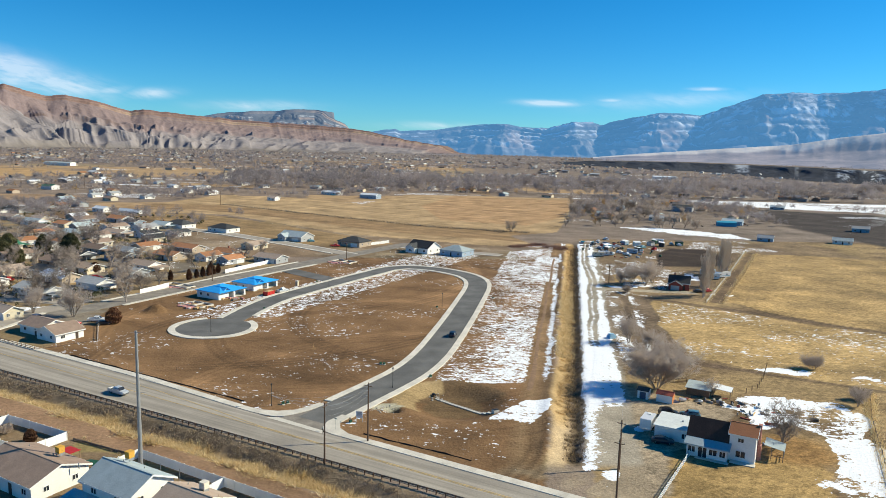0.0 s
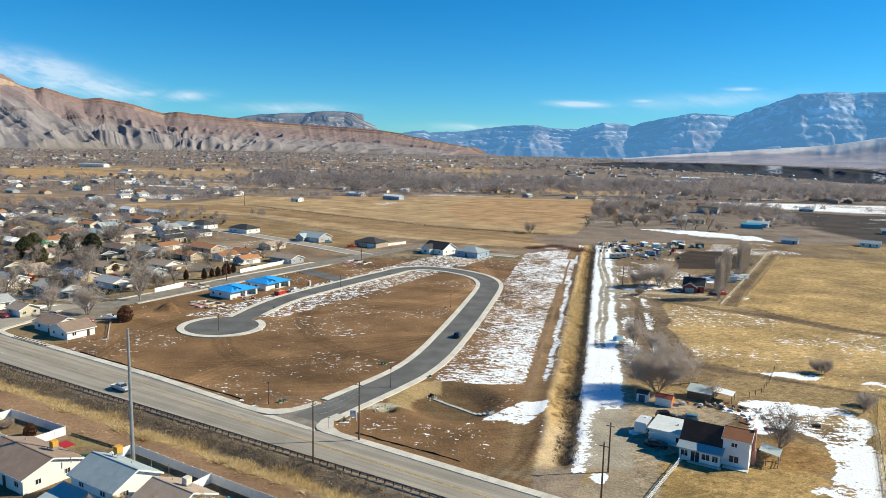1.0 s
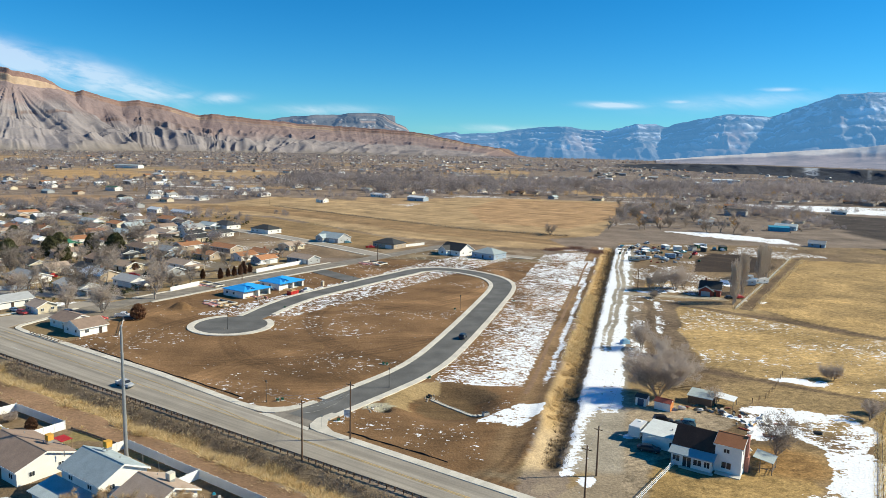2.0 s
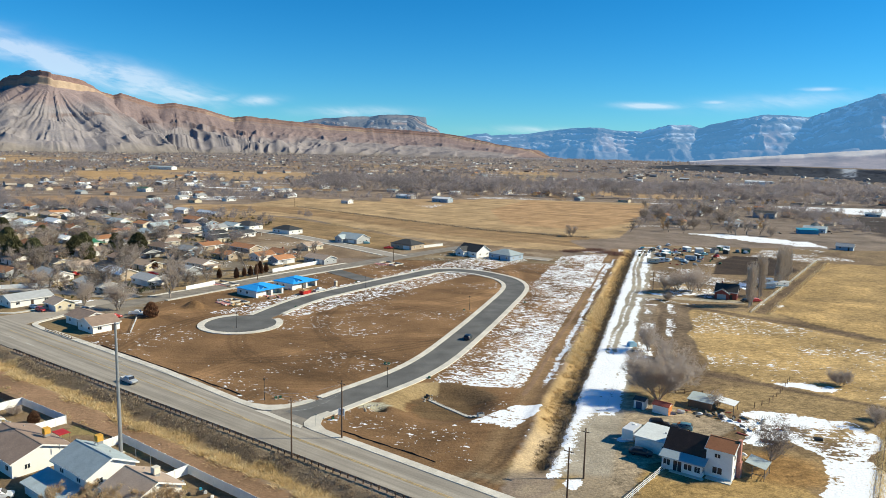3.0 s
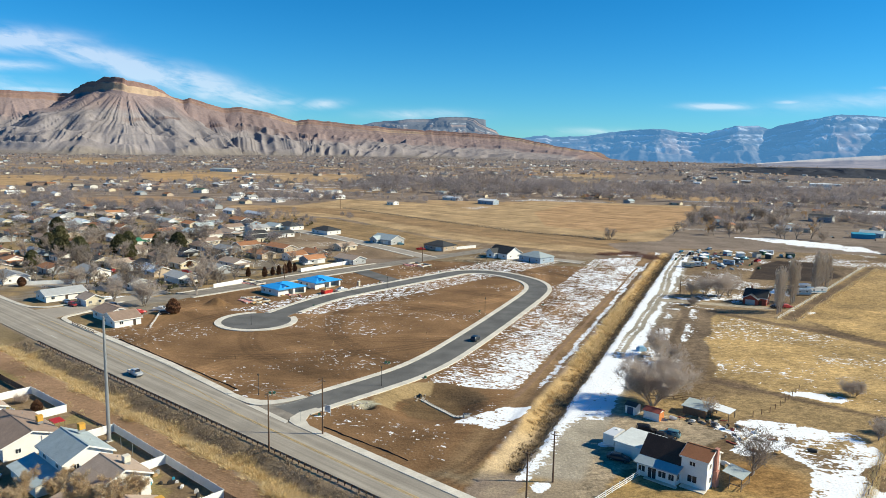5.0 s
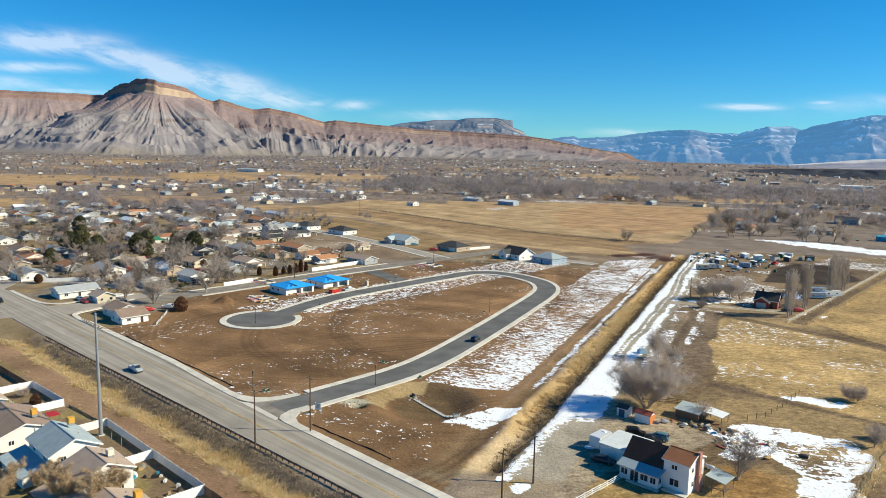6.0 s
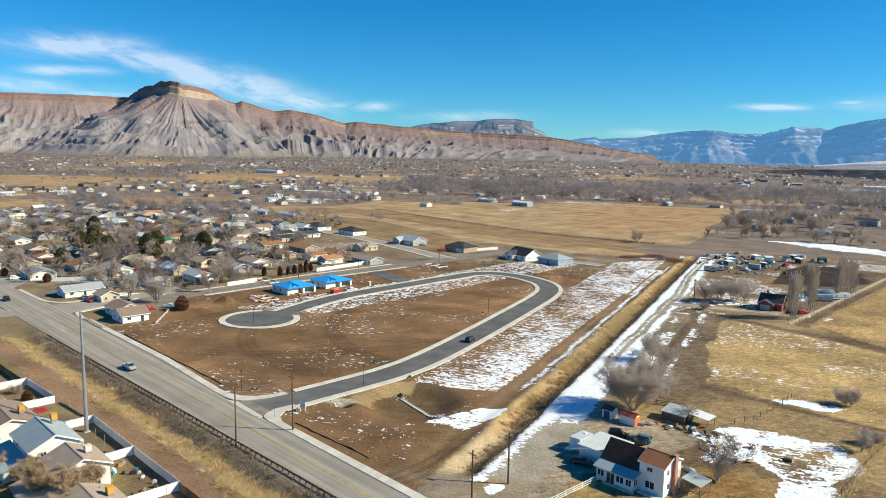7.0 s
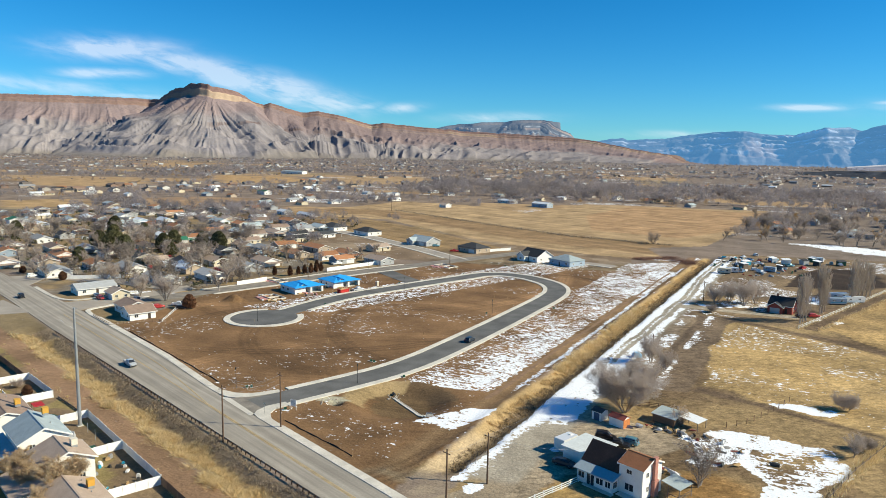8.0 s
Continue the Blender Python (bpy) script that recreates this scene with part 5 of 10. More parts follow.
    # highway walks, cut into slabs
    for a0, a1 in ((-98, -2.7), (33.3, 110)):
        walk_ob = new("pavement")
        tagged(walk_ob, "concrete slab walk and kerb along the highway", "pavement", kind="structure")
        n = int((a1 - a0) / 1.8)
        for k in range(n):
            p, q = a0 + k * (a1 - a0) / n + 0.012, a0 + (k + 1) * (a1 - a0) / n - 0.012
            bm = bmesh.new()
            prism(bm, [plan(p, 0.35 + float(np.interp(p, *FAR_EDGE))), plan(q, 0.35 + float(np.interp(q, *FAR_EDGE))), plan(q, 2.1 + float(np.interp(q, *FAR_EDGE))), plan(p, 2.1 + float(np.interp(p, *FAR_EDGE)))], -0.3, 0.17)
            part("slab", bm, "concrete", walk_ob)
        bm = bmesh.new()
        ribbon(bm, along(a0, a1, 0.33, FAR_EDGE), along(a0, a1, 0.05, FAR_EDGE), 0.165)
        part("kerb", bm, "concrete", walk_ob)
    # side streets at the crossing, with their corner walks
    bm = bmesh.new()
    ribbon(bm, [plan(-132, 9.0), plan(-130, 20), plan(-133, 48), plan(-137, 62)], [plan(-113, 9.0), plan(-117, 20), plan(-124, 48), plan(-128, 62)], 0.046)
    road_thing("street", bm, "asphalt_old", "short worn street between two corner houses")
    bm = bmesh.new()
    ribbon(bm, [plan(-206, 6.0), plan(-203, 18), plan(-172, 44), plan(-133, 62)], [plan(-176, 8.0), plan(-190, 18), plan(-165, 37), plan(-130, 52)], 0.042)
    road_thing("street", bm, "asphalt_old", "worn side street behind the corner house")
    bm = bmesh.new()
    ribbon(bm, [plan(-150, 2.0 - 8), plan(-146, -16), plan(-150, -60)], [plan(-121, -3.0), plan(-124, -13), plan(-138, -60)], 0.044)
    road_thing("street", bm, "asphalt_old", "worn side street off the near side of the highway")
    for pts in ([(-172, 9.8), (-146, 10.4), (-136, 13), (-132.6, 20), (-135, 40)], [(-124, 40), (-116.4, 24), (-113, 14.5), (-106, 12.6), (-98, 12.6)]):
        bm = bmesh.new()
        line = curve_line([plan(a, b) for a, b in pts], 5)
        strip(bm, line, -1.1, 0.6, 0.16)
        road_thing("pavement", bm, "concrete", "curved concrete corner walk at the crossing", "pavement")
    bm = bmesh.new()
    strip(bm, BACKST, -5.0, 5.0, 0.05)
    road_thing("street", bm, "asphalt_dusty", "grey asphalt back street between the old houses and the new plot")
    for d0, d1 in ((5.0, 6.6), (-6.6, -5.0)):
        bm = bmesh.new()
        strip(bm, BACKST[1:4], d0, d1, 0.15)
        road_thing("pavement", bm, "concrete", "concrete walk along the back street", "pavement")
    bm = bmesh.new()
    strip(bm, [(-3.7, 397.0), (-31.4, 426.2), (-57.9, 452.4), (-89.9, 482.8), (-136.5, 514.9)], -4, 4, 0.045)
    road_thing("street", bm, "asphalt_old", "grey residential street among the new houses")
    bm = bmesh.new()
    strip(bm, [(23.7, 432.4), (63.6, 411.2), (81.3, 402.3)], -4, 4, 0.045)
    road_thing("street", bm, "asphalt_old", "short end of the residential street")
    for line, d0, d1 in (([(-3.7, 397.0), (-31.4, 426.2), (-57.9, 452.4), (-89.9, 482.8), (-136.5, 514.9)], 4.0, 5.6), ([(-10.5, 404.0), (-31.4, 426.2), (-57.9, 452.4), (-89.9, 482.8), (-136.5, 514.9)], -5.6, -4.0), ([(27.0, 430.6), (63.6, 411.2), (81.3, 402.3)], 4.0, 5.4)):
        bm = bmesh.new()
        strip(bm, line, d0, d1, 0.15)
        road_thing("pavement", bm, "concrete", "pale concrete walk along the residential street", "pavement")
    # link between the back street and the new street
    bm = bmesh.new()
    strip(bm, [(-35.0, 351.2), (-21.7, 336.4), (-9.2, 323.4)], -4.5, 4.5, 0.047)
    road_thing("street", bm, "asphalt_new", "short link of dark asphalt between two streets")


build_roads()


def wheel_track(e_mid, y0, y1, width, seed, words, mat="track_dirt"):
    """A strip of bare dirt that wheels left in the lane's snow; it follows the ground."""
    rnd = random.Random(seed)
    bm = bmesh.new()
    prev = None
    n = int((y1 - y0) / 1.5)
    for k in range(n + 1):
        y = y0 + (y1 - y0) * k / n
        mid = 45.9 + (y - 132.3) * 0.267 + float(np.interp(y, *e_mid)) + 0.25 * math.sin(y * 0.09 + seed)
        w = float(np.interp(y, *width)) * rnd.uniform(0.75, 1.2)
        if k in (0, n):
            w *= 0.2
        row = []
        for f in (-0.5, 0.0, 0.5):
            x = mid + w * f + rnd.uniform(-0.08, 0.08)
            row.append(bm.verts.new((x, y, float(ground_z(x, y)) + (0.05 if f == 0 else 0.03))))
        if prev:
            for j in range(2):
                bm.faces.new((prev[j], prev[j + 1], row[j + 1], row[j]))
        prev = row
    road_thing("wheel_track", bm, mat, words)


wheel_track(([130, 300, 400], [-6.6, -6.4, -6.2]), 176, 392, ([176, 200, 390], [1.6, 1.2, 1.0]), 3, "bare brown wheel track along the ditch bank", "track_mud")

# ---- builders of things ----
DEG_A = math.degrees(math.atan2(AY, AX))        # heading of the highway


def ab(a, b, deg=0.0, z=None):
    x, y = plan(a, b)
    return at(x, y, DEG_A + deg, z)


SHARED = {}


def shared(key, make):
    """A mesh made once and used by many objects."""
    if key not in SHARED:
        bm = make()
        me = bpy.data.meshes.new(key.split("|")[0])
        bm.to_mesh(me)
        bm.free()
        SHARED[key] = me
    return SHARED[key]


def piece(name, key, make, mat, parent, m, label=""):
    me = shared(key + "|" + mat, make)
    if not me.materials:
        me.materials.append(M[mat])
    ob = new(name, me)
    ob.parent = parent
    ob.matrix_basis = m
    if label:
        tagged(ob, label)
    return ob


def window_frame():
    """Unit window, 1 x 1, in the xz plane, facing -y."""
    return boxes((-0.5, 0.5, -0.05, 0.02, -0.5, -0.42), (-0.5, 0.5, -0.05, 0.02, 0.42, 0.5), (-0.5, -0.43, -0.05, 0.02, -0.42, 0.42), (0.43, 0.5, -0.05, 0.02, -0.42, 0.42), (-0.03, 0.03, -0.04, 0.02, -0.42, 0.42))


def add_window(parent, x, y, z, deg, w=1.4, h=1.1):
    m = pose(x, y, z, 0, 0, deg) @ Matrix.Diagonal((w, 1, h, 1))
    f = piece("window", "window_frame", window_frame, "trim_white", parent, m)
    piece("pane", "window_pane", lambda: boxes((-0.43, -0.03, -0.02, 0.0, -0.42, 0.42), (0.03, 0.43, -0.02, 0.0, -0.42, 0.42)), "glass", f, Matrix.Identity(4))


def add_door(parent, x, y, deg, w=0.95, h=2.05, mat="door_dark", z=0.0):
    m = pose(x, y, z, 0, 0, deg) @ Matrix.Diagonal((w, 1, h, 1))
    piece("door", "door_leaf", lambda: boxes((-0.5, 0.5, -0.04, 0.02, 0.0, 1.0), (-0.36, 0.36, -0.055, -0.04, 0.55, 0.9), (-0.36, 0.36, -0.055, -0.04, 0.1, 0.45)), mat, parent, m)


def garage_leaf():
    bm = boxes((-0.5, 0.5, -0.02, 0.02, 0.0, 1.0))
    for k in range(4):
        box(bm, -0.49, 0.49, -0.05, -0.02, 0.02 + k * 0.245, 0.245 + k * 0.245)
    return bm


def add_garage(parent, x, y, deg, w=4.8, h=2.2, mat="trim_white"):
    piece("garage_door", "garage_leaf", garage_leaf, mat, parent, pose(x, y, 0, 0, 0, deg) @ Matrix.Diagonal((w, 1, h, 1)))


def gable_walls(L, D, h, rise, base=-0.6):
    """Walls with a gable at each end, the ridge along x."""
    bm = bmesh.new()
    x0, x1, y0, y1 = -L / 2, L / 2, -D / 2, D / 2
    prof = [(y0, base), (y1, base), (y1, h), (0, h + rise), (y0, h)]
    A = [bm.verts.new((x0, y, z)) for y, z in prof]
    B = [bm.verts.new((x1, y, z)) for y, z in prof]
    bm.faces.new(A[::-1])
    bm.faces.new(B)
    for k in range(5):
        bm.faces.new((A[k], A[(k + 1) % 5], B[(k + 1) % 5], B[k]))
    bmesh.ops.recalc_face_normals(bm, faces=bm.faces)
    return bm


def gable_roof(L, D, h, rise, over=0.45, thick=0.16):
    bm = bmesh.new()
    x0, x1 = -L / 2 - over, L / 2 + over
    sl = rise / (D / 2)
    for s in (-1, 1):
        ye, ze = s * (D / 2 + over), h - over * sl + 0.03
        zr = h + rise + 0.03
        q = [(ye, ze), (0, zr), (0, zr + thick), (ye, ze + thick)]
        A = [bm.verts.new((x0, y, z)) for y, z in q]
        B = [bm.verts.new((x1, y, z)) for y, z in q]
        bm.faces.new(A)
        bm.faces.new(B[::-1])
        for k in range(4):
            bm.faces.new((A[k], B[k], B[(k + 1) % 4], A[(k + 1) % 4]))
    # ridge cap
    box(bm, x0, x1, -0.15, 0.15, h + rise + thick - 0.02, h + rise + thick + 0.05)
    bmesh.ops.recalc_face_normals(bm, faces=bm.faces)
    return bm


def fascia(L, D, h, rise, over=0.45):
    """Barge boards along the gable edges and boards under the eaves."""
    bm = bmesh.new()
    sl = rise / (D / 2)
    for sx in (-1, 1):
        for s in (-1, 1):
            x = sx * (L / 2 + over + 0.03)
            p, q = (x, s * (D / 2 + over), h - over * sl), (x, 0, h + rise)
            vs = [bm.verts.new((p[0] + dx, y, z + dz)) for y, z in (p[1:], q[1:]) for dx in (-0.03, 0.03) for dz in (-0.12, 0.17)]
            bmesh.ops.convex_hull(bm, input=vs)
    for s in (-1, 1):
        y = s * (D / 2 + over + 0.03)
        box(bm, -L / 2 - over, L / 2 + over, y - 0.03, y + 0.03, h - over * sl - 0.1, h - over * sl + 0.16)
    return bm


def hip_roof(L, D, h, rise, over=0.45):
    bm = bmesh.new()
    x, y = L / 2 + over, D / 2 + over
    r = max(L / 2 - D / 2, 0.3)
    lo = [bm.verts.new(p) for p in ((-x, -y, h - 0.1), (x, -y, h - 0.1), (x, y, h - 0.1), (-x, y, h - 0.1))]
    md = [bm.verts.new(p) for p in ((-x, -y, h + 0.08), (x, -y, h + 0.08), (x, y, h + 0.08), (-x, y, h + 0.08))]
    a, b = bm.verts.new((-r, 0, h + rise)), bm.verts.new((r, 0, h + rise))
    bm.faces.new(lo[::-1])
    for k in range(4):
        bm.faces.new((lo[k], lo[(k + 1) % 4], md[(k + 1) % 4], md[k]))
    bm.faces.new((md[0], md[1], b, a))
    bm.faces.new((md[1], md[2], b))
    bm.faces.new((md[2], md[3], a, b))
    bm.faces.new((md[3], md[0], a))
    return bm


def house(m, L, D, h=2.7, rise=1.7, wall="wall_white", roof="roof_brown", hip=False, label="", storeys=1, garage=None, chimney=False, wing=None, vents=2, name="house", over=0.45, group="houses of the town", carport=False):
    hs = thing(name, m, label, "house", group)
    part("wall", boxes((-L / 2, L / 2, -D / 2, D / 2, -0.6, h)) if hip else gable_walls(L, D, h, rise), wall, hs)
    part("roof", hip_roof(L, D, h, rise, over) if hip else gable_roof(L, D, h, rise, over), roof, hs)
    if not hip:
        part("fascia", fascia(L, D, h, rise, over), "trim_white", hs)
    for st in range(storeys):
        z = 1.5 + st * 2.6
        n = max(2, int(L / 4))
        for s, deg in ((-1, 0), (1, 180)):
            if (m.to_3x3() @ Vector((0, s, 0))).dot(Vector((0.35, -0.94, 0))) < -0.1:
                continue                                # left bare: this side is turned away from the camera
            for k in range(n):
                x = -L / 2 + (k + 0.5) * L / n
                if garage and st == 0 and s == garage[1] and abs(x - garage[0]) < 3.4:
                    continue
                if st == 0 and k == n // 2:
                    add_door(hs, x, s * D / 2, deg)
                else:
                    add_window(hs, x, s * (D / 2), z, deg)
        for s, deg in ((-1, -90), (1, 90)):
            if (m.to_3x3() @ Vector((s, 0, 0))).dot(Vector((0.35, -0.94, 0))) < -0.1:
                continue
            for k in (-1, 1):
                add_window(hs, s * L / 2, k * D / 4, z, deg, 1.1, 1.0)
    if garage:
        add_garage(hs, garage[0], garage[1] * D / 2, 0 if garage[1] < 0 else 180)
    if chimney:
        part("chimney", boxes((-0.4, 0.4, 0.6, 1.3, h, h + rise + 0.8), (-0.48, 0.48, 0.52, 1.38, h + rise + 0.8, h + rise + 0.95)), "brick_red", hs)
    if wing:
        wx, wl, wd, hw, rw, sgn = wing          # a cross wing: its middle, width, reach, wall height, rise and side
        wm = pose(wx, sgn * (D / 2 + wd / 2 - 1.2), 0, 0, 0, 90)
        w = part("wing_wall", gable_walls(wd + 2.4, wl, hw, rw), wall, hs)
        w.matrix_basis = wm
        w = part("wing_roof", gable_roof(wd + 2.4, wl, hw, rw, over), roof, hs)
        w.matrix_basis = wm
        w = part("wing_fascia", fascia(wd + 2.4, wl, hw, rw, over), "trim_white", hs)
        w.matrix_basis = wm
        add_window(hs, wx, sgn * (D / 2 + wd), 1.5, 0 if sgn < 0 else 180, 1.6, 1.2)
    if carport:
        part("carport_roof", boxes((L / 2 + 0.05, L / 2 + 5.2, -D / 2, D / 2 - 1.0, h - 0.5, h - 0.3)), roof, hs)
        for y in (-D / 2 + 0.2, D / 2 - 1.2):
            part("carport_post", boxes((L / 2 + 4.9, L / 2 + 5.05, y - 0.07, y + 0.07, -0.4, h - 0.5)), "trim_white", hs)
    for k in range(vents):
        x = -L / 3 + k * L / 2.2
        z = h + rise * (0.45 if not hip else 0.25)
        bm = bmesh.new()
        tube(bm, (x, D / 4, z - 0.5), (x, D / 4, z + 0.6), 0.09, n=6)
        part("vent_pipe", bm, "steel", hs)
    return hs


def cooler(m, mat, label):
    c = thing("roof_cooler", m, label, "cooler", "coolers on roofs")
    part("cabinet", boxes((-0.55, 0.55, -0.55, 0.55, 0.1, 1.15), (-0.58, 0.58, -0.58, 0.58, 1.15, 1.22)), mat, c)
    bm = bmesh.new()
    for k in range(5):
        box(bm, -0.5, 0.5, -0.58, -0.55, 0.2 + k * 0.18, 0.3 + k * 0.18)
        box(bm, 0.55, 0.58, -0.5, 0.5, 0.2 + k * 0.18, 0.3 + k * 0.18)
    part("louvre", bm, mat, c)
    part("stand", boxes((-0.5, -0.4, -0.5, 0.5, -0.4, 0.1), (0.4, 0.5, -0.5, 0.5, -0.4, 0.1)), "steel", c)
    return c


def grooved(d, z0, z1, n):
    """One sheet of tongued boards, d long, with a groove at each joint."""
    bm = bmesh.new()
    prof = []
    for j in range(n):
        w = d / n
        prof += [(j * w + 0.012, -0.022), ((j + 1) * w - 0.012, -0.022), ((j + 1) * w, -0.006)]
    prof = [(0.0, -0.006)] + prof
    prof += [(x, 0.022) for x in (d, 0.0)]
    lo = [bm.verts.new((x, y, z0)) for x, y in prof]
    hi = [bm.verts.new((x, y, z1)) for x, y in prof]
    bm.faces.new(hi)
    bm.faces.new(lo[::-1])
    for k in range(len(prof)):
        bm.faces.new((lo[k], lo[(k + 1) % len(prof)], hi[(k + 1) % len(prof)], hi[k]))
    return bm


def vinyl_fence(pts, h=1.85, label="white vinyl privacy fence on a back yard", z_off=0.0):
    x, y = pts[0]
    f = thing("fence", at(x, y, 0, 0), label, "fence", "yard fences")
    inv = f.matrix_basis.inverted()
    for (x0, y0), (x1, y1) in zip(pts, pts[1:]):
        n = max(1, round(math.hypot(x1 - x0, y1 - y0) / 2.4))
        d = math.hypot(x1 - x0, y1 - y0) / n
        ang = math.degrees(math.atan2(y1 - y0, x1 - x0))
        for k in range(n + 1):
            px, py = x0 + (x1 - x0) * k / n, y0 + (y1 - y0) * k / n
            pz = float(ground_z(px, py)) + z_off
            piece("post", "vinyl_post%.2f" % h, lambda: boxes((-0.065, 0.065, -0.065, 0.065, -0.3, h + 0.05), (-0.085, 0.085, -0.085, 0.085, h + 0.05, h + 0.1)), "vinyl", f, inv @ pose(px, py, pz, 0, 0, ang))
            if k < n:
                def panel():
                    return grooved(d, 0.05, h, 12)
                piece("panel", "vinyl_panel%.2f_%.3f" % (h, d), panel, "vinyl", f, inv @ pose(px, py, pz, 0, 0, ang))
    return f


def slat_fence(pts, h=1.7, mat="wood_fence", label="brown wooden board fence", gap=0.16, post_gap=2.4):
    x, y = pts[0]
    f = thing("fence", at(x, y, 0, 0), label, "fence", "yard fences")
    inv = f.matrix_basis.inverted()
    for (x0, y0), (x1, y1) in zip(pts, pts[1:]):
        n = max(1, round(math.hypot(x1 - x0, y1 - y0) / post_gap))
        d = math.hypot(x1 - x0, y1 - y0) / n
        ang = math.degrees(math.atan2(y1 - y0, x1 - x0))
        for k in range(n + 1):
            px, py = x0 + (x1 - x0) * k / n, y0 + (y1 - y0) * k / n
            m = inv @ pose(px, py, float(ground_z(px, py)), 0, 0, ang)
            piece("post", "wood_post%.2f" % h, lambda: boxes((-0.06, 0.06, -0.06, 0.06, -0.3, h + 0.05)), mat, f, m)
            if k < n:
                def panel():
                    return grooved(d, 0.05, h, max(1, int(d / gap)))
                piece("panel", "board_panel%.2f_%.3f_%s" % (h, d, mat), panel, mat, f, m)
    return f


def rail_fence(pts, h=1.15, mat="vinyl", label="", rails=3, gap=2.4, name="fence"):
    x, y = pts[0]
    f = thing(name, at(x, y, 0, 0), label, "fence", "rail fences")
    inv = f.matrix_basis.inverted()
    for (x0, y0), (x1, y1) in zip(pts, pts[1:]):
        n = max(1, round(math.hypot(x1 - x0, y1 - y0) / gap))
        d = math.hypot(x1 - x0, y1 - y0) / n
        ang = math.degrees(math.atan2(y1 - y0, x1 - x0))
        for k in range(n + 1):
            px, py = x0 + (x1 - x0) * k / n, y0 + (y1 - y0) * k / n
            m = inv @ pose(px, py, float(ground_z(px, py)), 0, 0, ang)
            piece("post", "rail_post%.2f" % h, lambda: boxes((-0.07, 0.07, -0.07, 0.07, -0.3, h), (-0.09, 0.09, -0.09, 0.09, h, h + 0.04)), mat, f, m)
            if k < n:
                for j in range(rails):
                    z = h * (j + 0.6) / rails
                    piece("rail", "rail_bar%.3f" % d, lambda: boxes((0.05, d - 0.05, -0.025, 0.025, -0.07, 0.07)), mat, f, m @ pose(0, 0, z))
    return f


# ---- vehicles ----
def wheel_meshes(v, x, y, r=0.36, w=0.24):
    def tyre():
        bm = bmesh.new()
        n = 16
        rings = []
        for rr, yy in ((r * 0.6, -w / 2), (r * 0.95, -w / 2), (r, -w / 3), (r, w / 3), (r * 0.95, w / 2), (r * 0.6, w / 2)):
            rings.append([bm.verts.new((rr * math.cos(2 * math.pi * k / n), yy, rr * math.sin(2 * math.pi * k / n))) for k in range(n)])
        for p, q in zip(rings, rings[1:] + rings[:1]):
            for k in range(n):
                bm.faces.new((p[k], p[(k + 1) % n], q[(k + 1) % n], q[k]))
        return bm

    def rim():
        bm = bmesh.new()
        tube(bm, (0, -w * 0.42, 0), (0, w * 0.42, 0), r * 0.6, n=12)
        return bm

    t = piece("wheel", "tyre%.2f" % r, tyre, "rubber", v, pose(x, y, r))
    piece("rim", "rim%.2f" % r, rim, "chrome", t, Matrix.Identity(4))


def loft(sections):
    """A hull from cross-sections (x, half width at the sill, half width at the top, z low, z high)."""
    bm = bmesh.new()
    rings = []
    for x, w0, w1, z0, z1 in sections:
        zm = z0 + (z1 - z0) * 0.55
        rings.append([bm.verts.new(p) for p in ((x, -w0 * 0.96, z0), (x, -w0, zm), (x, -w1, z1 - 0.04), (x, -w1 + 0.08, z1), (x, w1 - 0.08, z1), (x, w1, z1 - 0.04), (x, w0, zm), (x, w0 * 0.96, z0))])
    for p, q in zip(rings, rings[1:]):
        for k in range(8):
            bm.faces.new((p[k], q[k], q[(k + 1) % 8], p[(k + 1) % 8]))
    bm.faces.new(rings[0])
    bm.faces.new(rings[-1][::-1])
    bmesh.ops.recalc_face_normals(bm, faces=bm.faces)
    return bm


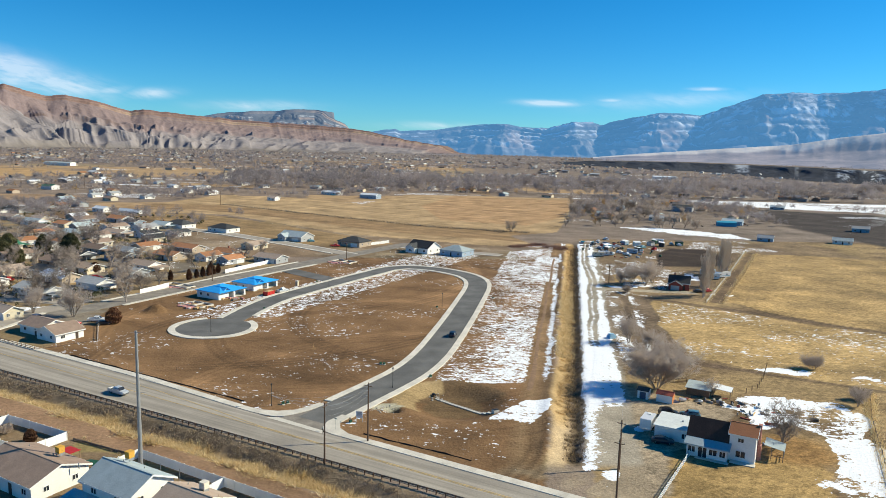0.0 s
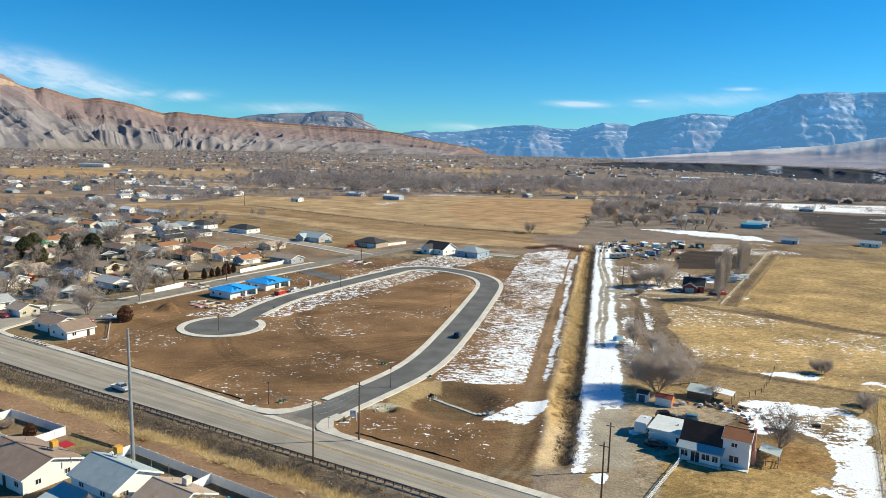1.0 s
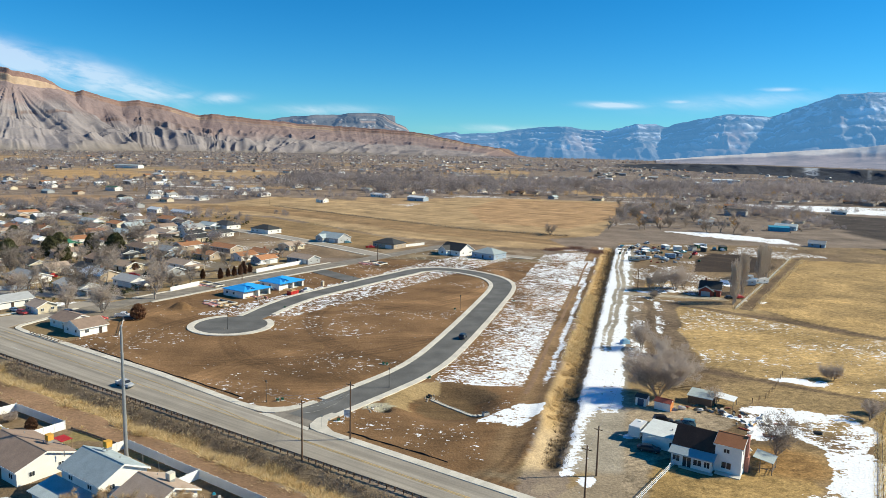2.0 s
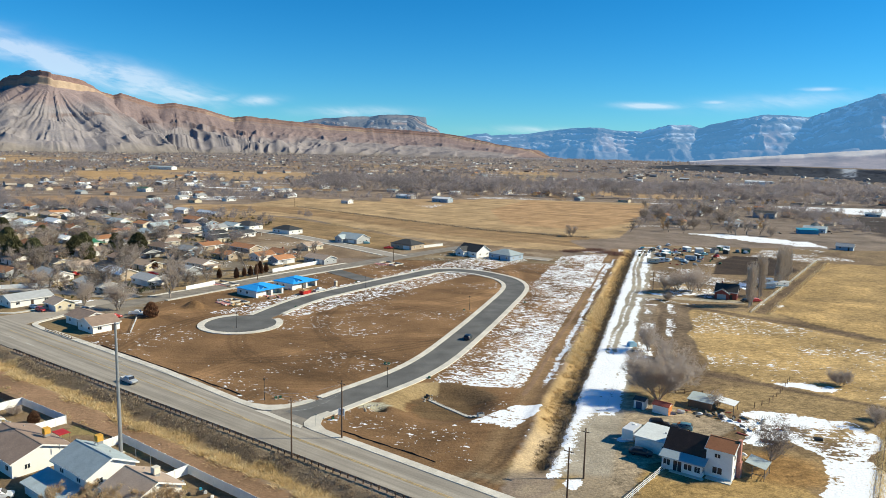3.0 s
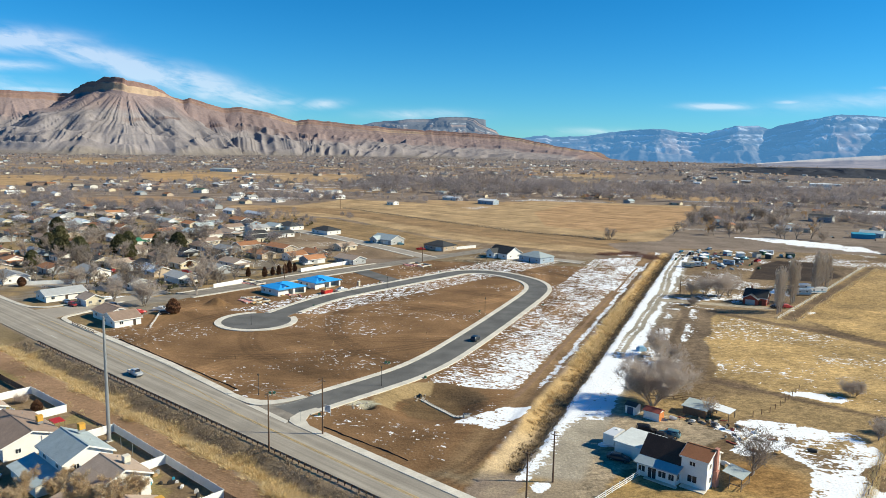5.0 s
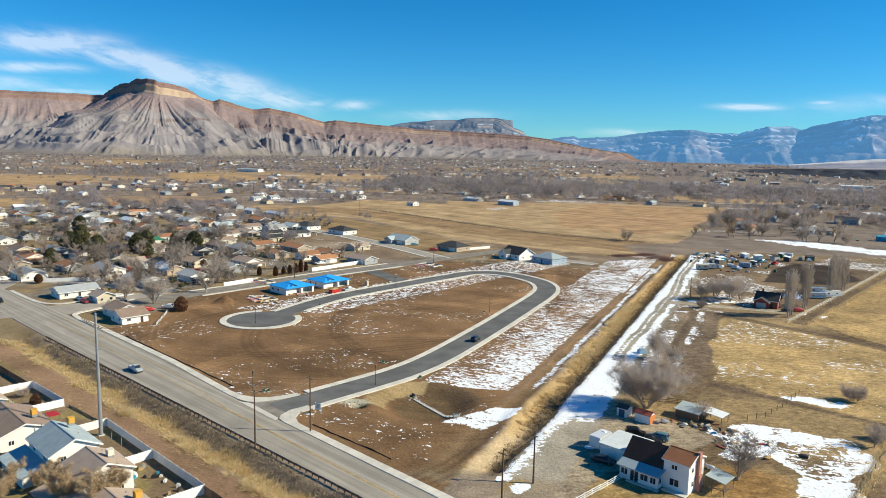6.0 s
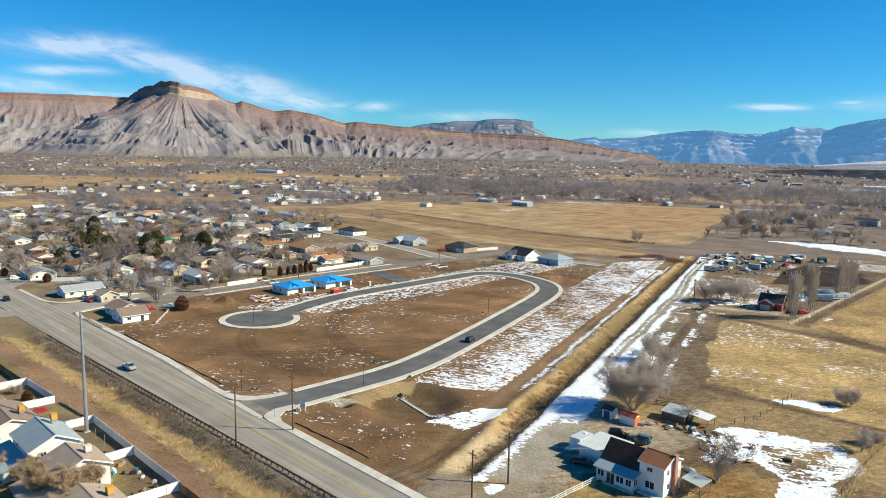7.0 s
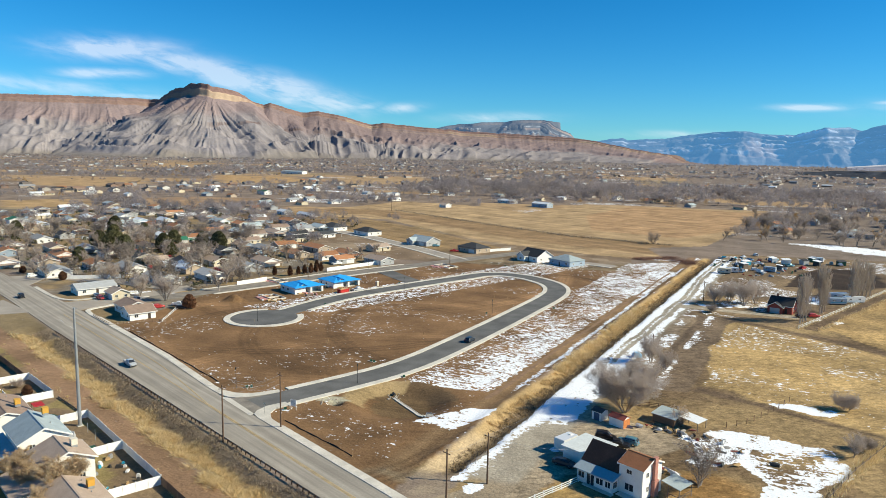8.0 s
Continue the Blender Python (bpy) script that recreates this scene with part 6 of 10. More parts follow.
def vehicle(m, style, paint, label, category="car"):
    """x is the way it faces."""
    v = thing({"suv": "car", "sedan": "car", "van": "van", "pickup": "pickup_truck"}[style], m, label, category, "vehicles")
    if style == "pickup":
        part("body", loft([(-2.75, 0.92, 0.88, 0.5, 0.7), (-2.72, 0.95, 0.92, 0.42, 0.75), (1.05, 0.98, 0.95, 0.38, 1.05), (1.5, 0.98, 0.93, 0.38, 1.12), (2.5, 0.95, 0.85, 0.4, 1.02), (2.75, 0.86, 0.74, 0.45, 0.9)]), paint, v)
        part("bed", boxes((-2.72, -0.75, -0.97, -0.88, 0.7, 1.2), (-2.72, -0.75, 0.88, 0.97, 0.7, 1.2), (-2.75, -2.66, -0.97, 0.97, 0.7, 1.2), (-0.85, -0.72, -0.95, 0.95, 0.7, 1.2)), paint, v)
        part("bed_floor", boxes((-2.66, -0.85, -0.88, 0.88, 0.76, 0.8)), "rubber", v)
        part("cab", loft([(-0.8, 0.93, 0.8, 1.0, 1.15), (-0.72, 0.92, 0.72, 1.0, 1.78), (-0.3, 0.92, 0.72, 1.0, 1.84), (0.7, 0.92, 0.70, 1.0, 1.8), (1.45, 0.92, 0.82, 1.0, 1.12)]), paint, v)
        g = boxes((-0.62, 0.05, -0.885, 0.885, 1.2, 1.6), (0.13, 0.8, -0.885, 0.885, 1.2, 1.6))
        part("side_glass", g, "glass", v)
        bm = bmesh.new()
        vs = [bm.verts.new(p) for p in ((0.80, -0.66, 1.76), (0.80, 0.66, 1.76), (1.42, 0.78, 1.16), (1.42, -0.78, 1.16), (0.83, -0.66, 1.79), (0.83, 0.66, 1.79), (1.45, 0.78, 1.19), (1.45, -0.78, 1.19))]
        bmesh.ops.convex_hull(bm, input=vs)
        part("windscreen", bm, "glass", v)
        xs, r, hx = (-1.7, 1.75), 0.4, 2.74
    else:
        hh = {"suv": 1.72, "sedan": 1.45, "van": 1.95}[style]
        part("body", loft([(-2.3, 0.8, 0.72, 0.45, 0.85), (-2.25, 0.9, 0.85, 0.32, 0.98), (-1.2, 0.94, 0.9, 0.28, 1.02), (1.0, 0.94, 0.88, 0.28, 1.02), (1.9, 0.92, 0.82, 0.3, 0.92), (2.25, 0.85, 0.72, 0.35, 0.8), (2.32, 0.7, 0.6, 0.45, 0.7)]), paint, v)
        rear = -2.2 if style != "sedan" else -1.75
        part("cab", loft([(rear, 0.88, 0.8, 0.9, 1.05), (rear + 0.35, 0.88, 0.68, 0.9, hh - 0.06), (-0.6, 0.88, 0.68, 0.9, hh), (0.35, 0.88, 0.66, 0.9, hh - 0.05), (1.2, 0.88, 0.8, 0.9, 1.0)]), paint, v)
        part("side_glass", boxes((rear + 0.45, -0.65, -0.86, 0.86, 1.05, hh - 0.22), (-0.55, 0.42, -0.86, 0.86, 1.05, hh - 0.22)), "glass", v)
        for nm, p, q in (("windscreen", (0.45, hh - 0.1), (1.15, 1.03)), ("rear_window", (rear + 0.3, hh - 0.14), (rear + 0.03, 1.08))):
            s = 0.03 if nm == "windscreen" else -0.03
            bm = bmesh.new()
            vs = [bm.verts.new((x + d, sg * w, z + 0.02)) for (x, z), w in ((p, 0.62), (q, 0.76)) for sg in (-1, 1) for d in (0, s)]
            bmesh.ops.convex_hull(bm, input=vs)
            part(nm, bm, "glass", v)
        xs, r, hx = (-1.4, 1.45), 0.34, 2.28
    for x in xs:
        for y in (-0.82, 0.82):
            wheel_meshes(v, x, y, r)
    for y in (-0.62, 0.62):
        piece("headlight", "headlight", lambda: boxes((-0.04, 0.03, -0.16, 0.16, -0.08, 0.08)), "chrome", v, pose(hx, y, 0.72))
        piece("tail_light", "tail_light", lambda: boxes((-0.03, 0.04, -0.1, 0.1, -0.12, 0.12)), "red_paint", v, pose(-2.26 if style != "pickup" else -2.76, y, 0.85))
    part("bumper", boxes((hx - 0.02, hx + 0.08, -0.8, 0.8, 0.42, 0.58)), "steel_dark", v)
    return v


# ---- trees ----
def bare_tree_meshes(seed, height, spread, stems, twigs, twig_w, lean=0.0, droop=0.0, levels=3):
    """Trunk with limbs, and a crown of thin twigs: two bmeshes."""
    rnd = random.Random(seed)
    wood, crown = bmesh.new(), bmesh.new()

    def twig(p, d, l, w):
        s = d.cross(Vector((rnd.uniform(-1, 1), rnd.uniform(-1, 1), rnd.uniform(-1, 1)))).normalized() * w
        q = p + d * l
        vs = [crown.verts.new(p - s), crown.verts.new(p + s), crown.verts.new(q)]
        crown.faces.new(vs)

    def grow(p, d, l, r, lev):
        segs = 3 if lev == 0 else 2
        for k in range(segs):
            d2 = (d + Vector((rnd.gauss(0, 0.14), rnd.gauss(0, 0.14), rnd.gauss(0, 0.1)))).normalized()
            q = p + d2 * (l / segs)
            r2 = r * (0.8 if lev == 0 else 0.68)
            if lev < 3:
                tube(wood, p, q, r, r2, n=6 if lev == 0 else (4 if lev == 1 else 3), cap=False)
            else:
                twig(p, d2, l * 0.6, max(r, twig_w))
            p, d, r = q, d2, r2
            if lev < levels:
                for j in range(2 if lev < 2 else 1):
                    side = Vector((rnd.gauss(0, 1), rnd.gauss(0, 1), rnd.uniform(-0.1, 0.5))).normalized()
                    nd = (d * rnd.uniform(0.5, 0.9) + side * spread * rnd.uniform(0.5, 1.0) + Vector((0, 0, 0.25 - droop))).normalized()
                    grow(p, nd, l * rnd.uniform(0.5, 0.72), r * 0.6, lev + 1)
            for j in range(twigs if lev >= 1 else 0):
                side = Vector((rnd.gauss(0, 1), rnd.gauss(0, 1), rnd.gauss(0.2, 0.8))).normalized()
                nd = (d * 0.6 + side * 0.8).normalized()
                twig(p + Vector((rnd.gauss(0, 0.2), rnd.gauss(0, 0.2), rnd.gauss(0, 0.2))), nd, rnd.uniform(0.5, 1.3) * height / 10, twig_w)

    for k in range(stems):
        t = 2 * math.pi * k / stems + rnd.uniform(-0.4, 0.4)
        tilt = lean if stems > 1 else 0.06
        grow(Vector((0.15 * math.cos(t), 0.15 * math.sin(t), -0.3)) if stems > 1 else Vector((0, 0, -0.3)), Vector((math.cos(t) * tilt, math.sin(t) * tilt, 1)).normalized(), height * rnd.uniform(0.42, 0.52), 0.032 * height / stems ** 0.5, 0)
    return wood, crown


def poplar_meshes(seed, height):
    """A narrow tree: limbs rise close to the trunk, twigs upright."""
    rnd = random.Random(seed)
    wood, crown = bmesh.new(), bmesh.new()
    tube(wood, Vector((0, 0, -0.3)), Vector((0.1, 0, height * 0.55)), 0.24, 0.12, n=6, cap=False)
    tube(wood, Vector((0.1, 0, height * 0.55)), Vector((0, 0.1, height * 0.97)), 0.12, 0.02, n=5, cap=False)
    for k in range(70):
        u = rnd.uniform(0.06, 0.8)
        t = rnd.uniform(0, 2 * math.pi)
        p = Vector((0, 0, height * u))
        reach = height * 0.085 * rnd.uniform(0.6, 1.2)
        q = Vector((math.cos(t) * reach, math.sin(t) * reach, height * (u + rnd.uniform(0.06, 0.13))))
        e = Vector((q.x * 1.15, q.y * 1.15, min(height, q.z + height * rnd.uniform(0.08, 0.2))))
        tube(wood, p, q, 0.05, 0.03, n=3, cap=False)
        tube(wood, q, e, 0.03, 0.012, n=3, cap=False)
        for j in range(16):
            b = q.lerp(e, rnd.random()) if rnd.random() < 0.7 else p.lerp(q, rnd.random())
            d = Vector((rnd.gauss(0, 0.22) + 0.1 * math.cos(t), rnd.gauss(0, 0.22) + 0.1 * math.sin(t), 1)).normalized()
            s = d.cross(Vector((rnd.uniform(-1, 1), rnd.uniform(-1, 1), 0.1))).normalized() * 0.05
            vs = [crown.verts.new(b - s), crown.verts.new(b + s), crown.verts.new(b + d * rnd.uniform(0.7, 1.6))]
            crown.faces.new(vs)
    return wood, crown


TREES = {}


def tree(kind, x, y, scale=1.0, deg=0.0, label="", z=None):
    """Place a tree; each kind is built once and then copied."""
    m = at(x, y, deg, z)
    m = m @ Matrix.Diagonal((scale, scale, scale, 1))
    if kind not in TREES:
        seed, height, spread, stems, tw, tww, lean, droop, bark, twg, cat = KINDS[kind]
        wood, crown = poplar_meshes(seed, height) if kind == "poplar" else bare_tree_meshes(seed, height, spread, stems, tw, tww, lean, droop)
        t = thing("tree", m, label or cat, "tree", "bare trees")
        part("trunk", wood, bark, t)
        part("crown", crown, twg, t)
        TREES[kind] = t
    else:
        t = copy_thing(TREES[kind], Matrix.Identity(4))
        t.matrix_basis = m
        tagged(t, label or KINDS[kind][-1])
    return t


KINDS = {
    # seed, height, spread, stems, twigs, twig width, lean, droop, bark, twig, words
    "giant": (29, 11.0, 0.85, 11, 19, 0.02, 0.62, 0.0, "twig_dense", "twig_dense", "very wide bare grey-brown tree with dense fine twigs"),
    "wide": (3, 11, 1.0, 3, 13, 0.026, 0.45, 0.1, "bark", "twig", "wide bare grey-brown cottonwood with many fine twigs"),
    "tall": (5, 12, 0.7, 1, 17, 0.024, 0.0, 0.0, "bark", "twig", "tall bare deciduous tree with upright limbs"),
    "round": (8, 9, 0.95, 1, 17, 0.024, 0.0, 0.05, "bark", "twig", "round-crowned bare deciduous tree in a yard"),
    "ash": (19, 10.5, 0.85, 4, 13, 0.024, 0.4, 0.0, "bark", "twig_dense", "pale bare tree with many upright stems"),
    "open": (11, 8, 1.1, 2, 10, 0.026, 0.4, 0.1, "bark", "twig", "open bare tree with dark spreading limbs"),
    "poplar": (14, 14, 0.22, 1, 11, 0.05, 0.0, -0.6, "twig_pale", "twig_pale", "tall narrow bare poplar"),
    "gold": (17, 8, 0.9, 1, 11, 0.042, 0.0, 0.0, "bark", "twig_gold", "bare tree with golden-brown twigs"),
    "shrub": (21, 3.6, 1.0, 6, 9, 0.022, 0.8, 0.0, "bark", "twig", "bare brown shrub with many thin stems"),
    "leafy": (24, 8, 1.0, 2, 46, 0.028, 0.3, 0.1, "bark", "leaf_dry", "tree that keeps its dry pale-brown leaves"),
}


def evergreen_mesh(seed, h, r, n, cone=0.0):
    """Dense crown of small leaf blades over an egg or cone."""
    rnd = random.Random(seed)
    bm = bmesh.new()
    for k in range(n):
        u = rnd.random() ** 0.8
        z = h * (0.04 + 0.96 * u)
        prof = math.sin(math.pi * min(0.97, 0.12 + 0.86 * u)) ** 0.6 * (1 - cone * u)
        t = rnd.uniform(0, 2 * math.pi)
        rr = r * prof * (0.75 + 0.25 * rnd.random() ** 0.5) * (1 + 0.13 * math.sin(3 * t + seed) + 0.1 * math.sin(7 * u * 3 + t * 2))
        c = Vector((rr * math.cos(t), rr * math.sin(t), z))
        out = Vector((math.cos(t), math.sin(t), 0.5)).normalized()
        s = out.cross(Vector((rnd.gauss(0, 1), rnd.gauss(0, 1), rnd.gauss(0, 1)))).normalized() * 0.13 * h / 3.5
        d = (out * 0.5 + Vector((rnd.gauss(0, 0.5), rnd.gauss(0, 0.5), 0.8))).normalized() * 0.36 * h / 3.5
        bm.faces.new([bm.verts.new(c - s), bm.verts.new(c + s), bm.verts.new(c + d)])
    # dark heart that hides the gaps
    lat, lon = 7, 9
    rings = []
    for i in range(lat + 1):
        u = i / lat
        prof = math.sin(math.pi * min(0.97, 0.12 + 0.86 * u)) ** 0.6 * (1 - cone * u) * (0.72 if 0 < i < lat else 0.05)
        rings.append([bm.verts.new((r * prof * (1 + 0.12 * rnd.uniform(-1, 1)) * math.cos(2 * math.pi * j / lon), r * prof * (1 + 0.12 * rnd.uniform(-1, 1)) * math.sin(2 * math.pi * j / lon), h * (0.03 + 0.92 * u))) for j in range(lon)])
    for p, q in zip(rings, rings[1:]):
        for j in range(lon):
            bm.faces.new((p[j], p[(j + 1) % lon], q[(j + 1) % lon], q[j]))
    return bm


def evergreen(kind, x, y, scale=1.0, deg=0.0, squash=1.0, label=""):
    seed, h, r, n, cone, mat, words = EVERGREENS[kind]
    m = at(x, y, deg) @ Matrix.Diagonal((scale * squash, scale * squash, scale, 1))
    if kind not in TREES:
        t = thing("evergreen", m, label or words, "tree", "evergreens")
        bm = bmesh.new()
        tube(bm, (0, 0, -0.3), (0, 0, h * 0.5), 0.05 * h, 0.02 * h, n=6)
        part("trunk", bm, "bark", t)
        part("crown", evergreen_mesh(seed, h, r, n, cone), mat, t)
        TREES[kind] = t
    else:
        t = copy_thing(TREES[kind], Matrix.Identity(4))
        t.matrix_basis = m
        tagged(t, label or words)
    return t


EVERGREENS = {
    "bronze": (2, 4.2, 2.0, 2600, 0.2, "leaf_bronze", "dense rounded evergreen, bronzed by winter"),
    "bronze_cone": (4, 4.5, 1.3, 2000, 0.55, "leaf_bronze", "bronzed conical evergreen in a row"),
    "pine": (6, 6.0, 2.9, 3200, 0.35, "leaf_green", "dark green conifer with an uneven outline"),
}

# ---- highway side: guardrail, poles, wires ----
def guardrail():
    g = thing("guardrail", ab(-90, 0, 0, 0), "rusty dark steel guardrail on short posts along the highway", "guardrail")
    inv = g.matrix_basis.inverted()
    n = 44
    for k in range(n):
        a = -84 + k * 3.81

        def rail():
            bm = bmesh.new()
            prof = [(-0.02, 0.42), (0.05, 0.48), (0.05, 0.53), (-0.02, 0.59), (0.05, 0.65), (0.05, 0.70), (-0.02, 0.76)]
            A = [bm.verts.new((0, y, z)) for y, z in prof]
            B = [bm.verts.new((3.84, y, z)) for y, z in prof]
            C = [bm.verts.new((0, y - 0.02, z)) for y, z in prof]
            D = [bm.verts.new((3.84, y - 0.02, z)) for y, z in prof]
            for j in range(6):
                bm.faces.new((A[j], A[j + 1], B[j + 1], B[j]))
                bm.faces.new((C[j], D[j], D[j + 1], C[j + 1]))
            return bm
        piece("rail", "w_rail", rail, "rail_rust", g, inv @ ab(a, 0.1 + float(rail_b(a)), 1.4, 0))
        for j in (0, 1.905):
            piece("post", "rail_post_dark", lambda: boxes((-0.08, 0.08, -0.16, 0.0, -0.8, 0.74), (-0.08, 0.08, 0.0, 0.09, 0.42, 0.74)), "wood_pole", g, inv @ ab(a + j, float(rail_b(a + j)), 1.4, 0))


guardrail()


bm = bmesh.new()
strip(bm, [(-252, 574), (-193, 529), (-149, 503)], -1.6, 1.6, 0.35)
road_thing("irrigation_canal", bm, "concrete", "pale concrete-lined irrigation canal across the fields", "canal")


def power_pole(x, y, h, deg, label, arm=2.4, name="power_pole"):
    p = thing(name, at(x, y, deg), label, "power pole", "wooden power poles")
    bm = bmesh.new()
    tube(bm, (0, 0, -0.5), (0, 0, h), 0.19, 0.12, n=10)
    part("pole", bm, "wood_pole", p)
    if arm:
        part("crossarm", boxes((-arm / 2, arm / 2, -0.17, -0.06, h - 0.75, h - 0.62)), "wood_pole", p)
        for k in (-0.46, 0.0, 0.46):
            def ins():
                bm = bmesh.new()
                tube(bm, (0, 0, 0), (0, 0, 0.2), 0.05, 0.03, n=8)
                return bm
            piece("insulator", "insulator", ins, "steel", p, pose(k * arm, -0.11, h - 0.62))
    return p


power_pole(2.7, 135.2, 12.3, 60, "weathered wooden power pole beside the guardrail", 1.6)
power_pole(10.8, 145.4, 12.8, DEG_A, "weathered wooden power pole on the plot's corner", 2.2)
power_pole(54.7, 118.3, 11.6, DEG_A, "weathered wooden power pole near the farm drive", 1.8)
power_pole(59.5, 131.2, 10.0, DEG_A, "weathered wooden power pole beside the lane", 1.6)
power_pole(93, 224, 8.0, 15, "thin wooden power pole beside the lane", 1.2)
power_pole(118, 322, 8.5, 15, "thin wooden power pole beside the lane", 1.2)
power_pole(-5, 378, 9.0, 55, "thin wooden power pole on the back street", 1.4)
power_pole(-60, 318, 9.0, 55, "thin wooden power pole on the back street", 1.4)
power_pole(-330, 870, 14.0, 55, "thin wooden power pole in the fields", 1.6)
power_pole(-137, 690, 13.0, 55, "thin wooden power pole in the fields", 1.6)


def steel_pole():
    p = thing("transmission_pole", at(-31.0, 133.6, DEG_A), "tall grey galvanised steel transmission pole in a back yard", "power pole")
    bm = bmesh.new()
    tube(bm, (0, 0, -0.5), (0, 0, 26.3), 0.42, 0.22, n=12)
    part("shaft", bm, "steel", p)
    bm = bmesh.new()
    for z in (8.0, 17.0):
        tube(bm, (0, 0, z), (0, 0, z + 0.35), 0.42 - z * 0.0066, n=12)
    part("collar", bm, "steel", p)
    bm = bmesh.new()
    for z, s in ((26.0, 1), (18.5, 1), (14.6, 1)):
        tube(bm, (0, 0, z), (s * 1.7, 0.2, z + 0.35), 0.06, 0.03, n=6)
    part("arm", bm, "steel", p)
    part("flange", boxes((-0.6, 0.6, -0.6, 0.6, -0.2, 0.12)), "concrete", p)


steel_pole()


def wire(p, q, sag, r=0.012):
    cu = bpy.data.curves.new("wire", "CURVE")
    cu.dimensions = "3D"
    cu.bevel_depth = min(r, 0.014)
    sp = cu.splines.new("POLY")
    n = 14
    sp.points.add(n)
    p, q = Vector(p), Vector(q)
    for k in range(n + 1):
        t = k / n
        v = p.lerp(q, t) - Vector((0, 0, sag * 4 * t * (1 - t)))
        sp.points[k].co = (*v, 1)
    cu.materials.append(M["vinyl" if r > 0.02 else "steel"])
    ob = new("wire", cu)
    tagged(ob, "thin overhead wire strung between poles", "wire", "overhead wires")


for dz in (0.0, 0.9, 2.0):
    wire((2.7, 135.2, 11.6 - dz), (10.8, 145.4, 12.1 - dz), 1.0)
    wire((10.8, 145.4, 12.1 - dz), (-10.5, 160.5, 4.4), 1.4 + 0.5 * dz, 0.0205)
wire((54.7, 118.3, 10.9), (59.5, 131.2, 9.4), 0.5)
wire((59.5, 131.2, 9.4), (74.5, 143, 3.4), 0.8)
wire((59.5, 131.2, 9.4), (93, 224, 7.4), 2.2)
wire((93, 224, 7.4), (118, 322, 7.9), 2.2)

# ---- the near back yards ----
house(ab(-6.5, -35.0), 16.0, 10.6, 2.9, 1.9, "wall_white", "roof_brown", label="white single-storey house with a grey-brown shingle roof", vents=3)
h2 = house(ab(16.3, -32.7), 11.6, 8.6, 5.2, 2.1, "wall_white", "roof_bluegrey", label="white two-level house with a blue-grey shingle roof", storeys=2, vents=2)
part("garage_wall", boxes((-7.5, 4.5, -8.6, -4.3, -0.6, 2.1)), "wall_white", h2)
bm = bmesh.new()
vs = [bm.verts.new(p) for p in ((-8.0, -9.2, 2.15), (5.0, -9.2, 2.15), (5.0, -4.32, 3.3), (-8.0, -4.32, 3.3), (-8.0, -9.2, 2.0), (5.0, -9.2, 2.0), (5.0, -4.32, 3.15), (-8.0, -4.32, 3.15))]
bmesh.ops.convex_hull(bm, input=vs)
part("garage_roof", bm, "roof_bluegrey", h2)
add_garage(h2, -3.5, -8.6, 0)
h3 = house(ab(30.1, -31.9), 9.0, 8.8, 4.6, 1.9, "wall_white", "roof_tan", label="white two-level house with a tan shingle roof", storeys=2, vents=2)
bm = bmesh.new()
vs = [bm.verts.new(p) for p in ((-3.5, -10.0, 1.9), (8.5, -10.0, 1.9), (8.5, -4.42, 3.3), (-3.5, -4.42, 3.3), (-3.5, -10.0, 1.75), (8.5, -10.0, 1.75), (8.5, -4.42, 3.15), (-3.5, -4.42, 3.15))]
bmesh.ops.convex_hull(bm, input=vs)
part("garage_roof", bm, "roof_tan", h3)
part("garage_wall", boxes((-3.0, 8.0, -9.4, -4.4, -0.6, 1.9)), "wall_white", h3)
house(ab(46.5, -34.4), 12.0, 9.5, 2.9, 1.8, "wall_white", "roof_tan", label="white house with a tan shingle roof by the canal track", vents=2)
house(ab(-30.5, -36.9), 14.0, 10.0, 2.7, 1.7, "wall_white", "roof_tan", label="white single-storey house with a pale tan roof", vents=2)
house(ab(-52.5, -38.9), 15.0, 10.0, 2.7, 1.7, "wall_tan", "roof_brown", label="tan single-storey house with a brown roof", vents=2)
house(ab(-76.5, -41.4), 15.0, 10.0, 2.7, 1.7, "wall_white", "roof_brown", label="white single-storey house with a brown roof", vents=2)


def on_roof(a, b, z, mat, words):
    x, y = plan(a, b)
    cooler(pose(x, y, z, 0, 0, DEG_A), mat, words)


on_roof(-3.1, -32.0, 5.05, "cooler_yellow", "yellow-brown evaporative cooler on a shingle roof")
on_roof(14.1, -30.6, 7.75, "cooler_yellow", "bright yellow evaporative cooler on a blue-grey roof")
on_roof(31.1, -30.0, 6.5, "cooler_white", "cream evaporative cooler on a tan roof")
on_roof(46.0, -31.6, 4.6, "cooler_yellow", "yellow evaporative cooler on a tan roof")

vinyl_fence([plan(1.6, -25.9), plan(1.6, -19.3), plan(24.1, -19.3), plan(44.4, -19.3), plan(44.4, -30.4)], label="white vinyl privacy fence round two back yards")
vinyl_fence([plan(24.1, -19.5), plan(24.1, -27.2)], label="white vinyl privacy fence between two yards")
vinyl_fence([plan(-35.9, -30.4), plan(-35.9, -22.6), plan(-17.3, -21.6), plan(-17.3, -30.4)], label="white vinyl privacy fence round a square yard")
vinyl_fence([plan(-17.3, -30.6), plan(-24.5, -30.8)], label="white vinyl fence across a yard")
slat_fence([plan(44.6, -19.3), plan(71.5, -19.3)], 1.7, label="brown wooden board fence beside the canal track")
slat_fence([plan(-16.3, -20.8), plan(1.3, -19.4)], 0.5, "wood_grey", "low dark timber edging round a yard")
slat_fence([plan(-36.3, -23.4), plan(-66.5, -24.9), plan(-96.5, -26.4)], 1.6, label="old brown board fence along the canal track")


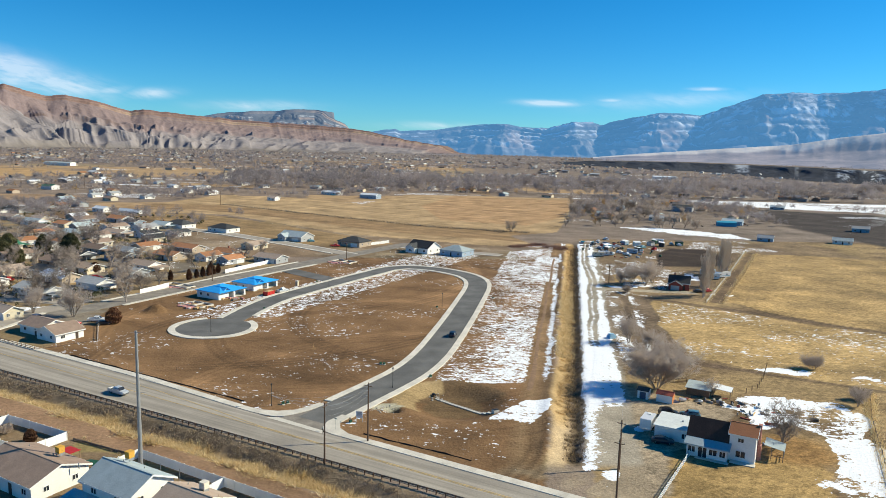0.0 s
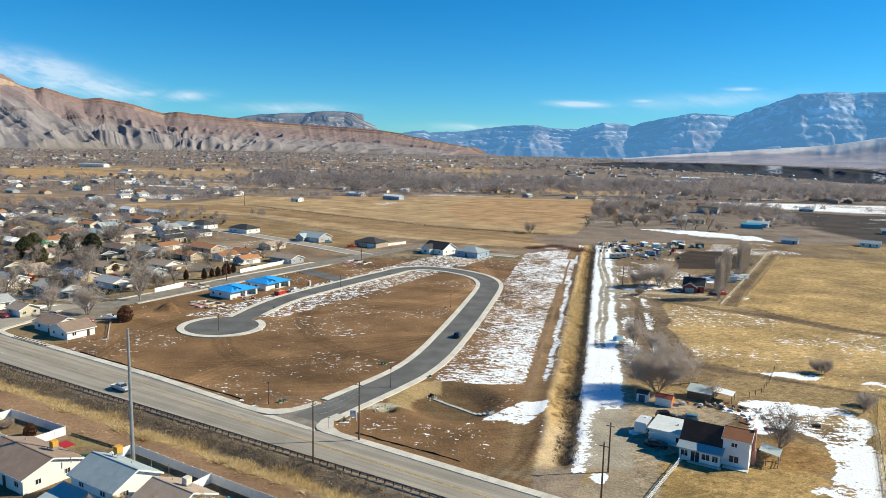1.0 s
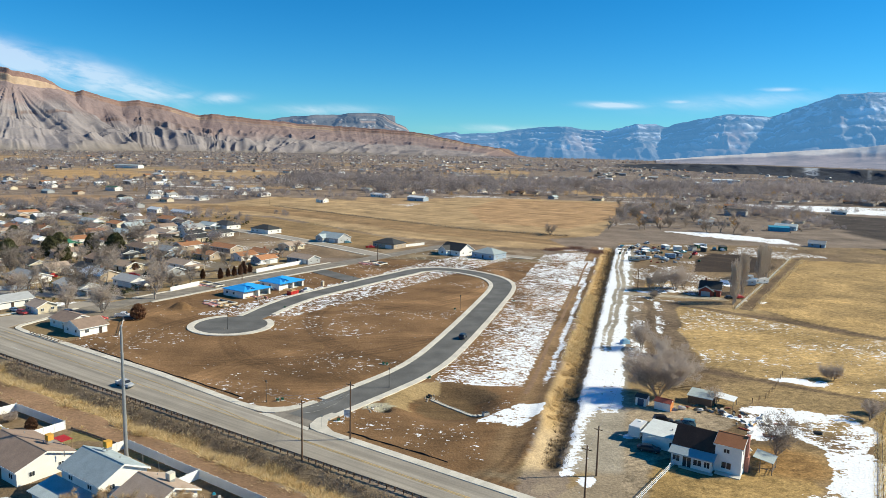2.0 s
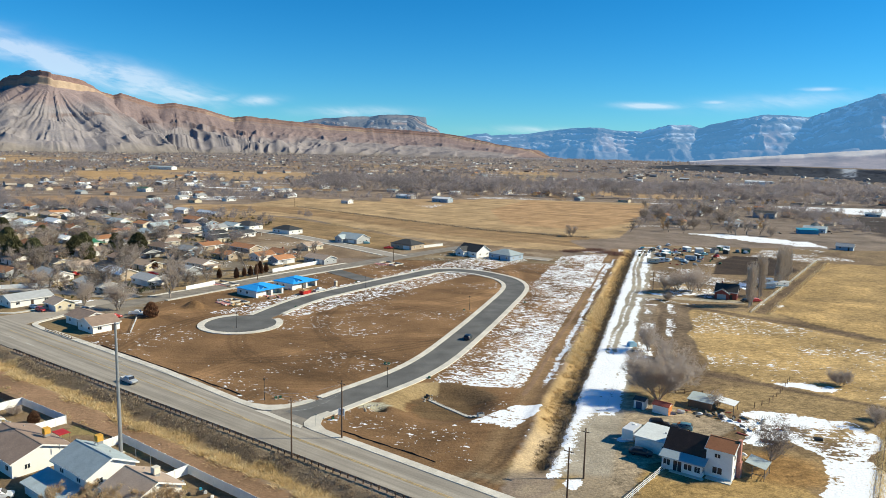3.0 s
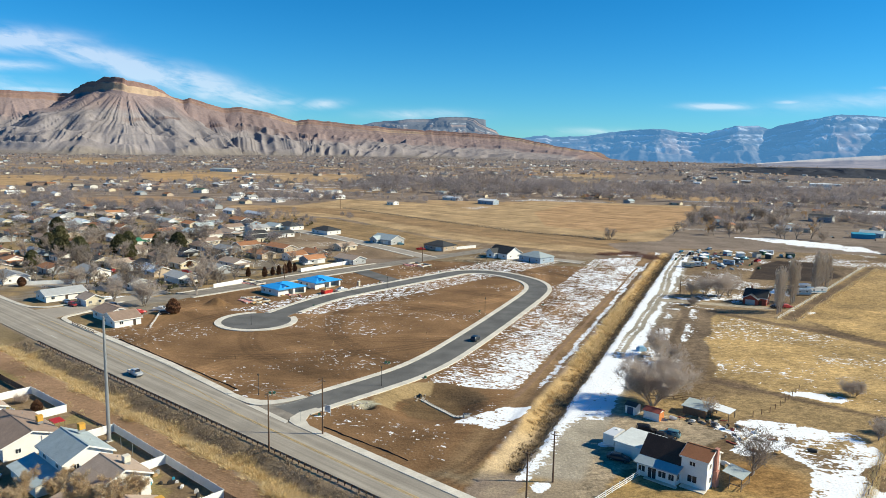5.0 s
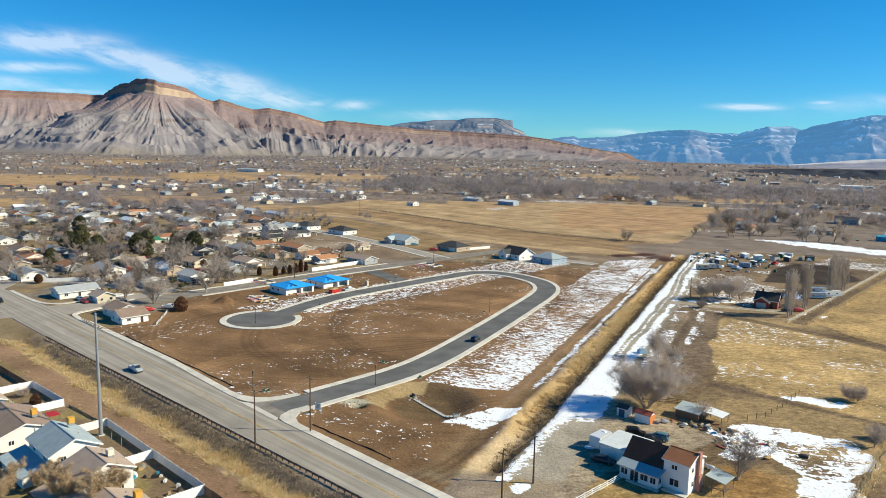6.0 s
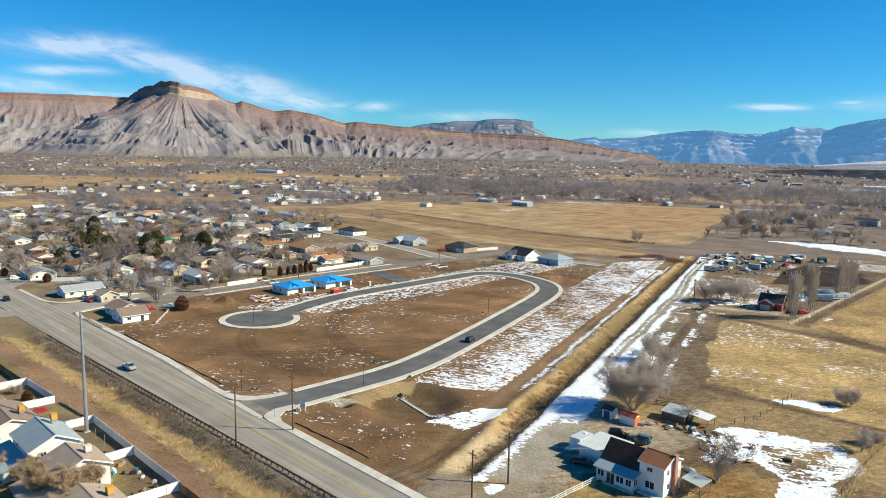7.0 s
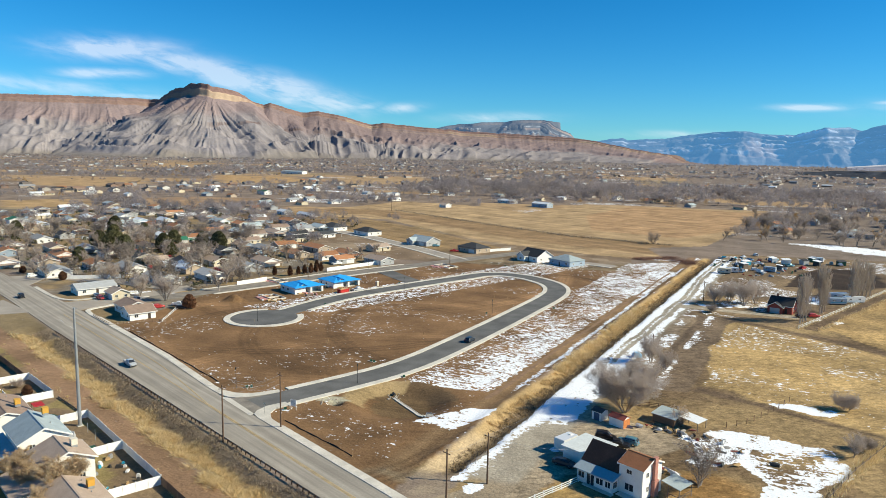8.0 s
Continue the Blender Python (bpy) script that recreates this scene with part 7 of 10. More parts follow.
def awning(a, b):
    t = thing("patio_awning", ab(a, b), "red slatted patio awning beside a yard", "awning")
    part("roof_panel", boxes((-1.6, 1.6, -1.1, 1.1, 2.2, 2.28)), "red_paint", t)
    for x in (-1.5, 1.5):
        for y in (-1.0, 1.0):
            piece("post", "awning_post", lambda: boxes((-0.05, 0.05, -0.05, 0.05, -0.2, 2.2)), "wood_fence", t, pose(x, y, 0))


awning(-8.0, -27.0)


def sheet(name, pts, mat, label, category, h=0.08):
    """A rumpled low cover on the ground."""
    x, y = pts[0]
    t = thing(name, at(x, y), label, category)
    inv = t.matrix_basis.inverted()
    bm = bmesh.new()
    rnd = random.Random(len(label))
    c = sum((Vector(p) for p in pts), Vector((0, 0))) / len(pts)
    rings = []
    for f in (1.0, 0.7, 0.35):
        rings.append([bm.verts.new(inv @ Vector((c.x + (p[0] - c.x) * f, c.y + (p[1] - c.y) * f, float(ground_z(*p)) + (0.03 if f == 1 else h + rnd.uniform(0, h))))) for p in pts])
    n = len(pts)
    for p, q in zip(rings, rings[1:]):
        for k in range(n):
            bm.faces.new((p[k], p[(k + 1) % n], q[(k + 1) % n], q[k]))
    bm.faces.new(rings[-1])
    part("cover", bm, mat, t)


sheet("green_tarp", [plan(a, b) for a, b in ((-6, -25.8), (-2, -26.2), (-0.5, -24.4), (-2.5, -23.8), (-5.5, -24.6))], "green_box", "green tarpaulin spread on a yard", "tarpaulin")
sheet("grey_tarp", [plan(a, b) for a, b in ((9, -26.4), (12, -26.7), (12.9, -25), (10.5, -24.2), (8.7, -25))], "wall_grey", "grey tarpaulin over a pile in a yard", "tarpaulin", 0.5)


def trampoline(a, b):
    t = thing("garden_bed", ab(a, b), "dark timber garden bed with green cover", "garden bed")
    part("frame", boxes((-1.3, 1.3, -0.9, -0.8, -0.1, 0.45), (-1.3, 1.3, 0.8, 0.9, -0.1, 0.45), (-1.3, -1.2, -0.8, 0.8, -0.1, 0.45), (1.2, 1.3, -0.8, 0.8, -0.1, 0.45)), "wood_grey", t)
    part("cover", boxes((-1.2, 0.2, -0.8, 0.8, 0.2, 0.36)), "green_box", t)


trampoline(20.5, -24.0)
YARD = random.Random(4)
for k in range(26):
    a, b = YARD.uniform(26.5, 42), YARD.uniform(-28.4, -21.4)
    mat = YARD.choice(["tarp_blue", "wall_white", "wood_raw", "steel_dark", "steel", "steel_dark", "wood_raw", "wood_raw", "red_paint"])
    w, d, hh = YARD.uniform(0.3, 1.3), YARD.uniform(0.2, 0.6), YARD.uniform(0.15, 0.6)
    x, y = plan(a, b)
    t = thing("yard_clutter", at(x, y, YARD.uniform(0, 180)), "small " + {"tarp_blue": "blue plastic", "wall_white": "white", "wood_raw": "raw wooden", "steel_dark": "black metal", "steel": "grey metal", "red_paint": "red", "trim_white": "white painted"}[mat] + " odds and ends lying in a yard", "clutter", "yard clutter")
    bm = boxes((-w / 2, w / 2, -d / 2, d / 2, -0.1, hh), (-w / 3, w / 2.5, -d / 2.4, d / 2.2, hh, hh * 1.4))
    bmesh.ops.bevel(bm, geom=bm.edges[:], offset=0.03, segments=1)
    part("body", bm, mat, t)
tw = thing("paddling_pool", ab(44.0, -32.9), "turquoise round paddling pool in a yard", "paddling pool")
bm = bmesh.new()
tube(bm, (0, 0, -0.1), (0, 0, 0.3), 0.9, 0.95, n=16)
part("basin", bm, "pool", tw)
for a, b, s in ((24, -45, 1.1), (38.6, -33.6, 1.25), (33.5, -37.5, 1.25), (43, -38.4, 0.9), (23, -38.4, 0.8)):
    x, y = plan(a, b)
    tree("leafy", x, y, s * 0.75, a * 11)
evergreen("bronze", *plan(-22.5, -25.9), 0.62, label="low red-brown rounded shrub in a fenced yard")
tree("shrub", *plan(-30.5, -26.4), 0.7, 40)
vehicle(ab(7.5, -44.9, 60), "suv", "car_white", "white family car parked in a driveway")
for a, z in ((11, 1.9), (16, 2.1)):
    t = thing("clothes_post", ab(a, -22.0), "thin grey steel clothes-line post in a yard", "post", "clothes-line posts")
    bm = bmesh.new()
    tube(bm, (0, 0, -0.3), (0, 0, z + 0.4), 0.05, n=6)
    part("post", bm, "steel", t)

# ---- vehicles ----
vehicle(ab(-33.0, 1.9, 0, 0.06), "pickup", "car_silver", "silver-blue pickup truck driving on the highway", "pickup truck")
vehicle(pose(36.5, 228.0, 0.07, 0, 0, 75), "suv", "car_dark", "dark blue family car parked at the kerb")

# ---- the farmhouse ----
def farmhouse():
    h = thing("farmhouse", ab(97.7, 46.1, 0, 0.0), "white farmhouse with brown and rust roofs and a glazed porch", "house")
    # saltbox body: x -6.2..1.8, y -3.2..3
    bm = bmesh.new()
    prof = [(-3.2, -0.3), (3.2, -0.3), (3.2, 4.4), (0.1, 6.4), (-3.2, 3.3)]
    A = [bm.verts.new((-6.2, y, z)) for y, z in prof]
    B = [bm.verts.new((1.8, y, z)) for y, z in prof]
    bm.faces.new(A[::-1])
    bm.faces.new(B)
    for k in range(5):
        bm.faces.new((A[k], A[(k + 1) % 5], B[(k + 1) % 5], B[k]))
    part("wall", bm, "wall_white", h)
    bm = bmesh.new()
    for q in (((-3.3, 3.25), (0.1, 6.45), (0.1, 6.62), (-3.4, 3.4)), ((3.5, 4.25), (0.1, 6.45), (0.1, 6.62), (3.6, 4.4))):
        A = [bm.verts.new((-6.5, y, z)) for y, z in q]
        B = [bm.verts.new((1.78, y, z)) for y, z in q]
        bm.faces.new(A)
        bm.faces.new(B[::-1])
        for k in range(4):
            bm.faces.new((A[k], B[k], B[(k + 1) % 4], A[(k + 1) % 4]))
    bmesh.ops.recalc_face_normals(bm, faces=bm.faces)
    part("roof", bm, material("shingle_brown", (0.085, 0.045, 0.032), 0.9, grain=0.2, scale=5, stain=0.15, stain_scale=0.7, bump=0.3), h, "dark brown shingle roof")
    # two-storey block
    bk = part("block_wall", gable_walls(4.9, 6.3, 5.5, 1.35, -0.3), "wall_white", h)
    bk.matrix_basis = pose(4.25, 0.05, 0)
    r = part("block_roof", gable_roof(4.9, 6.3, 5.5, 1.35, 0.3), material("shingle_rust", (0.30, 0.125, 0.06), 0.9, grain=0.18, scale=5, stain=0.12, stain_scale=0.7, bump=0.3), h, "rust-coloured shingle roof")
    r.matrix_basis = pose(4.25, 0.05, 0)
    f = part("block_fascia", fascia(4.9, 6.3, 5.5, 1.35, 0.3), "trim_white", h)
    f.matrix_basis = pose(4.25, 0.05, 0)
    add_window(h, 3.9, -3.1, 4.4, 0, 1.2, 0.9)
    add_window(h, 4.0, -3.1, 1.5, 0, 2.0, 1.5)
    add_window(h, 6.7, -1.6, 4.3, 90, 0.8, 1.0)
    add_window(h, 6.7, -1.4, 1.6, 90, 0.8, 1.1)
    # glazed porch
    part("porch_wall", boxes((-6.0, 1.75, -5.2, -3.22, -0.3, 2.45)), "wall_white", h)
    bm = bmesh.new()
    vs = [bm.verts.new((x, y, z + d)) for x in (-6.5, 2.3) for y, z in ((-5.75, 2.45), (-3.15, 3.28)) for d in (0, 0.14)]
    bmesh.ops.convex_hull(bm, input=vs)
    part("porch_roof", bm, material("porch_metal", (0.36, 0.43, 0.46), 0.55, metal=0.2, grain=0.08, scale=2), h, "blue-grey metal porch roof")
    for x, w in ((-5.0, 1.5), (0.9, 1.2), (-0.9, 1.7)):
        add_window(h, x, -5.2, 1.45, 0, w, 1.35)
    add_window(h, 1.75, -4.2, 1.45, 90, 1.3, 1.35)
    add_door(h, -2.9, -5.2, 0, 1.6, 2.1, "glass")
    part("door_frame", boxes((-3.8, -3.7, -5.26, -5.2, 0, 2.15), (-2.1, -2.0, -5.26, -5.2, 0, 2.15), (-2.95, -2.85, -5.27, -5.24, 0, 2.1)), "trim_white", h)
    part("step", boxes((-4.2, 2.2, -6.1, -5.2, -0.3, 0.12)), "concrete", h)
    part("terrace", boxes((2.2, 6.9, -4.6, -3.1, -0.3, 0.1)), "concrete", h)
    # chimney against the end wall
    part("chimney", boxes((6.72, 7.5, -0.3, 1.0, -0.3, 3.0), (6.74, 7.3, -0.1, 0.85, 3.0, 7.1), (6.7, 7.36, -0.16, 0.9, 7.1, 7.25)), material("pink_brick", (0.42, 0.20, 0.16), 0.85, grain=0.2, scale=6, stain=0.1, stain_scale=1.2), h, "pinkish painted brick chimney")
    # side roof on posts
    sr = thing("side_porch", ab(107.2, 49.0, 0, 0.0), "lean-to with a pale translucent roof beside the farmhouse", "lean-to")
    bm = bmesh.new()
    vs = [bm.verts.new((x, y, z + d)) for x, z in ((-1.6, 2.9), (2.2, 2.3)) for y in (-1.8, 2.8) for d in (0, 0.06)]
    bmesh.ops.convex_hull(bm, input=vs)
    part("roof_sheet", bm, "roof_bluegrey", sr)
    for x, y, z in ((2.0, -1.7, 2.3), (2.0, 2.6, 2.3), (-0.2, -1.7, 2.6)):
        piece("post", "leanto_post", lambda: boxes((-0.06, 0.06, -0.06, 0.06, -0.2, 2.4)), "wood_grey", sr, pose(x, y, 0))
    part("rail", boxes((-0.2, 2.0, -1.75, -1.65, 0.9, 1.0), (1.95, 2.05, -1.7, 2.6, 0.9, 1.0), (1.95, 2.05, -1.7, 2.6, 0.45, 0.52)), "wood_grey", sr)
    # flat-roofed garage
    g = thing("garage", ab(87.7, 50.1, 0, 0.0), "low white garage with a pale flat roof", "garage")
    part("wall", boxes((-3.7, 3.75, -3.7, 3.7, -0.3, 2.7)), "wall_white", g)
    bm = bmesh.new()
    vs = [bm.verts.new((x, y, z + d)) for x in (-4.0, 4.1) for y, z in ((-4.1, 2.72), (4.1, 3.1)) for d in (0, 0.18)]
    bmesh.ops.convex_hull(bm, input=vs)
    part("roof", bm, material("roof_membrane", (0.62, 0.65, 0.64), 0.7, grain=0.06, scale=2, stain=0.1, stain_scale=0.5), g, "pale grey membrane roof")
    part("vent", boxes((1.2, 1.5, 0.2, 0.5, 2.9, 3.4)), "steel", g)
    add_garage(g, -1.6, -3.7, 0, 3.4, 2.2)
    add_window(g, 2.6, -3.7, 1.4, 0, 1.4, 1.2)
    # boxy trailer
    t = thing("box_trailer", ab(81.6, 50.5, 0, 0.0), "white boxy cargo trailer beside the garage", "trailer")
    bm = boxes((-1.25, 1.25, -2.4, 2.4, 0.55, 2.85))
    bmesh.ops.bevel(bm, geom=bm.edges[:], offset=0.08, segments=2)
    part("box", bm, "car_white", t)
    part("door", boxes((-1.1, -0.03, -2.44, -2.4, 0.65, 2.7), (0.03, 1.1, -2.44, -2.4, 0.65, 2.7)), "trim_white", t)
    part("roof_hatch", boxes((-0.4, 0.4, 1.0, 1.8, 2.85, 2.97)), "trim_white", t)
    part("hitch", boxes((-0.07, 0.07, 2.4, 3.6, 0.45, 0.6)), "steel_dark", t)
    for y in (-0.45, 0.45):
        def tyres():
            bm = bmesh.new()
            tube(bm, (-1.32, 0, 0.34), (-1.1, 0, 0.34), 0.34, n=14)
            tube(bm, (1.1, 0, 0.34), (1.32, 0, 0.34), 0.34, n=14)
            return bm
        piece("wheel", "trailer_wheels", tyres, "rubber", t, pose(0, y, 0))


farmhouse()
rail_fence([(77.4, 138.6), (63.0, 119.0), (56, 109)], 1.2, "vinyl", "white three-rail fence beside the farm drive")
vehicle(ab(86.3, 44.0, 12, 0.0), "sedan", "car_dark", "dark car parked before the garage")
vehicle(at(80.5, 158.8, 0), "van", "car_black", "black van parked behind the garage", "van")
vehicle(at(85.2, 157.6, 160), "suv", "car_teal", "blue-grey car parked behind the garage")
vehicle(at(82.8, 155.2, -5), "pickup", "car_black", "black pickup parked behind the garage", "pickup truck")


def shed(m, L, D, h, rise, wall, roof, label, door=None, name="shed", flat=False):
    s = thing(name, m, label, "shed", "sheds")
    if flat:
        part("wall", boxes((-L / 2, L / 2, -D / 2, D / 2, -0.3, h)), wall, s)
        bm = bmesh.new()
        vs = [bm.verts.new((x, y, z + d)) for x in (-L / 2 - 0.3, L / 2 + 0.3) for y, z in ((-D / 2 - 0.3, h), (D / 2 + 0.3, h + rise)) for d in (0.01, 0.12)]
        bmesh.ops.convex_hull(bm, input=vs)
        part("roof", bm, roof, s)
    else:
        part("wall", gable_walls(L, D, h, rise, -0.3), wall, s)
        part("roof", gable_roof(L, D, h, rise, 0.2, 0.08), roof, s)
    if door:
        add_door(s, door[0], -D / 2, 0, door[1], door[2], door[3])
    return s


shed(at(79.0, 170.8, DEG_A), 2.6, 2.6, 2.1, 0.5, "wall_white", "roof_dark", "small white garden shed with a blue door", (0, 1.5, 1.8, "door_blue"))
s = shed(at(83.4, 168.0, DEG_A), 3.8, 2.6, 2.0, 0.6, "wall_white", "barn_red", "small white shed with a red roof and orange end", None)
part("end_board", boxes((1.91, 1.95, -1.28, 1.28, -0.2, 1.95)), "orange_board", s, "bare orange board end wall")
shed(at(94.3, 173.0, DEG_A), 5.6, 4.0, 1.9, 0.75, "wood_fence", "roof_bluegrey", "low brown barn with a blue-grey tin roof", None, "barn", True)
cp = thing("carport", at(99.6, 171.3, DEG_A), "open carport with a bright white sheet roof", "carport")
bm = bmesh.new()
vs = [bm.verts.new((x, y, z + d)) for x, z in ((-2.3, 2.4), (2.3, 2.0)) for y in (-2.0, 2.2) for d in (0, 0.08)]
bmesh.ops.convex_hull(bm, input=vs)
part("roof_sheet", bm, "roof_white", cp)
for x in (-2.1, 2.1):
    for y in (-1.8, 2.0):
        piece("post", "carport_post", lambda: boxes((-0.07, 0.07, -0.07, 0.07, -0.2, 2.0)), "wood_grey", cp, pose(x, y, 0))
tl = thing("blue_tarp_pile", at(88.6, 226.5, 20), "pile under a pale blue tarpaulin beside the lane", "tarpaulin")
bm = boxes((-1.3, 1.3, -0.9, 0.9, -0.2, 1.1), (-1.0, 0.8, -0.6, 0.7, 1.1, 1.5))
bmesh.ops.bevel(bm, geom=bm.edges[:], offset=0.2, segments=2)
part("cover", bm, "tarp_pale", tl)

JUNK = random.Random(9)
for k in range(110):
    if k < 58:
        x, y = plan(JUNK.gauss(97.2, 3.6), JUNK.gauss(56.4, 1.6))
    elif k < 84:
        x, y = JUNK.gauss(93.5, 3.2), JUNK.gauss(167.5, 1.2)
    else:
        x, y = JUNK.gauss(103, 4), JUNK.gauss(160, 4)
    mat = JUNK.choice(["wood_raw", "wood_grey", "steel", "trim_white", "wall_white", "barn_red", "steel_dark", "wood_raw", "rock"])
    words = {"wood_raw": "pale boards", "wood_grey": "grey weathered boards", "steel": "grey scrap metal", "trim_white": "white painted scrap", "wall_white": "white scrap panel", "barn_red": "red painted scrap", "steel_dark": "black scrap iron", "rock": "tan rubble"}[mat]
    t = thing("scrap_pile", at(x, y, JUNK.uniform(0, 180)), words + " heaped in the farm yard", "scrap", "farm yard scrap")
    bm = bmesh.new()
    l, w, hh = JUNK.uniform(0.8, 3.2), JUNK.uniform(0.25, 1.2), JUNK.uniform(0.2, 1.1)
    pts = [bm.verts.new((JUNK.uniform(-l, l) / 2, JUNK.uniform(-w, w) / 2, JUNK.uniform(-0.1, hh))) for j in range(14)]
    bmesh.ops.convex_hull(bm, input=pts)
    part("lump", bm, mat, t)

tree("giant", 84.8, 177.0, 1.3, 20)
tree("ash", 92.5, 221.0, 0.85, 130)
tree("ash", 96, 214, 0.62, 200)
tree("open", 97.8, 140.8, 1.3, 60, "bare yard tree with dark spreading limbs")
tree("shrub", 137.3, 193.3, 1.35, 0)
tree("open", 97.2, 171.5, 0.62, 200)
tree("open", 130.5, 163.5, 0.7, 70)
tree("shrub", 133.8, 168, 1.0, 170)
rail_fence([(107.1, 173.5), (112, 177), (118, 185), (125, 196)], 1.3, "wood_fence", "old brown timber fence posts at the field's edge", 0, 3.2)
rail_fence([(84, 181), (90.5, 182.5), (97, 181.5)], 1.2, "wood_fence", "dark timber corral rails behind the tree", 3, 2.2)
rail_fence([(98, 104), (128.5, 155.5), (140, 172.5)], 1.1, "wood_grey", "grey wire fence line with thin posts", 1, 4.5)

# ---- the new plot ----
def blue_house(m, flip, label):
    """House under construction: sheathed walls, open garage, blue roof membrane."""
    h = thing("unfinished_house", m, label, "house", "houses under construction")
    L, D = 12.4, 13.6          # x towards the street, y along it
    part("wall", boxes((-L / 2, L / 2 - 4.0, -D / 2, D / 2, -0.2, 2.8)), "wall_white", h, "white house-wrap walls")
    part("garage_wall", boxes((L / 2 - 4.0, L / 2, 0.4, 0.6, -0.2, 2.8), (L / 2 - 4.0, L / 2, D / 2 - 0.2, D / 2, -0.2, 2.8), (L / 2 - 0.2, L / 2, 0.6, 1.3, -0.2, 2.8), (L / 2 - 0.2, L / 2, D / 2 - 0.9, D / 2 - 0.2, -0.2, 2.8), (L / 2 - 0.2, L / 2, 1.3, D / 2 - 0.9, 2.35, 2.8)), "wall_white", h)
    part("porch_post", boxes((L / 2 - 1.6, L / 2 - 1.4, -1.2, -1.0, -0.2, 2.8), (L / 2 - 4.0, L / 2 - 1.4, -1.2, -1.08, 2.5, 2.8)), "wood_raw", h, "raw timber porch post")
    part("sheathing", boxes((L / 2 - 3.98, L / 2 - 3.94, -1.0, 0.4, 0.0, 2.7)), "wood_raw", h, "bare board sheathing")
    part("front_wall", boxes((L / 2 - 4.0, L / 2 - 0.6, -D / 2, -1.6, -0.2, 2.8)), "wall_white", h)
    part("slab", boxes((-L / 2 - 0.1, L / 2 + 0.1, -D / 2 - 0.1, D / 2 + 0.1, -0.4, 0.05)), "concrete", h)
    r = part("roof", hip_roof(D, L, 2.8, 2.0, 0.5), "membrane_blue", h, "bright blue roof membrane")
    r.matrix_basis = pose(0, 0, 0, 0, 0, 90)
    g = part("gable_roof", gable_roof(6.0, 3.6, 2.75, 1.0, 0.3), "membrane_blue", h)
    g.matrix_basis = pose(2.6, -2.6, 0.35, 0, 0, 0)
    g = part("gable_wall", gable_walls(5.6, 3.4, 2.7, 1.0, 2.4), "wood_raw", h)
    g.matrix_basis = pose(2.5, -2.6, 0.35)
    for y in (-3.2, 3.2):
        add_window(h, -L / 2, y, 1.5, -90, 1.5, 1.1)
    for x in (-4, 0):
        add_window(h, x, -D / 2, 1.5, 0, 1.2, 1.1)
    return h


blue_house(ab(-97.0, 95.9), 1, "half-built white house with a bright blue roof membrane")
blue_house(ab(-98.4, 116.1), 1, "second half-built white house with a bright blue roof membrane")


def foundation(x, y, L, D, label, stacks=True):
    f = thing("foundation", at(x, y, DEG_A), label, "foundation")
    part("footing", boxes((-L / 2, L / 2, -D / 2, -D / 2 + 0.25, -0.2, 0.6), (-L / 2, L / 2, D / 2 - 0.25, D / 2, -0.2, 0.6), (-L / 2, -L / 2 + 0.25, -D / 2, D / 2, -0.2, 0.6), (L / 2 - 0.25, L / 2, -D / 2, D / 2, -0.2, 0.6), (-0.12, 0.12, -D / 2, D / 2, -0.2, 0.6)), "concrete", f)
    part("form_board", boxes((-L / 2 - 1, L / 2 - 1, -D / 2 - 1.4, -D / 2 - 0.6, -0.1, 0.25), (-L / 2, 0.5, -D / 2 - 2.6, -D / 2 - 1.7, -0.1, 0.3)), "pink_board", f, "pinkish form boards")
    part("plank", boxes((L / 2 - 3, L / 2 + 2, -D / 2 - 1.2, -D / 2 - 0.9, -0.1, 0.3), (L / 2, L / 2 + 3, 0, 0.5, -0.1, 0.35)), "wood_raw", f, "raw timber planks")


foundation(-54.5, 271.5, 10, 6, "concrete house footing with pink boards lying round it")
foundation(-6.0, 373, 12, 7, "concrete house footing with pink boards beside the bare soil")
foundation(-71, 307, 14, 5, "concrete footing and pink forms beside the back street")
LUM = random.Random(12)
for k in range(46):
    c = LUM.choice([(-53, 267, 6, 3), (-44, 282, 5, 3), (-60, 272, 4, 3), (-4, 369, 6, 3), (-38, 300, 4, 2)])
    x, y = LUM.gauss(c[0], c[2] / 2), LUM.gauss(c[1], c[3] / 2)
    mat = LUM.choice(["wood_raw", "wood_raw", "pink_board", "trim_white", "concrete", "wood_grey"])
    words = {"wood_raw": "raw yellow lumber", "pink_board": "pink insulation boards", "trim_white": "white wrapped panels", "concrete": "grey block rubble", "wood_grey": "dark used boards"}[mat]
    t = thing("lumber_stack", at(x, y, LUM.uniform(0, 180)), words + " stacked on the building plot", "lumber", "building site stacks")
    bm = bmesh.new()
    l, w, hh = LUM.uniform(1.2, 3.6), LUM.uniform(0.4, 1.2), LUM.uniform(0.15, 0.6)
    box(bm, -l / 2, l / 2, -w / 2, w / 2, -0.1, hh, pose(0, 0, 0, 0, LUM.uniform(-4, 4), 0))
    bmesh.ops.bevel(bm, geom=bm.edges[:], offset=0.03, segments=1)
    part("timber_pack", bm, mat, t)

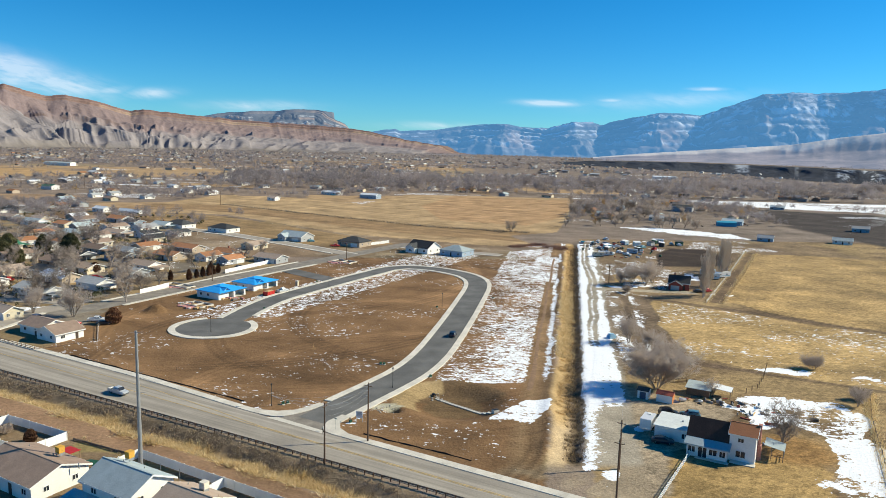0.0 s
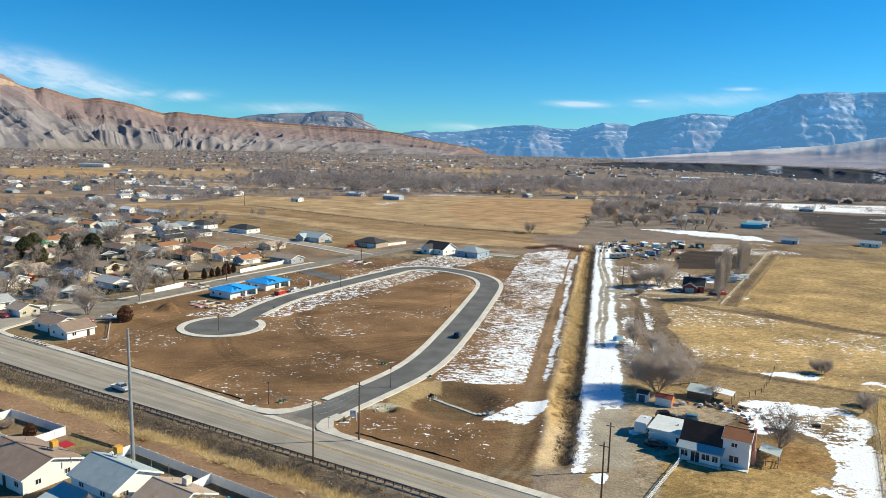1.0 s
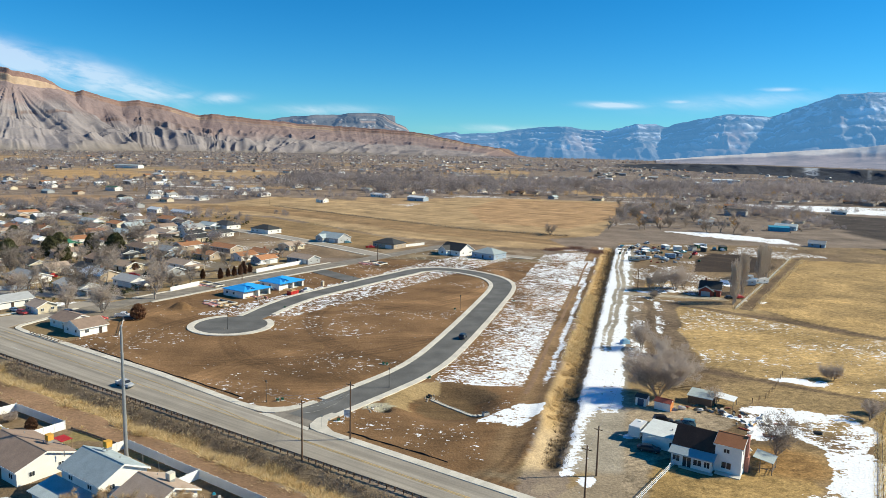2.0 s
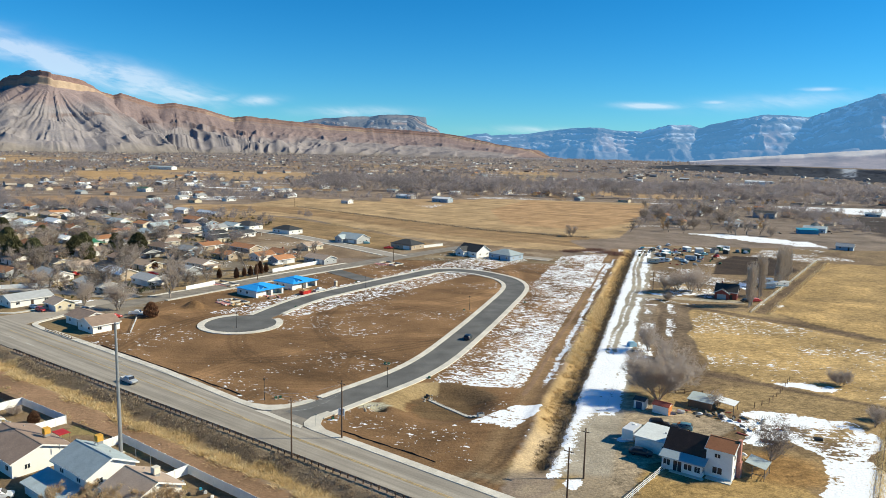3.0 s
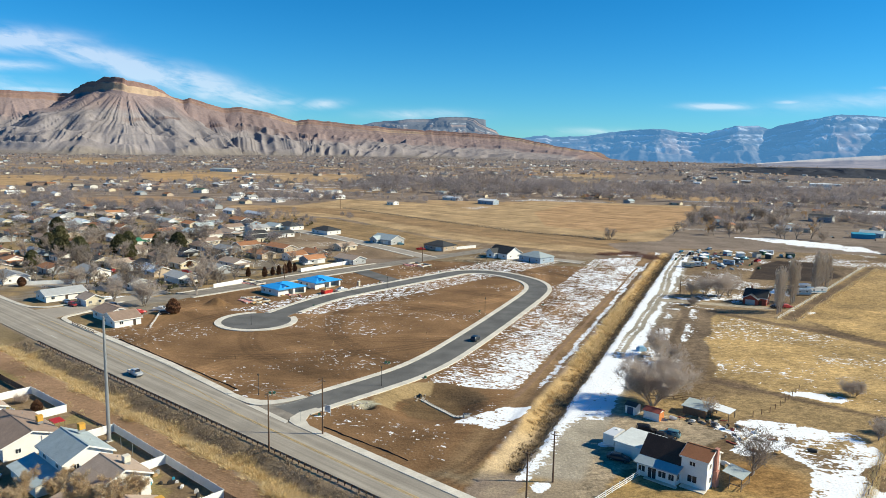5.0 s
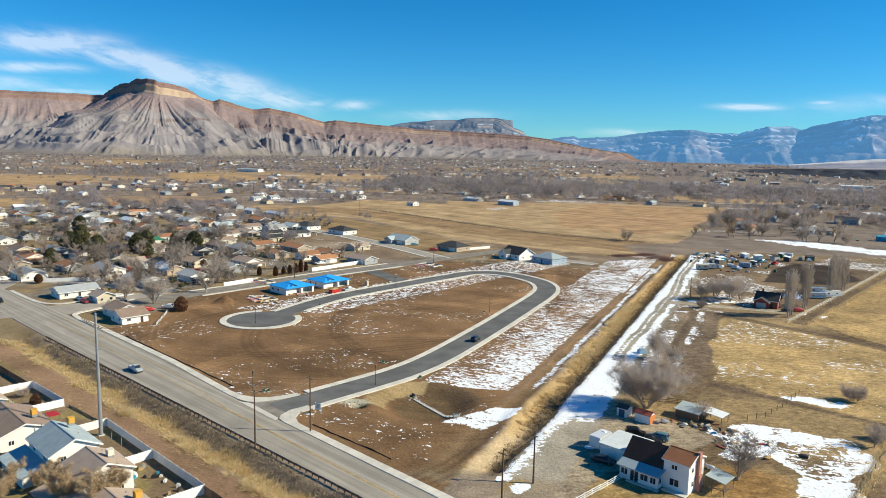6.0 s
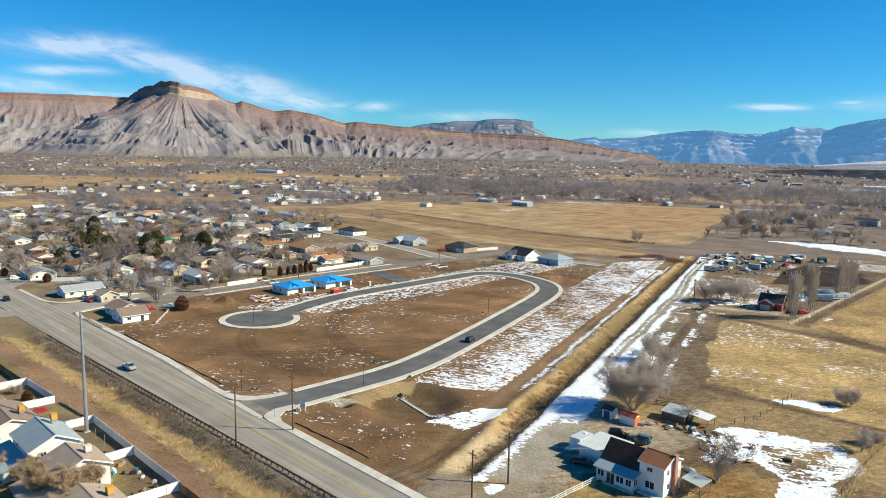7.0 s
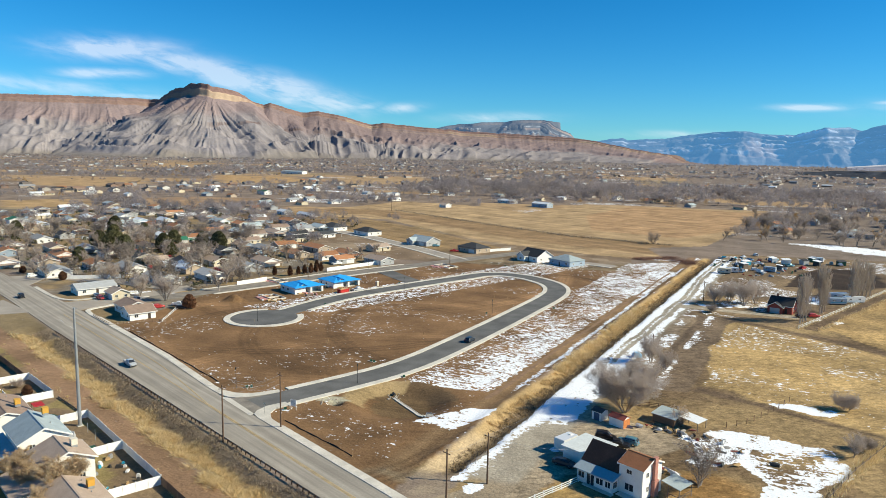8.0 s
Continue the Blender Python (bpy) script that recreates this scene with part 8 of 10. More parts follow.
ds = thing("skip", at(-31.6, 290.8, 62), "red steel rubbish skip beside the half-built house", "skip")
bm = bmesh.new()
prism(bm, [(-2.4, -1.1), (2.4, -1.1), (2.4, 1.1), (-2.4, 1.1)], 0.0, 1.5)
part("bin", bm, "red_paint", ds)
part("rim", boxes((-2.5, 2.5, -1.2, -1.1, 1.4, 1.55), (-2.5, 2.5, 1.1, 1.2, 1.4, 1.55), (-2.5, -2.4, -1.1, 1.1, 1.4, 1.55), (2.4, 2.5, -1.1, 1.1, 1.4, 1.55)), "red_paint", ds)
for k in range(5):
    piece("rib", "skip_rib", lambda: boxes((-0.06, 0.06, -1.18, 1.18, 0.05, 1.4)), "red_paint", ds, pose(-2 + k, 0, 0))
part("load", boxes((-2.1, 1.8, -0.9, 0.9, 1.3, 1.62), (-1.2, 0.6, -0.6, 0.8, 1.62, 1.85)), "wood_raw", ds)
vehicle(at(-27.0, 296.5, 55), "pickup", "car_silver", "silver pickup parked by the half-built house", "pickup truck")
pt = thing("portable_toilet", at(-22.5, 309, 55), "tan portable toilet on the building plot", "portable toilet")
part("cabin", boxes((-0.55, 0.55, -0.55, 0.55, 0, 2.1)), "wall_tan", pt)
part("roof", boxes((-0.6, 0.6, -0.6, 0.6, 2.1, 2.25)), "trim_white", pt)
part("door", boxes((-0.4, 0.4, -0.59, -0.55, 0.1, 1.95)), "wall_cream", pt)


def lamp_post(x, y, deg=0):
    p = thing("street_lamp", at(x, y, deg), "slim black street lamp post beside the new street", "street lamp", "street lamps")
    def shaft():
        bm = bmesh.new()
        tube(bm, (0, 0, -0.2), (0, 0, 0.6), 0.13, 0.11, n=8)
        tube(bm, (0, 0, 0.6), (0, 0, 4.9), 0.075, 0.055, n=8)
        return bm
    def head():
        bm = bmesh.new()
        tube(bm, (0, 0, 4.9), (0, 0, 5.3), 0.12, 0.2, n=8)
        tube(bm, (0, 0, 5.3), (0, 0, 5.5), 0.24, 0.06, n=8)
        return bm
    piece("post", "lamp_shaft", shaft, "steel_dark", p, Matrix.Identity(4))
    piece("head", "lamp_head", head, "steel_dark", p, Matrix.Identity(4))


for x, y in ((-12, 166.5), (-41, 232.6), (36.5, 270.5), (-8.8, 305.5), (16.4, 178.6), (-41, 350), (29, 381)):
    lamp_post(x, y)


def cabinet(x, y, deg, mat, words):
    c = thing("utility_box", at(x, y, deg), words, "utility box", "utility boxes")
    part("pad", boxes((-0.36, 0.36, -0.32, 0.32, -0.2, 0.1)), "concrete", c)
    bm = boxes((-0.28, 0.28, -0.22, 0.22, 0.1, 0.62))
    bmesh.ops.bevel(bm, geom=bm.edges[:], offset=0.05, segments=1)
    part("cabinet", bm, mat, c)
    part("lid", boxes((-0.3, 0.3, -0.24, 0.24, 0.62, 0.66)), mat, c)


for x, y in ((14.3, 198.0), (13.3, 198.4), (34.5, 269.5), (58.5, 286), (-29.5, 266), (-9.5, 167.5), (-8.5, 168), (26.6, 187.2), (-15, 318), (8, 352), (24, 384), (6.8, 155.9)):
    cabinet(x, y, 30, "green_box", "dark green utility box beside the kerb")


def sign_board():
    s = thing("plot_sign", at(8.7, 156.2, DEG_A + 25), "white notice board on two posts with a dark base", "sign")
    part("board", boxes((-0.75, 0.75, -0.03, 0.03, 0.9, 2.5)), "trim_white", s)
    part("writing", boxes(*[(-0.55, 0.55 - 0.2 * (k % 2), -0.045, -0.03, 2.2 - 0.28 * k, 2.32 - 0.28 * k) for k in range(4)]), "wall_grey", s)
    for x in (-0.7, 0.7):
        piece("post", "sign_post", lambda: boxes((-0.05, 0.05, 0.03, 0.13, -0.3, 2.55)), "trim_white", s, pose(x, 0, 0))


sign_board()
ss = thing("street_sign", at(3.8, 151.4, DEG_A), "small green street-name sign on a thin post", "sign")
bm = bmesh.new()
tube(bm, (0, 0, -0.3), (0, 0, 2.7), 0.035, n=6)
part("post", bm, "steel", ss)
part("plate", boxes((-0.4, 0.4, -0.015, 0.015, 2.7, 2.9)), "green_box", ss)
part("writing", boxes((-0.35, 0.3, -0.022, -0.016, 2.78, 2.87)), "trim_white", ss)


def silt_fence(p, q, label):
    """Low black fabric on stakes, sagging."""
    x, y = p
    f = thing("silt_fence", at(x, y, 0, 0), label, "silt fence", "silt fences")
    inv = f.matrix_basis.inverted()
    n = max(2, int(math.hypot(q[0] - p[0], q[1] - p[1]) / 2.0))
    rnd = random.Random(n)
    bm = bmesh.new()
    prev = None
    for k in range(n + 1):
        t = k / n
        px, py = p[0] + (q[0] - p[0]) * t + rnd.gauss(0, 0.12), p[1] + (q[1] - p[1]) * t + rnd.gauss(0, 0.12)
        z = float(ground_z(px, py))
        hgt = rnd.uniform(0.12, 0.3)
        cur = [bm.verts.new(inv @ Vector(v)) for v in ((px - 0.05, py - 0.06, z - 0.05), (px, py, z + hgt), (px + 0.03, py + 0.04, z + hgt), (px + 0.05, py + 0.06, z - 0.05))]
        if prev:
            for j in range(3):
                bm.faces.new((prev[j], cur[j], cur[j + 1], prev[j + 1]))
        prev = cur
        piece("stake", "stake", lambda: boxes((-0.025, 0.025, -0.025, 0.025, -0.2, 0.85)), "wood_raw", f, inv @ pose(px, py, z)) if k % 2 == 0 else None
    part("fabric", bm, "rubber", f)


silt_fence(plan(-70.9, 14.9), plan(-4.7, 14.7), "sagging black silt fence along the bare plot")
silt_fence(plan(30.7, 14.0), plan(56.0, 14.6), "sagging black silt fence on the corner plot")

# drain pan across the basin
dr = thing("drain_channel", at(27.2, 174.5, 0, 0), "narrow concrete drain channel across the basin floor", "drain")
inv = dr.matrix_basis.inverted()
for k in range(12):
    t0, t1 = k / 12, (k + 1) / 12
    p, q = Vector((27.2, 176.0)), Vector((39.6, 163.0))
    c0, c1 = p.lerp(q, t0), p.lerp(q, t1)
    mid = (c0 + c1) / 2
    z = float(ground_z(mid.x, mid.y)) + 0.12
    ang = math.degrees(math.atan2(c1.y - c0.y, c1.x - c0.x))
    ln = (c1 - c0).length
    piece("slab", "drain_slab", lambda: boxes((-ln / 2 + 0.01, ln / 2 - 0.01, -0.45, 0.45, -0.25, 0.0), (-ln / 2 + 0.01, ln / 2 - 0.01, -0.45, -0.3, 0.0, 0.07), (-ln / 2 + 0.01, ln / 2 - 0.01, 0.3, 0.45, 0.0, 0.07)), "concrete", dr, inv @ pose(mid.x, mid.y, z, 0, 0, ang))
cv = thing("culvert_head", at(26.6, 177.5, 40), "dark pipe mouth with a ring of stones", "culvert")
bm = bmesh.new()
tube(bm, (0, 0, 0.3), (0, -1.0, 0.25), 0.3, n=12)
part("pipe", bm, "steel_dark", cv)
ob = thing("outlet_box", at(40.2, 162.4, 20), "square concrete outlet box at the basin's edge", "drain box")
part("box", boxes((-0.7, 0.7, -0.6, 0.6, -0.4, 0.75)), "concrete", ob)
part("grate", boxes(*[(-0.6 + k * 0.22, -0.5 + k * 0.22, -0.55, 0.55, 0.75, 0.8) for k in range(6)]), "steel_dark", ob)
ROCKS = random.Random(31)


def stone_mesh(seed):
    rnd = random.Random(seed)
    bm = bmesh.new()
    bmesh.ops.create_icosphere(bm, subdivisions=1, radius=1.0)
    for v in bm.verts:
        v.co *= rnd.uniform(0.75, 1.2)
        v.co.z *= 0.65
    return bm


for k in range(40):
    if k < 22:
        x, y = 27.2 + ROCKS.gauss(0, 0.9), 176.2 + ROCKS.gauss(0, 0.9)
    else:
        x, y = 13.6 + ROCKS.gauss(0, 2.0), 164.4 + ROCKS.gauss(0, 1.2)
    t = thing("stone", at(x, y, ROCKS.uniform(0, 360)) @ Matrix.Diagonal((1, 1, 1, 1)), "pale grey rip-rap stone by the drain", "stone", "rip-rap stones")
    s = ROCKS.uniform(0.15, 0.4)
    piece("rock", "stone%d" % (k % 4), lambda: stone_mesh(k % 4), "rock", t, Matrix.Diagonal((s, s, s, 1)))
# white survey pegs over the plot
PEG = random.Random(77)
for k in range(40):
    x, y = PEG.uniform(-60, 40), PEG.uniform(180, 340)
    if not inside(np.array(x), np.array(y), [(-70, 222), (-20, 172), (16, 212), (38, 290), (42, 335), (20, 352), (-26, 285)]):
        continue
    t = thing("survey_peg", at(x, y, k * 30), "short pale survey stake in the bare soil", "stake", "survey stakes")
    piece("stake", "peg", lambda: boxes((-0.04, 0.04, -0.02, 0.02, -0.2, 1.0)), "wood_raw", t, Matrix.Identity(4))

# ---- the old town ----
TOWN = random.Random(5)
WORDS = {"wall_white": "white", "wall_cream": "cream", "wall_tan": "tan", "wall_grey": "grey", "wall_blue": "blue-grey"}
RWORDS = {"roof_brown": "brown", "roof_tan": "tan", "roof_orange": "orange-brown", "roof_grey": "grey", "roof_bluegrey": "blue-grey", "roof_dark": "black", "roof_green": "green", "roof_white": "pale"}


def town_house(x, y, deg, L, D, wall, roof, h=2.6, rise=1.6, hip=False, **k):
    lab = "%s %s house with a %s %s roof in a yard" % (WORDS[wall], "two-storey" if k.get("storeys") == 2 else "single-storey", RWORDS[roof], "hipped" if hip else "gabled")
    return house(at(x, y, DEG_A + deg), L, D, h, rise, wall, roof, hip, lab, vents=1, carport=(int(-x * 7) + int(y * 3)) % 5 < 2, **k)


# x, y, turn, length, depth, wall, roof
SPOTS = [(-130, 259, 90, 15, 10, "wall_white", "roof_grey"), (-119, 289, 0, 20, 9, "wall_white", "roof_grey"), (-174, 287, 0, 16, 11, "wall_white", "roof_grey"),
         (-149, 308, 0, 19, 9, "wall_white", "roof_grey"), (-150, 330, 90, 10, 8, "wall_cream", "roof_tan"), (-134, 331, 0, 14, 9, "wall_blue", "roof_dark"),
         (-261, 351, 0, 16, 10, "wall_white", "roof_brown"), (-268, 381, 0, 18, 9, "wall_white", "roof_grey"), (-281, 428, 0, 18, 9, "wall_white", "roof_orange"),
         (-320, 431, 0, 16, 9, "wall_tan", "roof_orange"), (-188, 343, 0, 14, 9, "wall_white", "roof_brown"), (-214, 396, 0, 14, 9, "wall_tan", "roof_orange"),
         (-187, 402, 90, 13, 9, "wall_cream", "roof_green"), (-103, 303, 0, 13, 9, "wall_white", "roof_grey"), (-121, 339, 0, 14, 9, "wall_cream", "roof_tan"),
         (-97, 328, 0, 12, 9, "wall_grey", "roof_grey"), (-97, 347, 0, 14, 9, "wall_white", "roof_tan"), (-116, 408, 90, 13, 9, "wall_tan", "roof_orange"),
         (-132, 462, 90, 13, 9, "wall_white", "roof_dark"), (-138, 398, 0, 15, 9, "wall_blue", "roof_brown"), (-163, 417, 0, 14, 9, "wall_cream", "roof_orange"),
         (-158, 450, 90, 13, 9, "wall_white", "roof_brown"), (-95, 378, 0, 15, 9, "wall_tan", "roof_orange"), (-68, 388, 0, 14, 8, "wall_grey", "roof_orange"),
         (-62, 366, 90, 11, 8, "wall_grey", "roof_orange"), (-75, 376, 90, 11, 8, "wall_white", "roof_orange"), (-43, 372, 0, 15, 9, "wall_grey", "roof_tan"),
         (-59, 418, 90, 12, 9, "wall_cream", "roof_tan"), (-115, 467, 90, 13, 9, "wall_white", "roof_dark"), (-93, 404, 0, 18, 9, "wall_tan", "roof_orange"),
         (-141, 356, 0, 15, 9, "wall_tan", "roof_brown"), (-117, 372, 0, 14, 9, "wall_blue", "roof_dark"), (-167, 408, 0, 15, 9, "wall_white", "roof_grey"),
         (-206, 486, 0, 16, 9, "wall_tan", "roof_brown"), (-113, 252, 0, 8, 7, "wall_cream", "roof_tan"), (-168, 373, 90, 14, 9, "wall_white", "roof_brown"),
         (-208, 330, 0, 16, 9, "wall_white", "roof_orange"), (-232, 352, 0, 16, 9, "wall_cream", "roof_brown"), (-215, 300, 0, 15, 10, "wall_white", "roof_tan")]
taken = []
for x, y, dg, L, D, wl, rf in SPOTS:
    town_house(x, y, dg, L, D, wl, rf, chimney=(int(abs(x)) % 4 == 0), garage=(L / 4, -1) if int(y) % 3 == 0 else None)
    taken.append((x, y))
town_house(-350, 446, 0, 13, 10, "wall_white", "roof_green", h=5.2, storeys=2)
taken.append((-350, 446))
# corner house: two brown-roofed blocks behind a timber fence
house(at(-92.5, 233.5, DEG_A), 11, 9, 2.7, 1.6, "wall_white", "roof_brown", label="white house of two blocks with brown shingle roofs", vents=1)
house(at(-84.5, 226.0, DEG_A + 90), 9, 9.5, 2.6, 1.9, "wall_white", "roof_brown", label="white front block of a house with a brown roof", vents=1)
taken += [(-92, 233), (-84, 226)]
tries = 0
made = 0
while made < 92 and tries < 5000:
    tries += 1
    x, y = TOWN.uniform(-430, -60), TOWN.uniform(295, 620)
    a, b = to_ab(x, y)
    if b < 16 or any((x - p) ** 2 + (y - q) ** 2 < 17.5 ** 2 for p, q in taken):
        continue
    if inside(np.array(x), np.array(y), Z_BROWN) or inside(np.array(x), np.array(y), Z_TAN) or x > -95 - (y - 300) * 0.18 or (y > 560 and x > -260):
        continue
    taken.append((x, y))
    made += 1
    town_house(x, y, TOWN.choice([0, 0, 90]), TOWN.uniform(12, 18), TOWN.uniform(8, 10), TOWN.choice(["wall_white", "wall_cream", "wall_tan", "wall_grey", "wall_blue"]),
               TOWN.choice(["roof_brown", "roof_brown", "roof_dark", "roof_orange", "roof_grey", "roof_tan", "roof_bluegrey", "roof_white", "roof_orange"]), rise=TOWN.uniform(1.3, 1.9), chimney=TOWN.random() < 0.3)

# newer houses with dark roofs along the far street
NEW = [(-126, 512, 0, 18, 12, "wall_white", "roof_dark", True), (-92, 492, 0, 17, 12, "wall_white", "roof_dark", True), (-40, 455, 0, 18, 12, "wall_grey", "roof_bluegrey", False),
       (-3, 434, 0, 16, 12, "wall_tan", "roof_dark", True)]
for x, y, dg, L, D, wl, rf, hp in NEW:
    house(at(x, y, DEG_A + dg), L, D, 3.0, 2.6, wl, rf, hp, "new %s house with a %s roof on bare ground" % (WORDS[wl], "hipped black" if rf == "roof_dark" else "blue-grey gabled"), vents=1, garage=(4, -1), wing=None if hp else (-4, 6, 3, 2.9, 1.8, -1), group="new houses on the far street")
house(at(37.5, 412, DEG_A - 8), 15, 12, 3.0, 3.4, "wall_white", "roof_dark", False, "new white house with a steep black gable roof", vents=1, wing=(-3, 6, 3, 3.0, 2.2, -1), group="new houses on the far street")
house(at(55.5, 402, DEG_A - 5), 15, 12, 3.0, 2.6, "wall_blue", "roof_bluegrey", True, "new blue-grey house with a hipped grey roof", vents=1, group="new houses on the far street")
vinyl_fence([(1.5, 429.5), (17.8, 447.0)], 1.7, "pale privacy fence beside a new house")
vinyl_fence([(-58.6, 337.5), (-42.2, 366.5)], 1.9, "white privacy fence along the back street")
vinyl_fence([(-81.6, 290.5), (-74.6, 304.5)], 1.9, "white privacy fence along the back street")
vinyl_fence([(-162, 279), (-139, 290)], 1.8, "white privacy fence round a corner yard")
vinyl_fence([(-204, 312), (-192, 296)], 1.8, "white privacy fence round a corner yard")
rail_fence([(-100, 222), (-86, 212.5), (-73, 222)], 1.0, "wood_fence", "brown timber rail fence round the corner yard", 2, 2.2)
rail_fence([(-72, 222), (-79, 241)], 1.0, "vinyl", "white rail fence beside the corner house", 2, 2.2)

# houses that stand far off in the valley
FAR = [("wall_white", "roof_grey", 12, 8), ("wall_cream", "roof_brown", 13, 8), ("wall_white", "roof_white", 14, 7), ("wall_tan", "roof_dark", 13, 8), ("wall_tan", "roof_orange", 11, 8), ("wall_grey", "roof_bluegrey", 14, 8)]
far_made = []


def far_house(m, k):
    wl, rf, L, D = FAR[k]
    if len(far_made) > k and far_made[k]:
        t = copy_thing(far_made[k], m)
        return t
    t = thing("far_house", m, "far %s house with a %s roof among bare trees" % (WORDS[wl], RWORDS[rf]), "house", "far houses")
    part("wall", gable_walls(L, D, 2.7, 1.6), wl, t)
    part("roof", gable_roof(L, D, 2.7, 1.6), rf, t)
    for x in (-L / 3, L / 3):
        part("window", boxes((x - 0.8, x + 0.8, -D / 2 - 0.04, -D / 2 + 0.02, 0.9, 2.0)), "glass", t)
    far_made.append(t)
    return t


FRND = random.Random(8)
for k in range(6):
    far_house(at(FRND.uniform(-500, -300), FRND.uniform(700, 900), DEG_A), k)
count = 0
while count < 290:
    r, azd = 600 + 2300 * FRND.random() ** 1.4, FRND.uniform(-45, 30)
    x, y = 46 + r * math.sin(radians(azd)), r * math.cos(radians(azd))
    P = (np.array(x), np.array(y))
    if inside(*P, Z_TAN) or inside(*P, Z_BROWN) or inside(*P, Z_DARK) or inside(*P, Z_SNOWFAR) or inside(*P, Z_RED) or y < 600 or strip_kind(*P) < 0.30 or any(inside(*P, zone) for zone, c in FIELDS):
        continue
    count += 1
    far_house(at(x, y, DEG_A + FRND.choice([0, 90]) + FRND.uniform(-5, 5)), FRND.randrange(6))


def distant_town(count, seed):
    """Small houses too far off to pick apart: gabled blocks in one mesh, each an island of its own colour."""
    rng = np.random.default_rng(seed)
    co, quads, kinds = [], [], []
    n = 0
    while n < count:
        r, azd = 1000 + 3000 * rng.random() ** 1.1, rng.uniform(-46, 34)
        x, y = 46 + r * math.sin(radians(azd)), r * math.cos(radians(azd))
        P = (np.array(x), np.array(y))
        if fbm(P[0] * 0.004, P[1] * 0.004, 99, 3) < 0.46 or any(inside(*P, z) for z in (Z_TAN, Z_DARK, Z_SNOWFAR, Z_RED)) or any(inside(*P, zone) for zone, c in FIELDS):
            continue
        n += 1
        L, D, h, rise = rng.uniform(9, 20), rng.uniform(7, 11), rng.uniform(2.6, 4.2), rng.uniform(1.0, 2.4)
        t = radians(DEG_A + rng.choice([0, 90]) + rng.normal(0, 6))
        c, s = math.cos(t), math.sin(t)
        for sort, o, prof in (("wall", 0.0, [(-D / 2, -0.5), (D / 2, -0.5), (D / 2, h), (0, h + rise), (-D / 2, h)]),
                              ("roof", 0.5, [(-D / 2 - 0.5, h - 0.2), (0, h + rise + 0.05), (D / 2 + 0.5, h - 0.2), (D / 2 + 0.5, h), (0, h + rise + 0.3), (-D / 2 - 0.5, h)])):
            k0 = len(co)
            for e in (-L / 2 - o, L / 2 + o):
                co.extend((x + c * e - s * v, y + s * e + c * v, z) for v, z in prof)
            m = len(prof)
            for k in range(m):
                quads.append((k0 + k, k0 + (k + 1) % m, k0 + m + (k + 1) % m, k0 + m + k))
                kinds.append(0 if sort == "wall" else 1)
            if sort == "wall":
                quads.append(tuple(range(k0 + m - 1, k0 - 1, -1)))
                quads.append(tuple(range(k0 + m, k0 + 2 * m)))
                kinds.extend((0, 0))
    me = bpy.data.meshes.new("distant_houses")
    me.from_pydata(co, [], quads)
    me.materials.append(island_material("distant_walls", ((0.62, 0.60, 0.56), (0.42, 0.35, 0.28), (0.27, 0.25, 0.24), (0.40, 0.36, 0.32), (0.26, 0.18, 0.14))))
    me.materials.append(island_material("distant_roofs", ((0.50, 0.51, 0.52), (0.20, 0.15, 0.12), (0.28, 0.28, 0.29), (0.08, 0.08, 0.085), (0.26, 0.17, 0.12), (0.17, 0.14, 0.12))))
    me.polygons.foreach_set("material_index", np.array(kinds, np.int32))
    me.update()
    tagged(new("distant_houses", me), "far scattered small houses of many colours among bare trees", "houses", kind="stuff")


def island_material(name, tones):
    mt = material(name, tones[0], 0.85)
    nt = mt.node_tree
    geo = nt.nodes.new("ShaderNodeNewGeometry")
    ramp = nt.nodes.new("ShaderNodeValToRGB")
    ramp.color_ramp.interpolation = "CONSTANT"
    while len(ramp.color_ramp.elements) < len(tones):
        ramp.color_ramp.elements.new(0.5)
    for k, tone in enumerate(tones):
        ramp.color_ramp.elements[k].position = k / len(tones)
        ramp.color_ramp.elements[k].color = (*tone, 1)
    nt.links.new(geo.outputs["Random Per Island"], ramp.inputs[0])
    nt.links.new(ramp.outputs[0], nt.nodes["Principled BSDF"].inputs["Base Color"])
    return mt


distant_town(650, 3)
